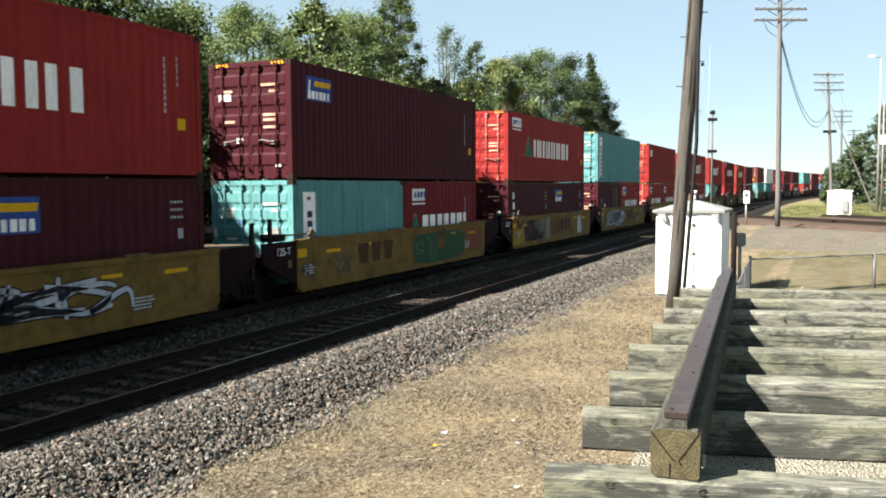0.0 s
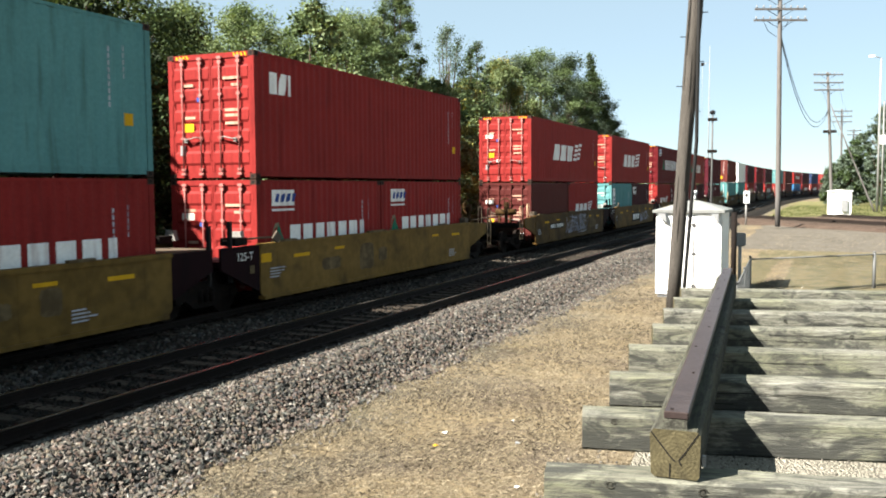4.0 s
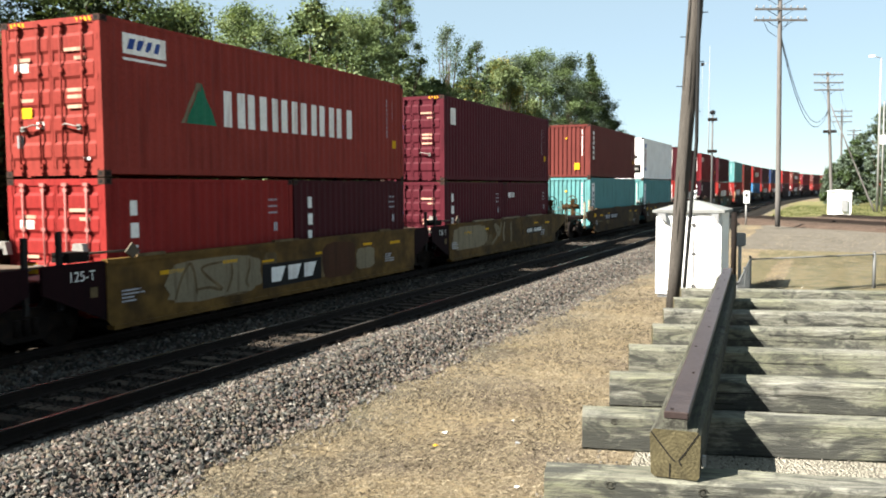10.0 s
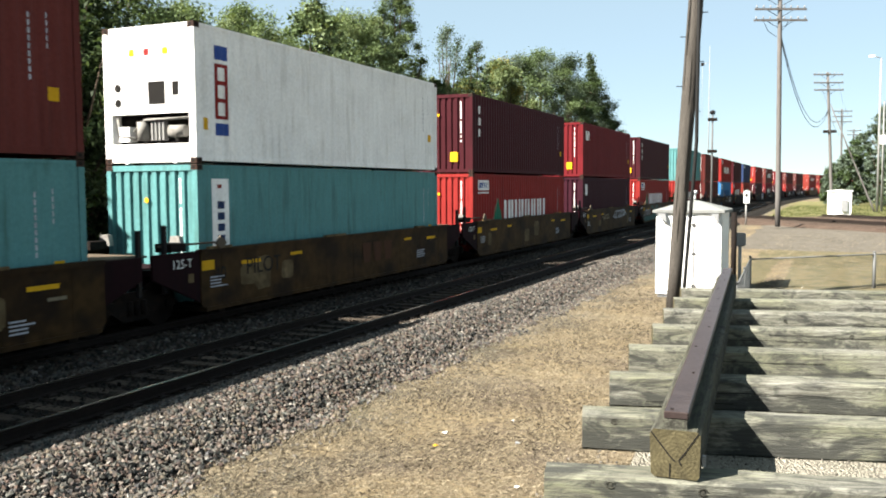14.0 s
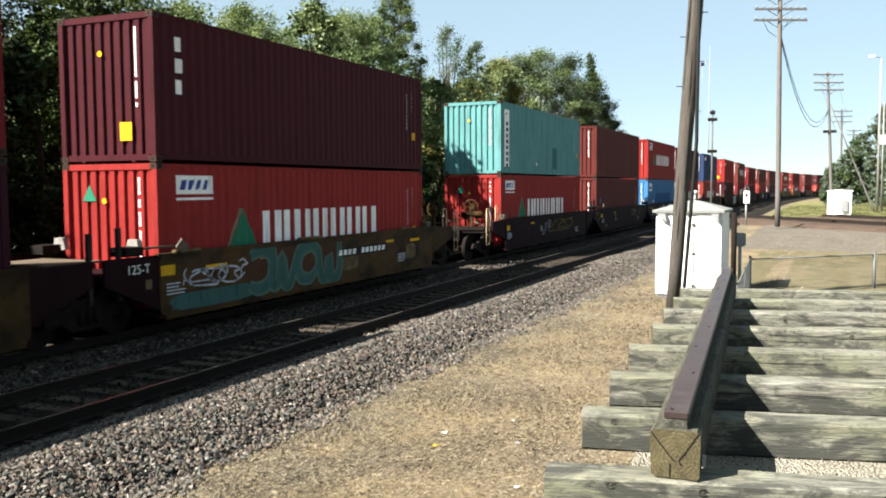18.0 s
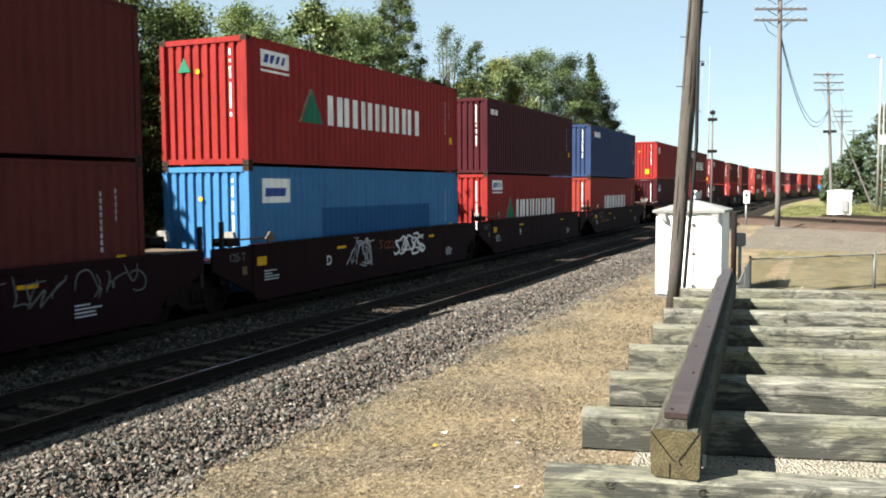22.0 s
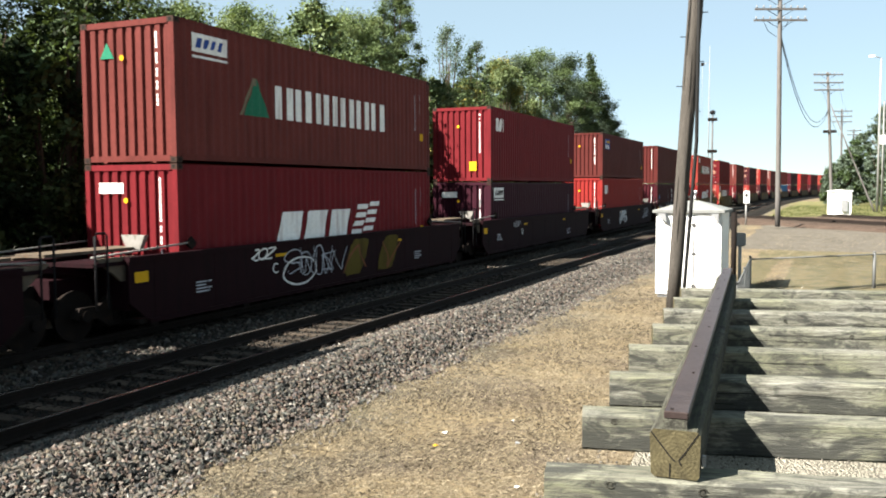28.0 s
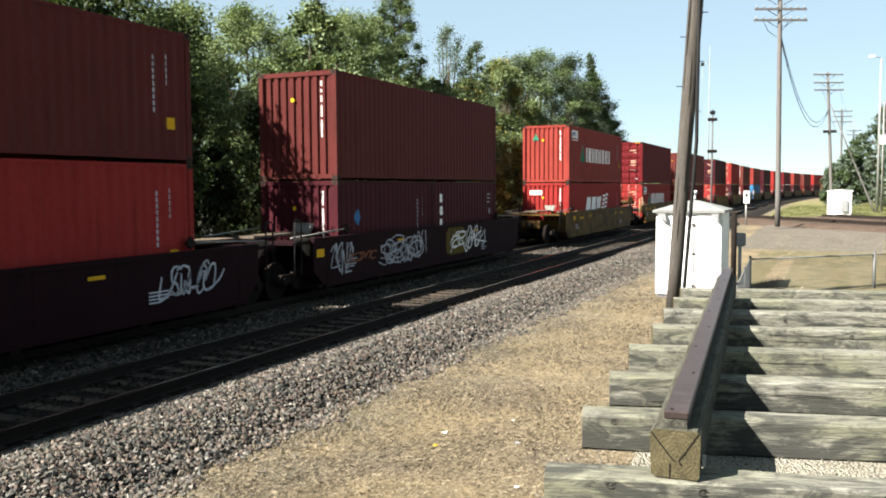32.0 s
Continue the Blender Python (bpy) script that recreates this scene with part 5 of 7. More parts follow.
def three_shapes(root, x0, x1, z0, z1, col, slant=0.0, lift=0.003):
    """Three plain shapes, wide above and narrow below."""
    step = (x1 - x0) / 3
    for j in range(3):
        a, b = x0 + step * j, x0 + step * (j + 0.82)
        c = (a + b) / 2
        bm = start()
        prism(bm, [(c - 0.27 * step, z0), (c + 0.27 * step, z0), (b + slant, z1), (a + slant, z1)], "y", SILL_Y - lift - 0.001, SILL_Y - lift)
        part("painted_mark", bm, col, root)


def lettering(root, text, x, z, size, col, y=-1.581):
    cu = bpy.data.curves.new("stencil", "FONT")
    cu.body, cu.size, cu.extrude = text, size, 0.001
    tmp = bpy.data.objects.new("stencil", cu)
    me = bpy.data.meshes.new_from_object(tmp)
    bpy.data.objects.remove(tmp)
    bpy.data.curves.remove(cu)
    me.materials.clear()
    me.materials.append(MATS[col])
    hang("stencil", me, root, at=pose(x, y, z, 90, 0, 0))


def sill_art(root, i):
    """Numbers, faded painted shapes and graffiti on the near side sill of one car."""
    for k, args in {5: (1.84, 4.12, 0.79, 1.05), 9: (7.95, 10.1, 0.76, 1.02), 14: (6.25, 9.05, 0.92, 1.15)}.items():
        if i == k:
            plate_of_bars(root, *args, "mark_black", "letter_white")
    if i == 10:
        plate_of_bars(root, 2.26, 5.5, 0.84, 1.18, "car_brown", "graffiti_pale")
        sill_paint(root, "primer_pale", [(0.1, 1.55, 0.79, 0.83), (11.0, 11.4, 0.9, 0.96)], "pale scraped line", SILL_Y)
    if i in (6, 7, 8):
        x = {6: 4.62, 7: 4.5, 8: 4.3}[i]
        sill_paint(root, "mark_black", [(x, x + 2.5, 0.47, 1.01)], "black plate with white shapes", SILL_Y)
        three_shapes(root, x + 0.25, x + 2.3, 0.58, 0.92, "letter_white", 0.1)
        sill_paint(root, "mark_yellow", [(x, x + 0.45, 1.06, 1.11), (x + 2.25, x + 2.65, 1.08, 1.14)], "yellow reflector stripes", SILL_Y)
    if i in (1, 2, 3, 11):
        x = {1: 2.65, 2: 6.55, 3: 6.55, 11: 6.4}[i]
        three_shapes(root, x, x + (2.2 if i == 1 else 1.9), 0.68, 1.22, "spray_brown")
    if i in (1, 2, 3, 11, 13, 6, 7):
        lettering(root, "40", {1: -0.19, 2: -0.1, 3: -0.08, 11: 0.08, 13: 0.12, 6: -0.15, 7: -0.12}[i], 0.62 if i < 9 else 0.84, 0.38, "mark_black", SILL_Y - 0.004)
    if i in (22, 24):
        lettering(root, "48", -1.3, 0.6, 0.38, "iron", SILL_Y - 0.004)
    word = {5: "B", 6: "D", 7: "C", 9: "A", 15: "B", 16: "C", 17: "D", 18: "E", 19: "A", 21: "C", 22: "D"}.get(i)
    if word:
        lettering(root, word, {9: 7.35, 15: 4.3, 16: 3.43, 18: 2.9, 19: 4.5, 21: 2.75, 22: 2.75, 17: 2.75}.get(i, 2.7), 0.78, 0.34, "mark_black" if i < 10 else "letter_white", SILL_Y - 0.004)
    if i == 0:
        tangle(root, 3.0, 9.8, 0.35, 1.36, 3, "graffiti_pale", 14, 0.10, "mark_black")
    elif i == 1:
        daub(root, 6.05, 10.3, 0.32, 1.30, "spray_green", 1)
        daub(root, 10.4, 12.0, 0.46, 1.32, "rust_patch", 2)
        daub(root, 8.0, 8.6, 0.75, 1.33, "car_yellow", 3, 0.002)
        tangle(root, 6.2, 8.0, 0.4, 1.25, 5, "graffiti_green", 5, 0.03)
    elif i == 2:
        sill_paint(root, "plate_yellow", [(-0.3, 1.08, 0.36, 1.0), (-0.3, 0.1, 1.05, 1.27)], "yellow panel", SILL_Y)
        daub(root, 1.11, 4.3, 0.42, 1.32, "mark_black", 5)
        daub(root, 2.55, 3.2, 0.88, 1.36, "car_yellow", 6, 0.002)
        sprayed(root, 0.2, 1.1, 1.08, 1.39, ("peak",), "mark_black", w=0.10)
        daub(root, 4.1, 4.92, 0.36, 1.38, "primer_pale", 7, 0.001)
        sprayed(root, 4.97, 6.35, 0.55, 1.2, ("ring", "bar", "wave", "peak"), "mark_black", w=0.045)
        daub(root, 9.65, 10.4, 0.38, 1.3, "graffiti_pale", 8)
        sprayed(root, 1.3, 2.4, 0.5, 1.2, ("dip", "bar"), "rust_patch", w=0.05)
        sprayed(root, 3.2, 4.2, 0.5, 1.25, ("comb", "bar"), "graffiti_pale", w=0.04)
    elif i == 3:
        tangle(root, 0.85, 5.5, 0.38, 1.37, 21, "graffiti_pale", 17, 0.12, "mark_black")
    elif i == 5:
        tangle(root, 4.55, 8.65, 0.36, 1.39, 31, "spray_lilac", 12, 0.028)
        sprayed(root, 4.6, 8.4, 0.4, 1.3, ("dip", "comb", "peak", "wave"), "graffiti_pale", w=0.05)
    elif i == 6:
        sprayed(root, 7.3, 9.6, 0.42, 1.0, ("comb", "dip", "bar", "arc"), "spray_lilac", w=0.11)
    elif i == 8:
        daub(root, 1.15, 4.25, 0.46, 1.30, "primer_pale", 12, 0.0)
        sprayed(root, 1.5, 4.1, 0.55, 1.2, ("dip", "zig", "bar", "bar"), "worn_pale", w=0.06)
        daub(root, 6.85, 8.55, 0.44, 1.34, "spray_brown", 13, 0.001)
        daub(root, 8.6, 9.65, 0.52, 1.1, "primer_pale", 14)
    elif i == 9:
        daub(root, -0.1, 3.2, 0.55, 1.36, "primer_pale", 15)
        sprayed(root, 3.75, 6.35, 0.55, 1.36, ("fork", "bar", "bar"), "primer_pale", w=0.14)
    elif i == 11:
        lettering(root, "PILOT", 1.15, 0.86, 0.5, "mark_black", SILL_Y - 0.004)
    elif i == 13:
        tangle(root, 6.1, 9.4, 0.82, 1.36, 61, "graffiti_pale", 11, 0.05)
        daub(root, 2.0, 2.86, 0.86, 1.25, "spray_brown", 16)
        tangle(root, 3.25, 4.85, 0.82, 1.2, 62, "primer_pale", 6, 0.04)
        sprayed(root, 9.6, 10.7, 0.8, 1.36, ("bar", "dip", "bar"), "mark_black", w=0.1)
    elif i == 14:
        daub(root, -0.05, 2.6, 0.33, 0.68, "spray_teal", 17)
        tangle(root, 0.1, 2.45, 0.72, 1.24, 63, "graffiti_pale", 8, 0.045)
        daub(root, 2.4, 6.3, 0.42, 1.39, "spray_brown", 18, 0.0)
        sprayed(root, 2.45, 6.3, 0.44, 1.38, ("arc", "comb", "ring", "comb"), "spray_teal", "graffiti_green", 0.22)
    elif i == 15:
        sprayed(root, 5.4, 9.5, 0.78, 1.2, ("fork", "peak", "wave", "zig", "arc"), "spray_olive", w=0.07)
        tangle(root, 4.7, 5.9, 0.55, 1.3, 41, "spray_lilac", 4, 0.03)
        sill_paint(root, "spray_olive", [(5.5, 9.0, 0.68, 0.73)], "faded yellow line", SILL_Y)
    elif i == 16:
        tangle(root, 8.0, 10.1, 0.75, 1.39, 43, "mast_grey", 6, 0.03)
        tangle(root, 10.2, 11.9, 0.8, 1.39, 44, "mast_grey", 6, 0.03)
        tangle(root, 0.6, 1.45, 0.36, 0.62, 45, "mast_grey", 5, 0.03)
    elif i == 17:
        tangle(root, 3.9, 5.3, 0.52, 1.39, 46, "graffiti_pale", 9, 0.035)
        tangle(root, 6.6, 8.7, 0.68, 1.38, 49, "letter_white", 8, 0.05, "spray_lilac")
        tangle(root, 5.6, 6.7, 0.9, 1.3, 47, "rust_patch", 4, 0.03)
    elif i == 19:
        sprayed(root, 0.3, 1.8, 0.92, 1.38, ("fork", "dip", "dip", "ring"), "mast_grey", w=0.035)
        plate_of_bars(root, 1.05, 3.35, 0.7, 0.94, "car_brown", "rust_patch")
    elif i == 20:
        sprayed(root, 8.5, 11.95, 0.40, 1.34, ("ring", "hook", "ring", "wave"), "spray_lilac", "letter_white", 0.24, 0.1)
    elif i == 21:
        tangle(root, 3.25, 6.1, 0.40, 1.36, 48, "graffiti_pale", 9, 0.03)
        sprayed(root, 3.25, 4.6, 0.36, 1.1, ("ring",), "letter_white", w=0.04)
        sprayed(root, 2.0, 2.8, 1.1, 1.38, ("wave", "ring", "zig"), "letter_white", w=0.04)
        for x in (6.0, 7.85):
            daub(root, x + 0.2, x + 1.2, 0.40, 1.36, "spray_olive", int(x * 9), 0.001, slant=0.55)
            sprayed(root, x + 0.25, x + 1.2, 0.45, 1.2, ("peak",), "rust_patch", w=0.07)
    elif i == 22:
        tangle(root, 1.7, 2.65, 1.08, 1.36, 58, "graffiti_pale", 6, 0.03)
    elif i == 23:
        tangle(root, 3.2, 5.3, 0.42, 1.36, 57, "letter_white", 9, 0.06, "spray_lilac")
        tangle(root, 10.8, 12.5, 0.5, 1.3, 51, "graffiti_pale", 8, 0.05)
    elif i == 24:
        tangle(root, -0.9, 0.2, 0.36, 1.38, 52, "graffiti_pale", 6, 0.05)
        sprayed(root, -0.2, 1.6, 0.74, 0.98, ("zig", "ring", "comb", "arc"), "rust_patch", w=0.05)
        tangle(root, 1.6, 4.95, 0.36, 1.38, 53, "graffiti_pale", 14, 0.045)
        daub(root, 6.5, 8.2, 0.45, 1.38, "spray_olive", 54)
        tangle(root, 6.6, 10.4, 0.42, 1.38, 55, "letter_white", 11, 0.05)


def well_car(i, u, col, front, back, single=False):
    root = new("well_car")
    x0, x1 = (-1.75, L40 + 1.75) if single else (-0.34, L40 + 0.06)
    me = sill_mesh(x0, x1, col)
    hang("side_sill", me, root)
    hang("side_sill", me, root, at=Matrix.Diagonal((1, -1, 1, 1)))
    hang("well_floor", floor_mesh(x0, x1), root)
    for k in range(6):
        hang("crossbar", crossbar_mesh(), root, at=pose(x0 + 0.7 + (x1 - x0 - 1.4) * k / 5, 0, 0))
    if single:
        single_end(root, 1, col)
        single_end(root, -1, col)
    else:
        if front == "coupled":
            coupled_end(root, 1, col, True)
        else:
            joint_parts(root, col)
            truck(root, -1.7)
            if i < 26:
                lettering(root, "125-T", -1.2, 1.16, 0.25, "letter_white" if i < 15 else "mast_grey", -1.536)
                sill_paint(root, "worn_pale", [(-0.72, -0.56, 0.85, 1.03)], "small pale plate", -1.536)
        if back == "coupled":
            coupled_end(root, -1, col, True)
    if i < 30:
        y = col in ("car_yellow", "car_gold")
        sill_paint(root, "mark_yellow", [(1.0, 1.7, 1.09, 1.17), (2.9, 3.4, 1.15, 1.22), (9.0, 9.5, 1.15, 1.22), (10.6, 11.25, 1.10, 1.18), *([(-0.32, 0.08, 1.06, 1.26)] if i < 5 or i > 9 else [])] if y or col == "car_dirty" else [(x0 + 0.15, x0 + 0.5, 1.0, 1.2), (2.9 + 0.2 * (i % 3), 3.35 + 0.2 * (i % 3), 1.15, 1.22), (9.0, 9.4, 1.15, 1.22)], "yellow reflector stripes", SILL_Y)
    if i < 27:
        r = random.Random(900 + i)
        for k in range(2):
            bm, o, z = start(), r.uniform(-0.2, 0.1) if k == 0 else r.uniform(9.7, 10.5), r.uniform(0.6, 0.7) if k == 0 else r.uniform(0.42, 0.62)
            for j in range(4):
                box(bm, o, o + r.uniform(0.3, 0.6), SILL_Y - 0.002, SILL_Y, z + j * 0.065, z + j * 0.065 + 0.03)
            tagged(part("small_marking", bm, "graffiti_pale", root, "rows of small white stencilled figures"), kind="stuff")
        if col != "car_brown":
            for k in range(3):
                o = r.uniform(0.3, 10.6)
                daub(root, o, o + r.uniform(0.4, 1.3), r.uniform(0.4, 0.7), r.uniform(0.95, 1.3), "worn_pale", 40 * i + k, -0.002, "worn_patch", "pale worn paint patch")
            for a, b in ((1.87, 3.85), (4.96, 6.9), (8.0, 10.0)) if i == 9 else ((0.15, 0.9), (4.6, 5.6), (9.8, 10.4)):
                bm = start()
                o = 0 if i == 9 else r.uniform(-0.3, 0.3)
                box(bm, a + o, b + o, -1.59, -1.50, 1.49, 1.54)
                part("wear_strip", bm, "worn_pale" if i != 9 else "primer_pale", root, "pale wear strip on the sill")
        sill_art(root, i)
    tagged(root, ("weathered yellow well car with faded markings on the track" if col in ("car_yellow", "car_gold") else "grimy brown-stained yellow well car on the track" if col == "car_dirty" else "dark brown well car with sprayed graffiti on the track"), "well car", "well cars of the train")
    MOVERS.append((root, u, 0.0))
    return root


# front positions along the line at the start, nearest first
U = [-17.6, 2.6, 18.14, 33.9, 49.17, 64.68, 84.98, 100.7, 116.37, 132.14, 147.47, 167.52, 182.71, 198.1, 213.96, 229.54, 249.17, 265, 280.53, 295.68, 311.67, 332.22, 350.2, 368.1, 386.51, 404.5, 427.36, 446.5, 468, 490, 508.8, 527, 544.9]
while len(U) < 41:
    U.append(U[-1] + 17.9)
# colour, mark, end of the upper box; then of one or two lower boxes
STACK = [
    ("maroon", "", "doors", [("maroon", "", "doors")]),
    ("red", "seven", "doors", [("maroon", "", "doors"), ("maroon", "plaque", "doors")]),
    ("maroon", "plaque", "doors", [("teal", "strip", "doors"), ("deep_red", "seven", "doors")]),
    ("red", "seven", "doors", [("maroon", "column", "doors"), ("maroon", "plaque", "doors")]),
    ("teal", "strip", "doors", [("maroon", "disc_worn", "doors"), ("red", "seven", "doors")]),
    ("red", "initials", "doors", [("red", "seven", "doors"), ("red", "seven", "doors")]),
    ("red", "three", "doors", [("brown", "", "doors"), ("red", "three", "doors")]),
    ("red", "three", "doors", [("teal", "strip", "doors"), ("maroon", "plate", "doors")]),
    ("dark_red", "seven", "doors", [("red", "three", "doors"), ("dark_red", "column", "doors")]),
    ("orange_red", "seven", "doors", [("red", "column", "doors"), ("maroon", "column", "doors")]),
    ("wine", "square", "doors", [("wine", "column", "doors"), ("wine", "small", "doors")]),
    ("brown_red", "vertical", "end", [("teal", "strip", "end")]),
    ("white_paint", "banner", "reefer", [("teal", "strip", "end")]),
    ("maroon", "column", "end", [("red", "seven", "end")]),
    ("deep_red", "initials", "end", [("plum", "square", "end")]),
    ("maroon", "column", "end", [("red", "seven", "end")]),
    ("teal", "strip", "end", [("red", "seven", "end")]),
    ("brown", "", "end", [("brown", "disc", "end")]),
    ("red", "seven", "end", [("blue", "sign", "end")]),
    ("maroon", "small", "end", [("red", "seven", "end")]),
    ("navy", "row", "end", [("orange_red", "bare", "end")]),
    ("red", "initials", "end", [("maroon", "plaque", "end")]),
    ("brown_red", "seven", "end", [("deep_red", "three", "end")]),
    ("deep_red", "initials", "end", [("plum", "plate", "end")]),
    ("brown", "plaque", "end", [("red", "initials", "end")]),
    ("brown", "", "end", [("maroon", "disc", "end"), ("maroon", "column", "end")]),
    ("orange_red", "seven", "end", [("red", "three", "end")]),
    ("dark_red", "", "doors", [("red", "seven", "doors")]),
    ("brown_red", "", "end", [("dark_red", "", "end")]),
    ("maroon", "", "doors", [("red", "", "doors")]),
]
FAR_TOP = ("red", "brown_red", "orange_red", "maroon", "red", "dark_red", "orange_red", "brown_red", "red", "maroon", "brown_red")
FAR_LOW = ("maroon", "dark_red", "blue", "maroon", "red", "maroon", "maroon", "dark_red", "maroon", "red", "maroon")
GROUP_FRONT, GROUP_BACK = (0, 5, 10, 15, 26, 31, 36), (-1, 4, 9, 14, 19, 30, 35)
for n, u in enumerate(U):
    i = n - 1
    if n < len(STACK):
        top, mark, end, lows = STACK[n]
    else:
        k = (n - len(STACK)) % len(FAR_TOP)
        top, mark, end, lows = FAR_TOP[k], "", "doors" if k % 3 == 0 else "end", [(FAR_LOW[k], "", "doors" if k % 3 == 0 else "end")]
    low_h = STD if (len(lows) == 2 or i in (-1, 22) or i > 24) else HQ
    near = n < 32
    single = 20 <= i <= 25
    if len(lows) == 2:
        gap = 0.038
        container(u, L20, low_h, FLOOR_Z, *lows[0], False, near)
        container(u + L20 + 2 * gap, L20, low_h, FLOOR_Z, *lows[1], False, near)
    else:
        container(u, L40, low_h, FLOOR_Z, *lows[0], False, near)
    container(u, L40, STD if i == 23 else HQ, FLOOR_Z + low_h + 0.022, top, mark, end, True, near)
    well_car(i, u, "car_brown" if 15 <= i <= 24 else "car_dirty" if 10 <= i <= 14 else "car_gold" if i < 5 else "car_yellow", "coupled" if i in GROUP_FRONT else "joint", "coupled" if i in GROUP_BACK else "joint", single)


# ---- timber loading dock under the camera ----
DOCK_Z = 1.015
BEAM_DIR = Vector((0.9976, 0.069, 0)).normalized()
TIMBER_ANG = -77.0   # heading of the timbers, in degrees from +x


def timber_mesh(length, w, h, seed, wood="timber"):
    """A squared log, slightly uneven, with worn edges and checks."""
    bm, r = start(), random.Random(seed)
    n = 14
    c = 0.022
    prof = [(-w / 2 + c, 0), (w / 2 - c, 0), (w / 2, c), (w / 2, h - c), (w / 2 - c, h), (-w / 2 + c, h), (-w / 2, h - c), (-w / 2, c)]
    old = None
    for i in range(n + 1):
        x = length * i / n
        ring = [bm.verts.new((x, y + r.uniform(-0.006, 0.006), z - h + r.uniform(-0.005, 0.005))) for y, z in prof]
        if old:
            for j in range(8):
                bm.faces.new((old[j], old[(j + 1) % 8], ring[(j + 1) % 8], ring[j]))
        else:
            first = ring
        old = ring
    bm.faces.new(first[::-1]).material_index = 1
    bm.faces.new(old).material_index = 1
    return mesh_of("timber", bm, wood, "timber_end")


# back top edge at the left end of each timber, near to far: x, y
LEFT_ENDS = [(3.75, 1.36), (5.20, 1.54), (6.66, 1.69), (8.02, 1.79), (9.50, 1.92), (11.05, 1.95), (12.45, 2.05), (13.80, 2.12), (15.15, 2.22)]
for i, (x, y) in enumerate(LEFT_ENDS):
    me = timber_mesh(7.5, 0.27, 0.285, i)
    ob = hang("dock_timber", me, None, at=pose(x - 0.13, y, DOCK_Z - 0.004 * (i % 3), 0, 0, TIMBER_ANG + (i % 3 - 1) * 0.5))
    rr = random.Random(300 + i)
    for k in range(3):
        bm = start()
        x0 = rr.uniform(0.2, 4.0)
        z0 = -rr.uniform(0.05, 0.22)
        pts = [(x0 + 0.25 * j, z0 + rr.uniform(-0.008, 0.008)) for j in range(rr.randint(3, 7))]
        for (xa, za), (xb, zb) in zip(pts, pts[1:]):
            bm.faces.new([bm.verts.new(p) for p in ((xa, -0.1415, za - 0.003), (xb, -0.1415, zb - 0.003), (xb, -0.1415, zb + 0.003), (xa, -0.1415, za + 0.003))])
        part("drying_crack", bm, "dark_gap", ob)
    for x0, z0 in {1: ((0.39, -0.045), (0.915, -0.06)), 2: ((0.24, -0.05),)}.get(i, [(rr.uniform(0.15, 2.5), -rr.uniform(0.05, 0.12))]):
        bm = start()
        rim = [(x0 + 0.024 * math.cos(a), -0.1385, z0 + 0.020 * math.sin(a)) for a in np.linspace(0.3, 5.6, 12)]
        tube(bm, rim, 0.0045, 5)
        part("knot_ring", bm, "timber_stain", ob)
        bm = start()
        tube(bm, [(x0, -0.12, z0), (x0, -0.139, z0)], [0.016, 0.011], 9)
        part("knot", bm, "timber_stain", ob)
    tagged(ob, "weathered grey squared timber laid across the gravel-filled dock", "timber", "dock timbers")

# gravel and sand between the timbers, held by lower logs
bm = start()
prism(bm, [(-6, -6.5), (16.2, -6.5), (15.4, 1.95), (3.6, 1.05), (-6, 0.4)], "z", -0.9, DOCK_Z - 0.285)
fill = part("dock_fill", bm, "fill_gravel")
tagged(fill, "pale sand and gravel fill of the loading dock", "dock", kind="structure")


def guard_beam():
    root = new("guard_beam")
    n0 = Vector((5.13, 0.775, DOCK_Z))
    ang = math.degrees(math.atan2(BEAM_DIR.y, BEAM_DIR.x))
    root.matrix_basis = pose(n0.x, n0.y, n0.z, 0, 0, ang)
    length = 9.6
    me = timber_mesh(length, 0.285, 0.285, 51, "timber_shaded")
    b = hang("beam", me, root, at=pose(0, 0, 0.285))
    bm = start()
    # brown cap board along the top, off the middle
    box(bm, 0.03, length, -0.069, 0.071, 0.343, 0.388)
    bmesh.ops.bevel(bm, geom=bm.edges[:], offset=0.006, segments=1, affect="EDGES")
    cap = part("cap_board", bm, "cap_brown", root, "brown-painted cap board with bolt heads")
    for k in range(9):
        bm = start()
        x = 0.09 + k * 1.08
        tube(bm, [(x, 0.03 - 0.05 * (k % 2), 0.387), (x, 0.03 - 0.05 * (k % 2), 0.393)], 0.010, 8)
        part("bolt_head", bm, "iron", cap)
    bm = start()
    box(bm, 0.035, length, -0.062, 0.076, 0.284, 0.343)
    part("packing_strip", bm, "timber_stain", root, "dark stained packing strip under the cap")
    # checks in the sawn end
    bm = start()
    for p in ([(0.14, 0.27), (0.03, 0.13), (0.0, 0.10)], [(-0.13, 0.275), (-0.05, 0.15), (-0.02, 0.11), (-0.035, 0.08)], [(0.03, 0.09), (0.032, 0.0)]):
        for (y0, z0), (y1, z1) in zip(p, p[1:]):
            d = Vector((y1 - y0, z1 - z0))
            q = Vector((-d.y, d.x)).normalized() * 0.004
            bm.faces.new([bm.verts.new((-0.003, c[0] + e * q.x, c[1] + e * q.y)) for c, e in (((y0, z0), 1), ((y0, z0), -1), ((y1, z1), -1), ((y1, z1), 1))])
    part("end_crack", bm, "dark_gap", root, "dark drying cracks in the sawn end")
    bm = start()
    box(bm, 0.12, 0.16, -0.165, -0.143, 0.05, 0.11)
    part("tag", bm, "galv", root, "small pale metal tag")
    tagged(root, "squared timber guard beam with a brown-painted cap on the dock", "guard beam")


guard_beam()


# ---- trackside: cabinet, poles, fence, signals ----
GZ = -0.42


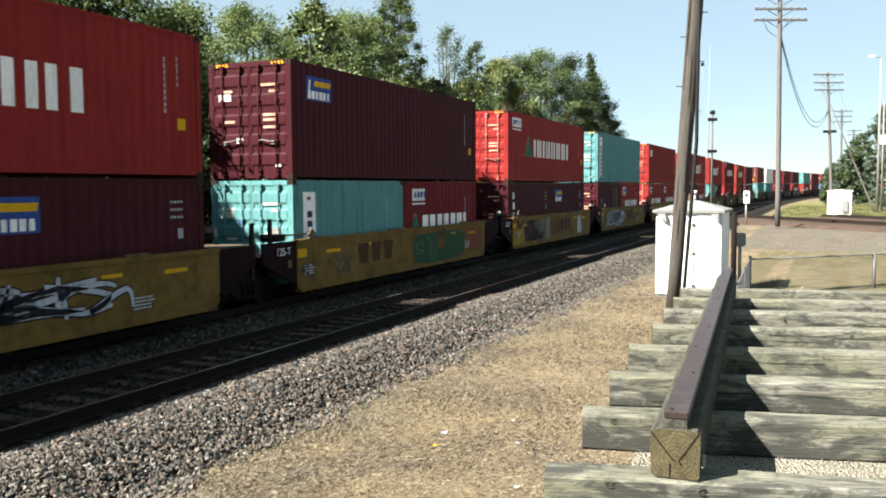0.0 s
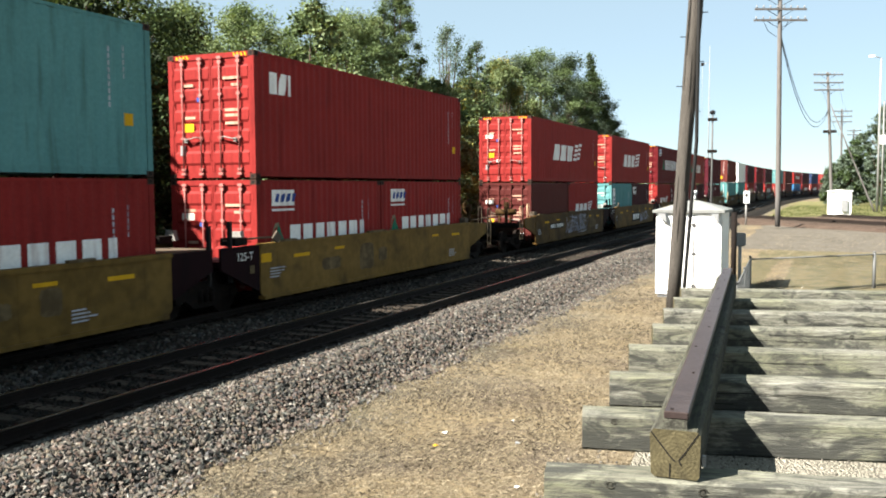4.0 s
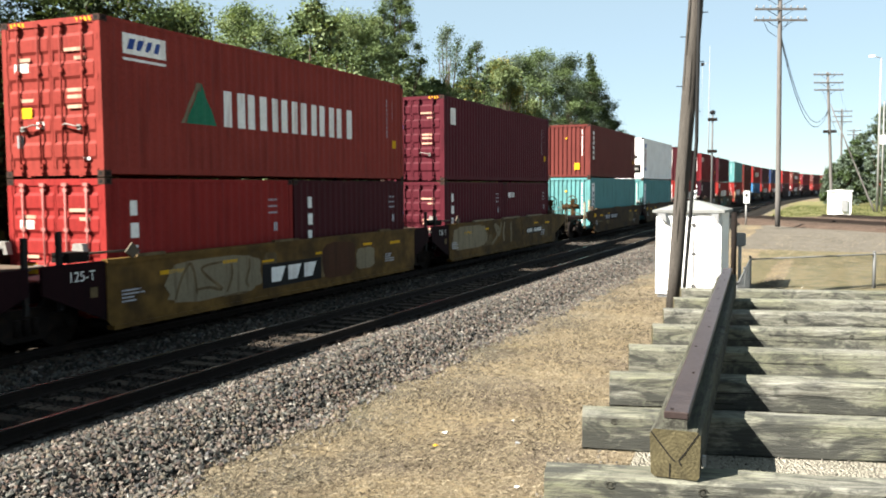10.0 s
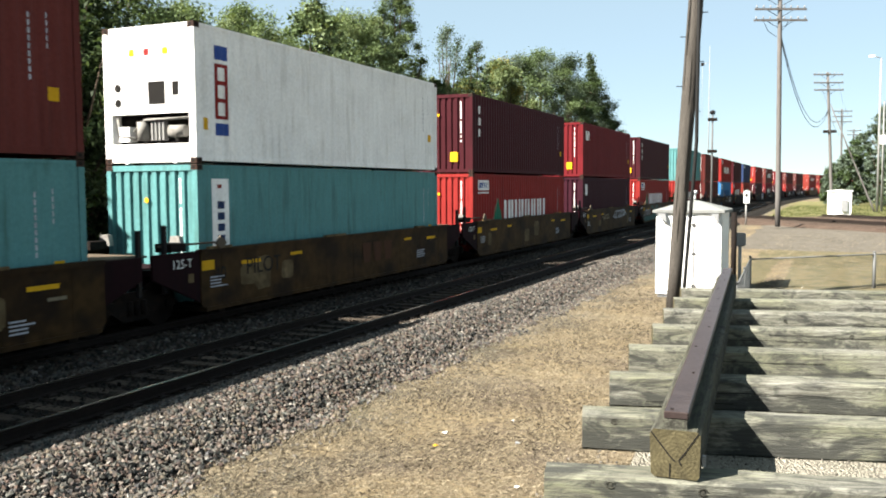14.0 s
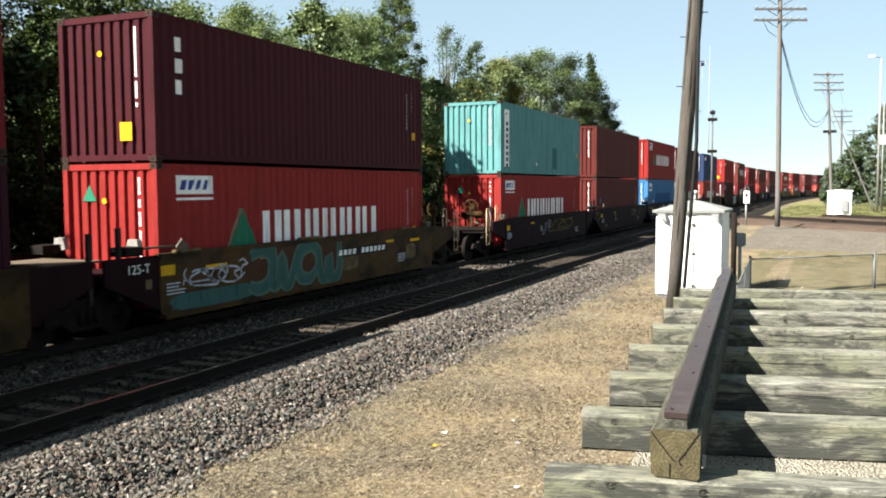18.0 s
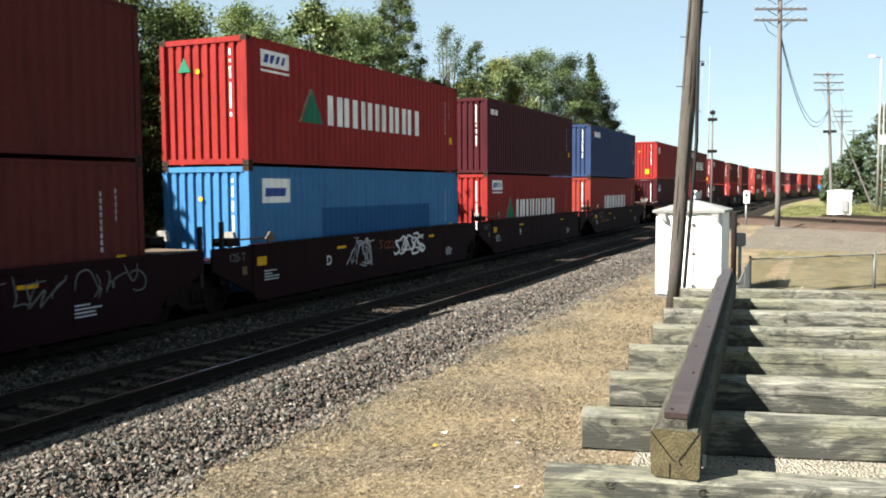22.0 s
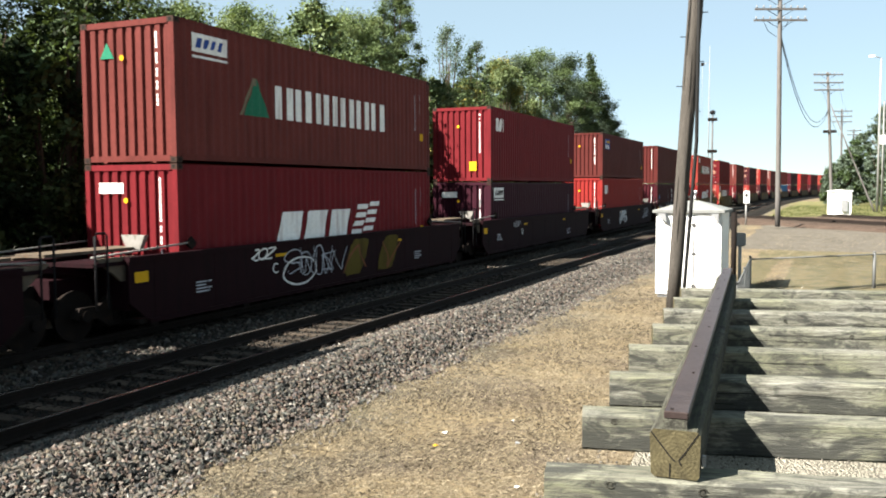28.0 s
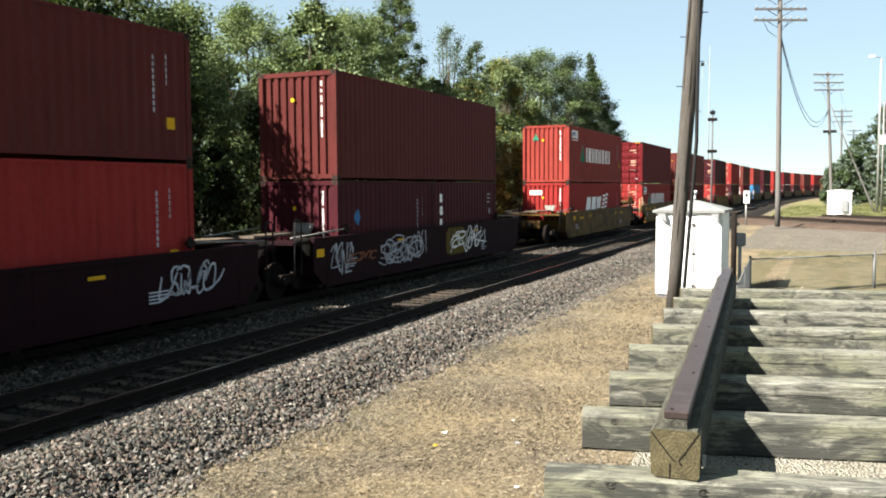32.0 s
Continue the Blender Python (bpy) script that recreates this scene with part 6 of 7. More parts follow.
def bungalow():
    root = new("relay_cabinet")
    root.matrix_basis = pose(25.19, 4.42, -0.40, 0, 0, -90)
    w, d, h = 1.775, 2.1, 2.38
    bm = start()
    box(bm, 0, w, 0, d, 0.08, h)
    part("body", bm, "shed_white", root)
    bm = start()
    box(bm, 0.05, w - 0.05, 0.05, d - 0.05, -0.1, 0.08)
    part("plinth", bm, "box_grey", root)
    bm = start()
    e = 0.09
    lo = [bm.verts.new(p) for p in ((-e, -e, h), (w + e, -e, h), (w + e, d + e, h), (-e, d + e, h))]
    md = [bm.verts.new(p) for p in ((-e, -e, h + 0.07), (w + e, -e, h + 0.07), (w + e, d + e, h + 0.07), (-e, d + e, h + 0.07))]
    hi = [bm.verts.new(p) for p in ((w * 0.42, d * 0.45, h + 0.33), (w * 0.58, d * 0.45, h + 0.33), (w * 0.58, d * 0.55, h + 0.33), (w * 0.42, d * 0.55, h + 0.33))]
    for a, b in ((lo, md), (md, hi)):
        for i in range(4):
            bm.faces.new((a[i], a[(i + 1) % 4], b[(i + 1) % 4], b[i]))
    bm.faces.new(lo[::-1])
    bm.faces.new(hi)
    part("roof", bm, "shed_roof", root, "shallow hipped pale metal roof")
    bm = start()
    tube(bm, [(w * 0.5, d * 0.5, h + 0.3), (w * 0.5, d * 0.5, h + 0.52)], 0.06, 10)
    tube(bm, [(w * 0.5, d * 0.5, h + 0.52), (w * 0.5, d * 0.5, h + 0.62)], [0.10, 0.08], 10)
    part("roof_vent", bm, "shed_white", root)
    sm = 0.59 * w
    for k, (xa, xb) in enumerate(((0.12, sm - 0.02), (sm + 0.02, w - 0.12))):
        bm = start()
        box(bm, xa, xb, -0.03, -0.002, 0.16, h - 0.1)
        dr = part("door", bm, "shed_white", root)
        bm = start()
        for z in (0.3, 1.2, 2.0):
            box(bm, sm - 0.06 if k == 0 else sm + 0.02, sm - 0.02 if k == 0 else sm + 0.06, -0.05, -0.03, z, z + 0.07)
        part("hinge", bm, "mast_grey", dr)
    bm = start()
    box(bm, sm - 0.015, sm + 0.015, -0.026, -0.002, 0.16, h - 0.1)
    part("door_seam", bm, "mast_grey", root, "dark gap between the doors")
    for x in (0.16, w - 0.18):
        bm = start()
        prism(bm, [(x - 0.1, h - 0.02), (x + 0.12, h - 0.02), (x + 0.12, h - 0.28)] if x > 1 else [(x - 0.1, h - 0.02), (x + 0.12, h - 0.02), (x + 0.16, h - 0.26), (x - 0.02, h - 0.16)], "y", -0.16, -0.01)
        part("vent_hood", bm, "box_grey", root)
    tagged(root, "white metal relay cabinet with double doors and hipped roof", "relay cabinet")


bungalow()


def utility_pole(x, y, z0, z1, r0, r1, lean, arms, material, label, steps=0):
    root = new("utility_pole")
    root.matrix_basis = pose(x, y, z0)
    lx, ly = lean
    h = z1 - z0
    bm = start()
    tube(bm, [(lx * t, ly * t, h * t) for t in np.linspace(0, 1, 9)], [r0 + (r1 - r0) * t for t in np.linspace(0, 1, 9)], 14)
    part("pole", bm, material, root)
    ad = Vector((-0.42, 0.91, 0)).normalized()
    for za, half in arms:
        t = (za - z0) / h
        c = Vector((lx * t, ly * t, za - z0))
        bm = start()
        n = Vector((ad.y, -ad.x, 0)) * 0.07
        v = []
        for e in (-half, half):
            for s, dz in ((-1, -0.07), (1, -0.07), (1, 0.07), (-1, 0.07)):
                v.append(bm.verts.new(c + ad * e + n * s * 0.8 - n * 2 + Vector((0, 0, dz))))
        for q in ((0, 1, 2, 3), (7, 6, 5, 4), (0, 4, 5, 1), (1, 5, 6, 2), (2, 6, 7, 3), (3, 7, 4, 0)):
            bm.faces.new([v[i] for i in q])
        arm = part("crossarm", bm, material, root)
        bm = start()
        for e in np.linspace(-half * 0.92, half * 0.92, 8):
            p = c + ad * e - n * 2 + Vector((0, 0, 0.07))
            tube(bm, [p, p + Vector((0, 0, 0.10)), p + Vector((0, 0, 0.2))], [0.02, 0.06, 0.04], 6)
        part("insulators", bm, "box_grey", arm)
        bm = start()
        for s in (-1, 1):
            tube(bm, [c + ad * s * half * 0.55 - n, c - Vector((0, 0, 0.6)) - n], 0.02, 4)
        part("brace", bm, "iron", arm)
    if steps:
        bm = start()
        for k in range(steps):
            za = 4.6 + k * 0.62
            t = (za - z0) / h
            s = 1 if k % 2 else -1
            c = Vector((lx * t, ly * t, za - z0))
            u = Vector((-0.40, 0.916, 0)) * s
            tube(bm, [c, c + u * (r0 + 0.16)], 0.012, 5)
        part("step_bolts", bm, "iron", root)
    return tagged(root, label, "utility pole", "poles along the line")


near_pole = utility_pole(22.31, 3.49, -0.45, 9.6, 0.165, 0.19, (1.0, -0.47), (), "pole_wood", "weathered leaning wooden utility pole beside the white cabinet", 8)
rr = random.Random(41)
for k in range(11):
    bm = start()
    a, t0 = math.radians(rr.uniform(135, 260)), rr.uniform(0.02, 0.7)
    t1, pts = t0 + rr.uniform(0.06, 0.22), []
    for j in range(7):
        t = t0 + (t1 - t0) * j / 6
        q = a + rr.uniform(-0.03, 0.03)
        pts.append((t + (0.165 + 0.025 * t) * math.cos(q), -0.47 * t + (0.165 + 0.025 * t) * math.sin(q), 10.05 * t))
    tube(bm, pts, [0.004, 0.011, 0.013, 0.014, 0.012, 0.009, 0.003], 4)
    part("drying_crack", bm, "dark_gap", near_pole)
near_pole["group"] = "poles along the line"
bm = start()
tube(bm, [(23.0, 3.03, 9.2), (22.62, 2.99, 5.9), (22.5, 2.985, 4.72), (22.4, 2.97, 3.82), (22.3, 3.03, 2.72), (22.25, 3.12, 1.32), (22.25, 3.19, 0.31), (22.25, 3.2, 0.1), (22.28, 3.3, -0.05)], 0.045, 8)
part("conduit", bm, "rubber", near_pole, "black cable conduit down the pole").matrix_parent_inverse = near_pole.matrix_basis.inverted()
utility_pole(68.37, 3.25, -0.25, 17.4, 0.19, 0.15, (1.25, 0.22), ((16.35, 1.9), (15.55, 1.9), (14.75, 1.95)), "pole_hazed", "tall wooden utility pole with three crossarms")
utility_pole(112.7, -0.56, -0.2, 16.0, 0.2, 0.14, (0.95, 0.8), ((15.7, 1.75), (14.75, 1.75), (13.9, 1.75)), "pole_hazed", "wooden utility pole with three crossarms and a transformer bracket")
utility_pole(166.0, -2.2, -0.2, 15.8, 0.2, 0.14, (0.2, 0.2), ((15.4, 1.7), (14.5, 1.7), (13.6, 1.7)), "pole_hazed", "distant wooden utility pole with crossarms beside trees")
utility_pole(215.0, -5.3, -0.2, 15.2, 0.2, 0.14, (0.2, 0.2), ((14.8, 1.6), (13.9, 1.6)), "pole_hazed", "distant wooden utility pole against the trees")
bm = start()
for o in (-0.5, 0.35):
    box(bm, -0.3, 0.3, o - 0.3, o + 0.3, 0, 0.3)
tr = part("pole_bracket", bm, "iron", None, at=pose(113.2, -0.05, 8.9))
tagged(tr, "dark bracket box fixed on a utility pole", "bracket")


def wire(a, b, sag, r=0.02, name="overhead_wire"):
    bm = start()
    a, b = Vector(a), Vector(b)
    tube(bm, [a.lerp(b, t) - Vector((0, 0, sag * 4 * t * (1 - t))) for t in np.linspace(0, 1, 17)], r, 4, cap=False)
    return tagged(part(name, bm, "iron"), "thin sagging overhead wire between utility poles", "wire", "overhead wires")


ad = Vector((-0.42, 0.91, 0))
A, B, C = Vector((69.5, 3.44, 14.1)), Vector((113.4, 0.1, 11.6)), Vector((166.1, -2.1, 11.3))
wire(A, B, 3.6, 0.03)
wire(A + Vector((0, 0, -0.25)), B + Vector((0, 0, -0.2)), 3.9, 0.03)
wire(B, C, 0.8, 0.02)
for k in (-1.2, 1.0):
    wire(Vector((113.6, 0.2, 14.9)) + ad * k, Vector((166.1, -2.1, 14.7)) + ad * k, 0.8, 0.012)
bm = start()
c = Vector((69.45, 3.4, 14.75))
tube(bm, [c + ad * 1.25, c + ad * 0.9 - Vector((0, 0, 0.75)), c + ad * 0.3 - Vector((0, 0, 1.15)), c - Vector((0, 0, 0.9))], 0.02, 4)
tube(bm, [c - ad * 0.6, c - ad * 0.35 - Vector((0, 0, 0.5)), c - Vector((0, 0, 0.75))], 0.02, 4)
tagged(part("jumper_cable", bm, "iron"), "loose jumper cable hanging under a crossarm", "cable")


def chain_fence():
    corner, right, left = Vector((24.23, 1.8, 0)), Vector((27.1, -1.25, 0)), Vector((17.6, 1.55, 0))
    far = corner + (right - corner) * 2.4
    top, bot = 0.80, -0.42
    root = tagged(new("chain_link_fence"), "low galvanised chain-link fence round the dock end", "fence")
    for p in (corner, right, far, left, corner.lerp(left, 0.5)):
        bm = start()
        tube(bm, [(p.x, p.y, bot), (p.x, p.y, top + 0.05)], 0.03 if p is not right else 0.045, 8)
        post = part("post", bm, "fence_grey", root)
        bm = start()
        tube(bm, [(p.x, p.y, top + 0.05), (p.x, p.y, top + 0.09)], [0.045, 0.02], 8)
        part("post_cap", bm, "fence_grey", post)
    for a, b in ((corner, far), (corner, left)):
        bm = start()
        tube(bm, [(a.x, a.y, top), (b.x, b.y, top)], 0.022, 6)
        part("top_rail", bm, "fence_grey", root)
        bm = start()
        d = b - a
        n = int(d.length / 0.09)
        hgt = top - bot
        for i in range(-int(hgt / 0.09), n):
            for sg in (1, -1):
                s0, z0, s1, z1 = i * 0.09, bot, i * 0.09 + hgt, top
                if s0 < 0:
                    z0, s0 = bot - s0, 0
                if s1 > d.length:
                    z1, s1 = top - (s1 - d.length), d.length
                if z1 <= z0:
                    continue
                if sg < 0:
                    s0, s1 = d.length - s0, d.length - s1
                p0, p1 = a + d.normalized() * s0, a + d.normalized() * s1
                tube(bm, [(p0.x, p0.y, z0), (p1.x, p1.y, z1)], 0.0028, 3, cap=False)
        part("mesh_wire", bm, "fence_grey", root, "woven diamond wire mesh")


chain_fence()


def post_with_box(x, y, name, label):
    root = new(name)
    root.matrix_basis = pose(x, y, -0.42)
    bm = start()
    tube(bm, [(0, 0, 0), (0, 0, 1.45)], 0.05, 8)
    part("post", bm, "galv", root)
    bm = start()
    box(bm, -0.10, 0.10, -0.16, 0.16, 1.36, 1.76)
    bmesh.ops.bevel(bm, geom=bm.edges[:], offset=0.03, segments=2, affect="EDGES")
    part("housing", bm, "box_grey", root)
    return tagged(root, label, "meter box")


post_with_box(27.31, 2.33, "meter_box", "grey rounded meter box on a steel post")
bm = start()
tube(bm, [(25.3, 2.32, -0.45), (25.3, 2.32, 2.0)], 0.075, 8)
tagged(part("marker_post", bm, "iron"), "dark iron post beside the white cabinet", "post")


def signal(x, y, top):
    root = new("signal_mast")
    root.matrix_basis = pose(x, y, -0.42)
    h = top + 0.42
    bm = start()
    tube(bm, [(0, 0, 0), (0, 0, h * 0.6), (0, 0, h)], [0.085, 0.07, 0.055], 10)
    part("mast", bm, "mast_grey", root)
    bm = start()
    tube(bm, [(0, 0, h), (0, 0, h + 0.18), (0, 0, h + 0.3)], [0.16, 0.2, 0.03], 8)
    part("finial", bm, "mark_black", root)
    bm = start()
    for z in (h - 0.35, h - 2.5):
        box(bm, -0.15, 0.15, -0.3, 0.3, z - 0.1, z + 0.1)
    part("clamp", bm, "iron", root)
    bm = start()
    box(bm, -0.25, 0.25, -0.3, 0.3, 0, 0.9)
    part("base_case", bm, "mast_grey", root)
    return tagged(root, "slim grey signal mast with a dark cap beside the track", "signal mast")


signal(62.5, 7.25, 7.6)
bm = start()
tube(bm, [(150.0, 18.0, -0.8), (150.0, 18.0, 14.0), (150.0, 18.0, 25.5)], [0.09, 0.07, 0.03], 6)
mast = tagged(part("radio_mast", bm, "galv"), "very thin pale radio mast above the train", "radio mast")
bm = start()
box(bm, -0.1, 0.1, -0.25, 0.25, -0.25, 0.25)
part("antenna", bm, "iron", mast, at=pose(150.0, 19.1, 22.6))
bm = start()
tube(bm, [(150.0, 18.0, 22.9), (150.0, 19.1, 22.6)], 0.04, 5)
tube(bm, [(150.0, 19.1, 22.6), (150.0, 19.1, 13.5)], 0.02, 5)
part("antenna_arm", bm, "galv", mast)


def track_sign(x, y):
    root = new("track_sign")
    root.matrix_basis = pose(x, y, -0.4, 0, 0, 23)
    bm = start()
    tube(bm, [(0, 0, 0), (0, 0, 2.0)], 0.06, 8)
    part("post", bm, "galv", root)
    bm = start()
    box(bm, -0.08, -0.05, -0.24, 0.24, 1.75, 2.75)
    part("plate", bm, "shed_white", root)
    bm = start()
    box(bm, -0.085, -0.08, -0.1, 0.1, 2.25, 2.5)
    part("sign_mark", bm, "mark_black", root)
    return tagged(root, "small white plate sign on a post beside the crossing", "sign")


track_sign(73.97, 5.9)


def far_shed():
    root = new("equipment_shed")
    root.matrix_basis = pose(100.4, -0.22, -0.38, 0, 0, -85)
    w, d, h = 2.15, 1.8, 2.45
    bm = start()
    box(bm, 0, w, 0, d, 0, h)
    part("body", bm, "shed_white", root)
    bm = start()
    prism(bm, [(-0.1, h), (w + 0.1, h), (w + 0.1, h + 0.1), (w / 2, h + 0.22), (-0.1, h + 0.1)], "y", -0.1, d + 0.1)
    part("roof", bm, "shed_white", root)
    bm = start()
    box(bm, w * 0.55, w * 0.82, -0.2, 0.0, 0.4, 1.6)
    part("meter_cabinet", bm, "box_grey", root)
    bm = start()
    box(bm, w * 0.3, w * 0.5, -0.03, 0.0, 0.1, 2.0)
    part("door", bm, "shed_white", root)
    return tagged(root, "small white metal equipment shed beside the crossing track", "shed")


far_shed()


def lamp_post(x, y, h, arm):
    root = new("lamp_post")
    root.matrix_basis = pose(x, y, -0.3)
    bm = start()
    tube(bm, [(0, 0, 0), (0, 0, h)], [0.13, 0.09], 8)
    part("pole", bm, "galv", root)
    if arm:
        bm = start()
        tube(bm, [(0, 0, h), (-0.2, 0.5, h + 0.15), (-0.4, 1.0, h + 0.15)], 0.05, 6)
        part("arm", bm, "galv", root)
        bm = start()
        box(bm, -0.6, -0.3, 0.7, 1.3, h + 0.1, h + 0.3)
        part("lamp_head", bm, "shed_white", root)
    return tagged(root, "tall pale steel lamp post beside the trees" if arm else "pale steel post beside the trees", "lamp post", "lamp posts")


bm = start()
tube(bm, [(112.0, -0.15, 12.1), (112.0, -2.4, 6.3), (112.0, -4.7, 0.5), (112.0, -5.1, -0.5)], [0.05, 0.09, 0.11, 0.11], 7)
tagged(part("pole_strut", bm, "pole_hazed"), "leaning wooden strut propping a utility pole", "pole strut")
lamp_post(112.2, -5.3, 17.4, True)
lamp_post(113.0, -5.8, 12.6, False)
bm = start()
box(bm, -0.05, 0.05, -0.6, 0.6, -0.5, 0.5)
tagged(part("sign_board", bm, "shed_white", None, at=pose(112.0, -5.95, 7.9, 0, 0, 20)), "small white square board on a post", "sign")


# ---- trees and undergrowth ----
def quads(name, centers, size, rng, mats, midx, flat=0.3):
    """Many small leaf quads at centers, turned at random, in one mesh."""
    n = len(centers)
    nrm = rng.normal(size=(n, 3))
    nrm[:, 2] = np.abs(nrm[:, 2]) + flat
    nrm /= np.linalg.norm(nrm, axis=1)[:, None]
    t = np.cross(nrm, rng.normal(size=(n, 3)))
    t /= np.linalg.norm(t, axis=1)[:, None] + 1e-9
    b = np.cross(nrm, t)
    s = size * rng.uniform(0.6, 1.3, (n, 1))
    bend = nrm * s * 0.25
    c = np.asarray(centers)
    v = np.stack([c - t * s, c + b * s * 0.55 + bend, c + t * s, c - b * s * 0.55 + bend], 1).reshape(-1, 3)
    me = bpy.data.meshes.new(name)
    me.vertices.add(4 * n)
    me.vertices.foreach_set("co", v.astype(np.float32).ravel())
    me.loops.add(4 * n)
    me.loops.foreach_set("vertex_index", np.arange(4 * n, dtype=np.int32))
    me.polygons.add(n)
    me.polygons.foreach_set("loop_start", np.arange(0, 4 * n, 4, dtype=np.int32))
    me.polygons.foreach_set("material_index", np.asarray(midx, dtype=np.int32))
    me.update(calc_edges=True)
    for q in mats:
        me.materials.append(MATS[q])
    return me


def tree(x, y, h, r, seed, leaves=7000, size=0.15, mats=("leaf_a", "leaf_b", "leaf_c"), low=0.15, label="", clumps=115):
    rng = np.random.default_rng(seed)
    z0 = ground_z(x, y)
    root = new("tree")
    root.matrix_basis = pose(x, y, z0)
    bm = start()
    top = np.array([rng.normal(0, 0.3), rng.normal(0, 0.3), h * 0.82])
    trunk = [tuple(top * t + np.array([math.sin(t * 5 + seed) * 0.15, math.cos(t * 4 + seed) * 0.15 - math.cos(seed) * 0.15, 0])) for t in np.linspace(0, 1, 7)]
    trunk[0] = (trunk[0][0], trunk[0][1], -0.15)
    tube(bm, trunk, [0.03 * h * (1 - 0.85 * t) * 0.5 for t in np.linspace(0, 1, 7)], 8)
    part("trunk", bm, "bark", root)
    cs, rad = [], []
    for k in range(clumps):
        t = low + (1 - low) * (k + rng.uniform(0, 1)) / clumps
        prof = math.sin(math.pi * min(1, 0.12 + 0.88 * t)) ** 0.6 if t > 0.35 else 0.95
        a = rng.uniform(0, 2 * math.pi)
        d = r * prof * math.sqrt(rng.uniform(0.25, 1.05))
        cs.append((d * math.cos(a), d * math.sin(a), h * t * 0.97))
        rad.append(rng.uniform(0.09, 0.25) * r)
    cs, rad = np.array(cs), np.array(rad)
    bm = start()
    for k in range(0, clumps, 6):
        c = cs[k]
        s = max(0.1, (c[2] / h - 0.2) * 0.85)
        j = np.array(trunk[min(6, int(s * 6))])
        m = (j + c) / 2 + np.array([0, 0, 0.08 * h * rng.uniform(-0.3, 1)])
        tube(bm, [tuple(j), tuple(m), tuple(c)], [0.006 * h, 0.004 * h, 0.0015 * h], 5)
    part("limb", bm, "bark", root)
    pick = rng.integers(0, clumps, leaves)
    g = rng.normal(size=(leaves, 3))
    g /= np.linalg.norm(g, axis=1)[:, None]
    g *= (rng.uniform(0, 1, (leaves, 1)) ** 0.45)
    pts = cs[pick] + g * rad[pick][:, None] * np.array([1.15, 1.15, 0.8]) + rng.normal(size=(leaves, 3)) * rng.choice([0.04, 0.08, 0.20], (leaves, 1))
    pts[:, 2] = np.maximum(pts[:, 2], 0.15)
    tone = rng.integers(0, len(mats), clumps)
    hang("crown", quads("crown", pts, size, rng, mats, tone[pick]), root)
    return tagged(root, label or "leafy green broadleaf tree behind the railway line", "tree", "trees along the line")


# the wood behind the train, near to far: x, y, height, crown radius
WOOD = [(-6.0, 20.5, 10.2, 3.4), (-1.5, 21.0, 10.4, 3.4), (3.0, 20.5, 9.8, 3.2), (7.5, 21.5, 10.8, 3.4), (12.0, 20.4, 10.6, 3.4), (16.5, 20.6, 10.8, 3.4), (20.5, 19.3, 10.2, 3.0), (24.5, 20.2, 9.9, 3.1), (28.5, 20.8, 10.7, 3.1), (33.0, 20.6, 11.4, 3.2), (37.0, 21.0, 12.0, 3.0), (40.0, 21.3, 12.4, 2.0), (43.4, 21.7, 14.9, 1.8), (48.6, 20.8, 13.4, 2.0), (53.4, 20.9, 13.2, 1.5), (57.5, 20.8, 12.4, 3.2), (63.0, 21.4, 13.4, 4.0), (70.0, 21.6, 14.9, 4.2), (77.5, 21.2, 15.4, 3.9), (83.5, 21.0, 14.0, 3.8), (88.0, 20.6, 10.4, 3.0)]
for k, (x, y, h, r) in enumerate(WOOD):
    # leaf tones by tree: shade-dark for k<7 and k>17, lighter for the sunlit row
    ms = ("leaf_c", "leaf_shade", "leaf_a") if k < 7 else ("leaf_hazed", "leaf_c", "leaf_shade") if k > 17 else ("leaf_hazed", "leaf_a", "leaf_c") if k > 15 else ("leaf_c", "leaf_hazed", "leaf_c") if k in (13, 14) else ("leaf_a", "leaf_b", "leaf_a") if k in (7, 8, 9, 10, 11) else ("leaf_b", "leaf_y", "leaf_a") if k == 15 else ("leaf_a", "leaf_c", "leaf_b") if k % 2 else ("leaf_c", "leaf_a", "leaf_a")
    near = x < 50
    # x below 14 is out of view: coarse dense crowns, added to shade the line
    tree(x, y, h, r, 10 + k, 9000 if k in (13, 14) else 9000 if x < 14 else 48000, 0.30 if x < 14 else 0.058 if near else 0.075, ms, 0.12 if k not in (13,) else 0.3, ["dense green broadleaf tree beside the tracks", "tall leafy tree with sunlit crown behind the train", "yellowing broadleaf tree behind the train"][2 if k == 15 else k % 2])
# back row, mostly hidden: coarse leaves keep it dense to block sun from behind
for k, (x, y, h, r) in enumerate([(9, 26.5, 11, 3.6), (17, 27, 11.5, 3.6), (25, 26.5, 10.2, 3.5), (33, 27.5, 10.8, 3.6), (43, 28, 11, 3.4), (58, 28, 11.5, 4), (72, 29, 13, 4.5), (86, 28, 11, 4.2), (0, 27, 10, 3.5)]):
    tree(x, y, h, r, 60 + k, 10000, 0.28, ("leaf_c", "leaf_a"), 0.12, "dark green tree deep in the wood behind the line")
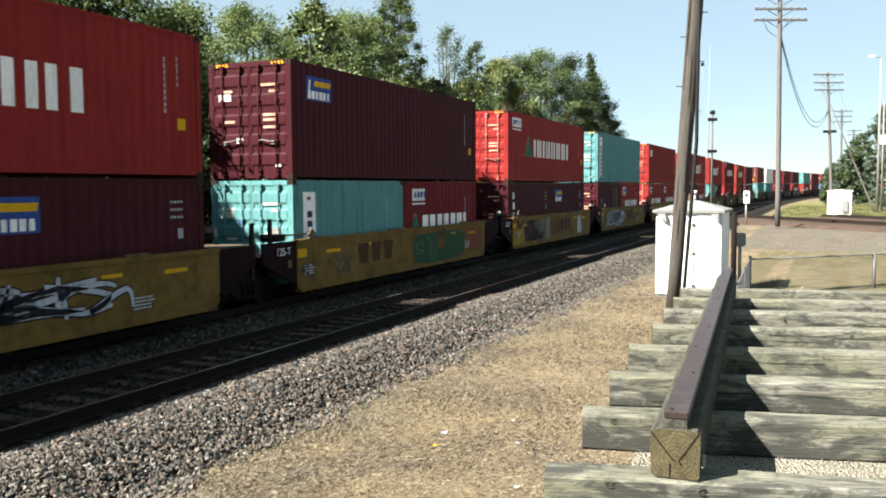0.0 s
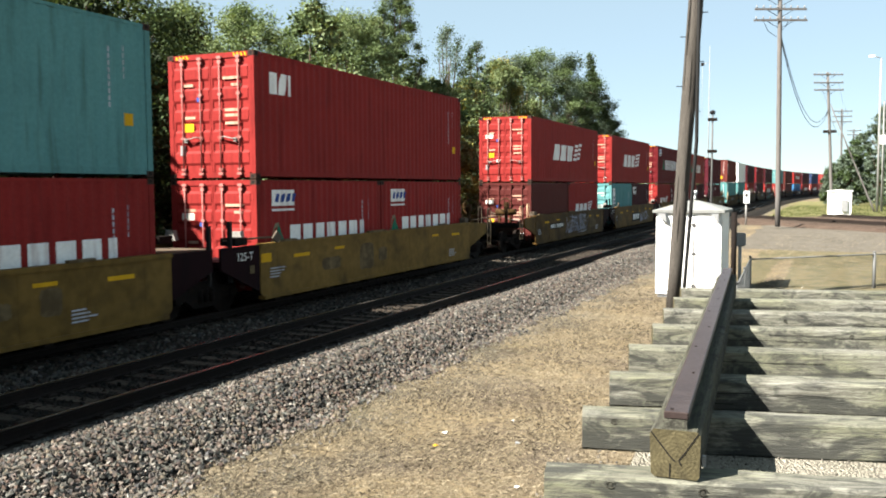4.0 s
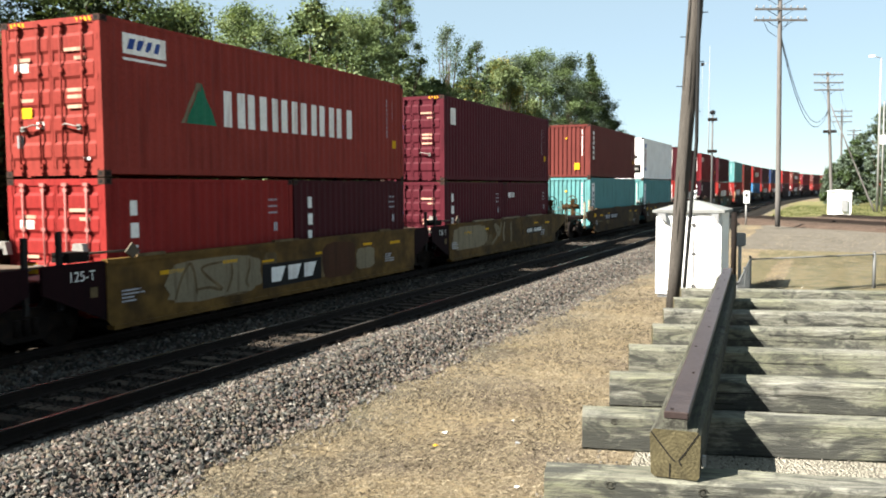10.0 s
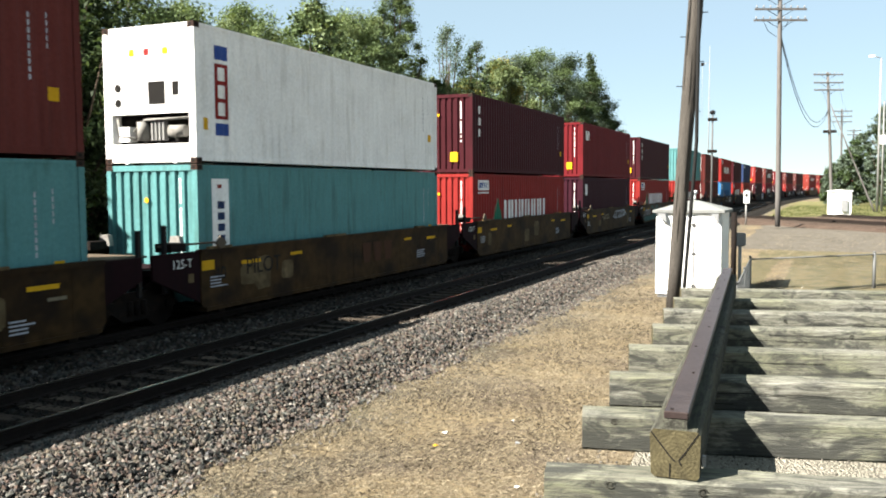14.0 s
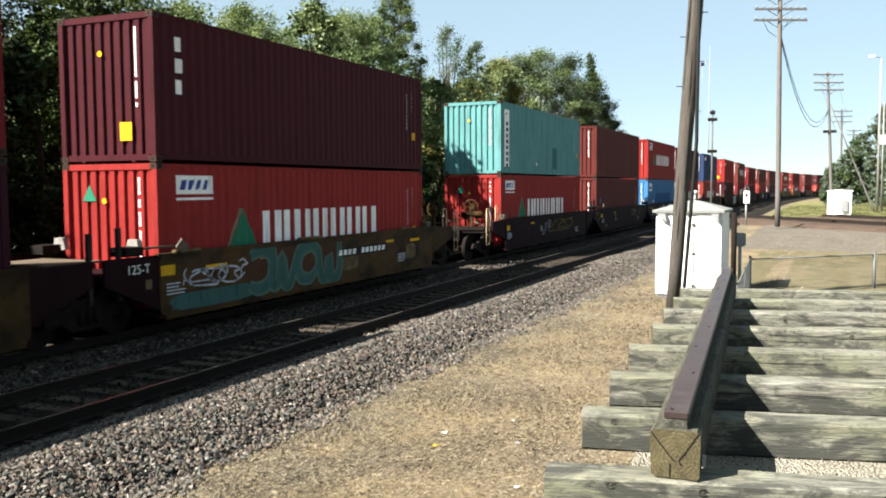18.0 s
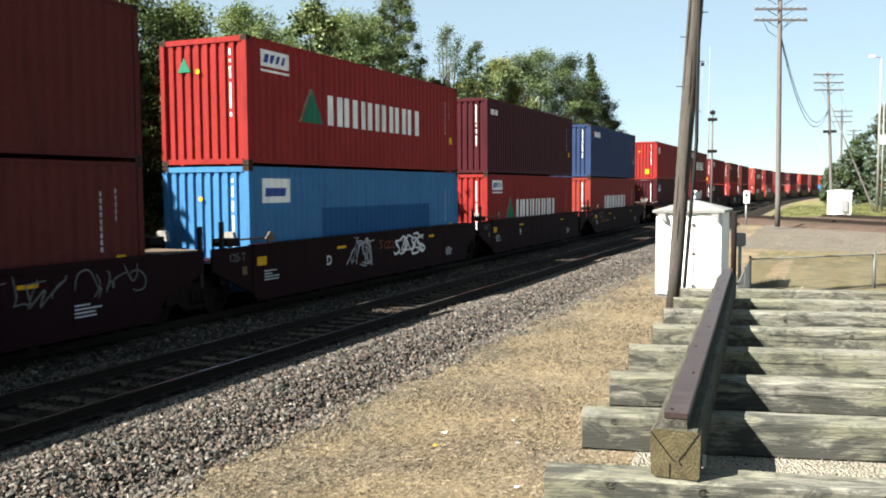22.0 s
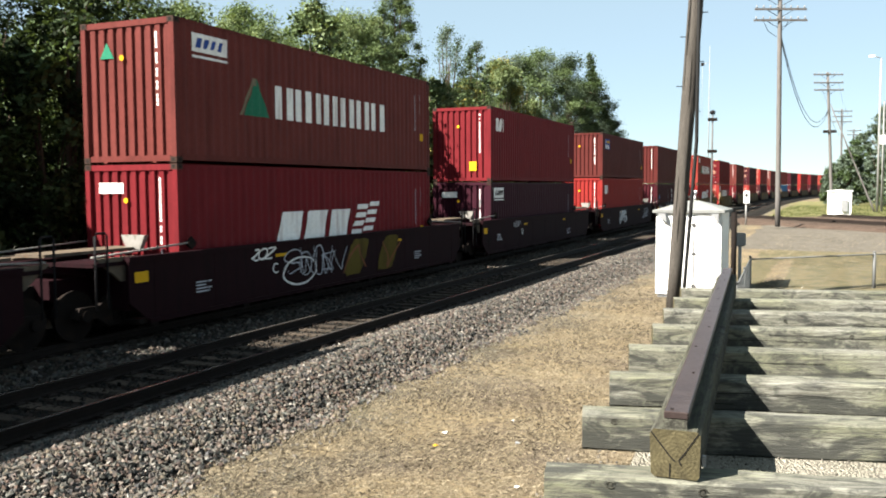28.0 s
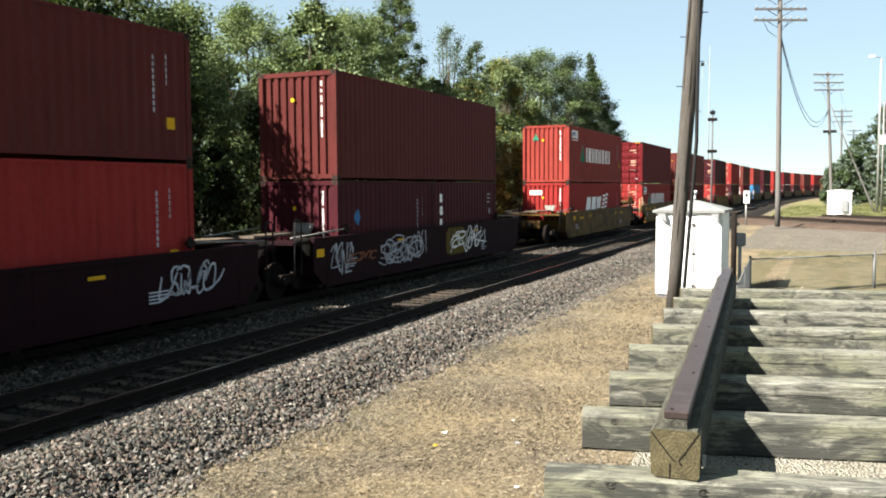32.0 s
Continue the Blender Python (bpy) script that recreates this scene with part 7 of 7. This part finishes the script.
# shrubs under the trees
for k in range(20):
    # x below 12 is out of view, there to shade the cars' lower parts
    x = -9 + k * 4.9
    # shrubs from x 12 to 36 take leaf colours darkened as in shade
    tree(x + (k * 37 % 10) * 0.15, 17.7 + (k * 53 % 10) * 0.10, 6.0 if x < 14 else 7.4 if x < 24 else 6.8 + (k * 29 % 10) * 0.12, 2.1, 90 + k, 4000 if x < 12 else 11000, 0.2 if x < 12 else 0.10, ("leaf_c", "leaf_shade", "leaf_a") if x < 12 else ("leaf_shade", "leaf_c", "leaf_shade") if x < 36 else ("leaf_y", "leaf_b", "leaf_a") if 38 < x < 58 else ("leaf_c", "leaf_a", "leaf_c"), 0.05, "bushy green shrub at the foot of the trees", 60)
tree(46.3, 20.6, 9.8, 2.3, 212, 14000, 0.11, ("leaf_b", "leaf_a", "leaf_c"), 0.1, "bushy green tree filling a gap in the row", 80)
tree(50.5, 20.4, 10.0, 2.6, 213, 16000, 0.11, ("leaf_y", "leaf_b", "leaf_a"), 0.1, "bushy yellow-green tree filling a gap in the row", 80)
tree(16.9, 17.4, 9.3, 2.2, 211, 13000, 0.09, ("leaf_c", "leaf_shade", "leaf_c"), 0.1, "slender young tree close beside the track", 70)
tree(28.6, 17.7, 10.4, 1.7, 210, 9000, 0.10, ("leaf_a", "leaf_b", "leaf_c"), 0.1, "slender young tree close beside the track", 70)
tree(80.8, 20.4, 16.2, 0.9, 214, 9000, 0.09, ("leaf_hazed", "leaf_c"), 0.3, "slim pointed tree standing above the others", 60)
# trees by the shed, across the crossing track
for k, (x, y, h, r) in enumerate([(158, -0.9, 6.5, 1.9), (150, -3.4, 9.0, 2.4), (168, -5.2, 12.0, 3.0), (160, -8.6, 16.0, 3.6), (150, -11.2, 18.0, 4.4), (170, -14.5, 20.0, 5.0), (140, -9.3, 8.5, 3.0), (185, -3.0, 8.0, 2.6)]):
    tree(x, y, h, r, 130 + k, 12000, 0.19, ("leaf_hazed", "leaf_c", "leaf_hazed"), 0.06, "green tree beside the white equipment shed")
# woods at the horizon
rng = np.random.default_rng(5)
n = 26000
a = rng.uniform(-0.5, 0.5, n)
dist = rng.uniform(900, 1000, n)
hz = 17 * (0.55 + 0.45 * np.sin(a * 37) * np.sin(a * 91 + 1)) * rng.uniform(0, 1, n) ** 0.8
pts = np.stack([dist * np.cos(a), dist * np.sin(a), hz - 0.5], 1)
far = hang("far_woods", quads("far_woods", pts, 2.2, rng, ("leaf_c", "leaf_a"), rng.integers(0, 2, n)))
tagged(far, "distant line of woods on the horizon", "woods", kind="stuff")


# ---- loose stones, straw and litter ----
def stones(name, n, x0, x1, yf, zf, size, seed, material, label, power=2.0):
    rng = np.random.default_rng(seed)
    x = x0 + (x1 - x0) * rng.uniform(0, 1, n) ** power
    y = yf(x, rng.uniform(0, 1, n))
    z = np.array([zf(a, b) for a, b in zip(x, y)])
    base = np.array([[1, 0, 0], [-1, 0, 0], [0, 1, 0], [0, -1, 0], [0, 0, 1], [0, 0, -1]], float)
    tri = np.array([[0, 2, 4], [2, 1, 4], [1, 3, 4], [3, 0, 4], [2, 0, 5], [1, 2, 5], [3, 1, 5], [0, 3, 5]])
    q, _ = np.linalg.qr(rng.normal(size=(n, 3, 3)))
    s = size * rng.uniform(0.45, 1.35, (n, 1, 1)) * np.array([1, 0.8, 0.62]) * rng.uniform(0.75, 1.3, (n, 6, 1))
    v = np.einsum("nij,nkj->nki", q, base[None] * s) + np.stack([x, y, z], 1)[:, None, :]
    f = (tri[None] + 6 * np.arange(n)[:, None, None]).reshape(-1, 3)
    me = bpy.data.meshes.new(name)
    me.from_pydata(v.reshape(-1, 3).tolist(), [], f.tolist())
    me.materials.append(MATS[material])
    return tagged(hang(name, me), label, "stones", kind="stuff")


def ragged(x):
    return 6.62 - 0.012 * (x - 6) + 0.10 * np.sin(x * 1.7) + 0.08 * np.sin(x * 4.1 + 1) + 0.08 * np.sin(x * 7.3 + 2) * np.sin(x * 0.9)


stones("ballast_stones", 60000, 3.0, 42.0, lambda x, t: ragged(x) - 0.5 + (8.75 - ragged(x)) * t ** 0.75, lambda x, y: bed_z(y) + 0.015 if y > 6.4 else max(bed_z(y), ground_z(x, y)) + 0.015, 0.037, 1, "stone", "grey crushed ballast stones of the shoulder", 1.7)
stones("track_stones", 9000, 4.0, 50.0, lambda x, t: 8.6 + 1.75 * t, lambda x, y: bed_z(y) + 0.01, 0.046, 2, "stone_oily_shaded", "oily ballast stones between the rails, toned as in shade", 1.6)
stones("middle_stones", 13000, 4.0, 60.0, lambda x, t: 10.3 + 2.0 * t, lambda x, y: bed_z(y) + 0.01, 0.046, 5, "stone_grey_shaded", "grey ballast stones between the two tracks, toned as in shade", 1.6)
stones("stray_stones", 2600, 3.5, 40.0, lambda x, t: ragged(x) + 0.2 - 1.3 * t ** 2, lambda x, y: ground_z(x, y) + 0.012, 0.024, 3, "stone_fine", "stray stones scattered in the dry grass", 1.5)
stones("dock_pebbles", 5000, 4.6, 14.0, lambda x, t: -3.5 + 5.2 * t, lambda x, y: DOCK_Z - 0.28, 0.012, 4, "stone_fine", "pale pebbles between the dock timbers", 1.3)


def straw(name, n, x0, x1, y0, y1, seed, material, label, length=0.06, up=0.35, power=1.8):
    rng = np.random.default_rng(seed)
    x = x0 + (x1 - x0) * rng.uniform(0, 1, n) ** power
    y = y0 + (y1 - y0) * rng.uniform(0, 1, n)
    keep = np.array([noise.noise(Vector((a * 0.55, b * 0.55, seed))) + 0.35 * noise.noise(Vector((a * 2.1, b * 2.1, seed))) for a, b in zip(x, y)]) > rng.uniform(-0.55, 0.25, n)
    x, y = x[keep], y[keep]
    n = len(x)
    z = np.array([ground_z(a, b) for a, b in zip(x, y)])
    a = rng.uniform(0, 2 * math.pi, n)
    tilt = rng.uniform(0.05, up, n)
    l = length * rng.uniform(0.5, 1.5, n)
    d = np.stack([np.cos(a) * np.cos(tilt * 2), np.sin(a) * np.cos(tilt * 2), np.sin(tilt * 2)], 1) * l[:, None]
    w = np.stack([-np.sin(a), np.cos(a), 0 * a], 1) * 0.0035
    p = np.stack([x, y, z + 0.004], 1)
    v = np.stack([p - w, p + w, p + d * 0.6 + w * 0.8, p + d - np.array([0, 0, 1]) * (l * 0.15)[:, None]], 1).reshape(-1, 3)
    me = bpy.data.meshes.new(name)
    me.from_pydata(v.tolist(), [], [(4 * i, 4 * i + 1, 4 * i + 2, 4 * i + 3) for i in range(n)])
    me.materials.append(MATS[material])
    return tagged(hang(name, me), label, "grass", kind="stuff")


straw("dry_grass", 190000, 4.0, 30.0, 1.2, 6.6, 11, "straw", "short dry straw-coloured grass blades", 0.05, 0.35)
straw("dead_grass", 70000, 4.0, 30.0, 1.2, 6.6, 14, "straw_dark", "dark withered grass blades in the straw", 0.07, 0.45)
straw("green_grass", 18000, 86.0, 145.0, -14.0, 5.2, 12, "grass_green", "patchy green grass beyond the dock", 0.3, 0.6, 1.0)
straw("dock_side_grass", 9000, 24.0, 60.0, -9.0, 3.0, 13, "straw", "dry grass beyond the chain-link fence", 0.12, 0.5, 1.0)
rng = random.Random(8)
for k, (x, y) in enumerate([(8.6, 2.93), (10.17, 4.44), (9.6, 4.31), (10.4, 5.08), (11.04, 3.82), (10.12, 3.43), (26.9, 0.6)]):
    bm = start()
    n = 7
    c = bm.verts.new((0, 0, 0.02))
    ring = [bm.verts.new((0.04 * math.cos(2 * math.pi * i / n) * rng.uniform(0.6, 1.3), 0.035 * math.sin(2 * math.pi * i / n) * rng.uniform(0.5, 1.2), rng.uniform(0.0, 0.025))) for i in range(n)]
    for i in range(n):
        bm.faces.new((c, ring[i], ring[(i + 1) % n]))
    tagged(part("paper_scrap", bm, ("shed_white", "shed_white", "mark_yellow", "galv", "shed_white", "box_grey", "shed_white")[k], None, at=pose(x, y, ground_z(x, y) + 0.006)), "small crumpled pale scrap lying in dry grass", "litter", "litter in the grass")


# ---- the train comes on at an even speed, round the bend and past the dock ----
def motions():
    for ob, u, z in MOVERS:
        times = [0.0]
        t_bend = (u - BEND) / SPEED
        if t_bend > 0:
            n = int(min(t_bend, 32.0) // 2.0)
            times += [2.0 * j for j in range(1, n + 1) if 2.0 * j < min(t_bend, 32.0) - 0.5]
            if t_bend < 31.5:
                times += [t_bend, t_bend + (32.0 - t_bend) / 2]
        times.append(32.0)
        rows = []
        for t in times:
            t = round(t * FPS) / FPS
            x, y, a = along(u - SPEED * t)
            rows.append((t, pose(x, y, z, 0, 0, math.degrees(a))))
        walk(ob, rows)


motions()
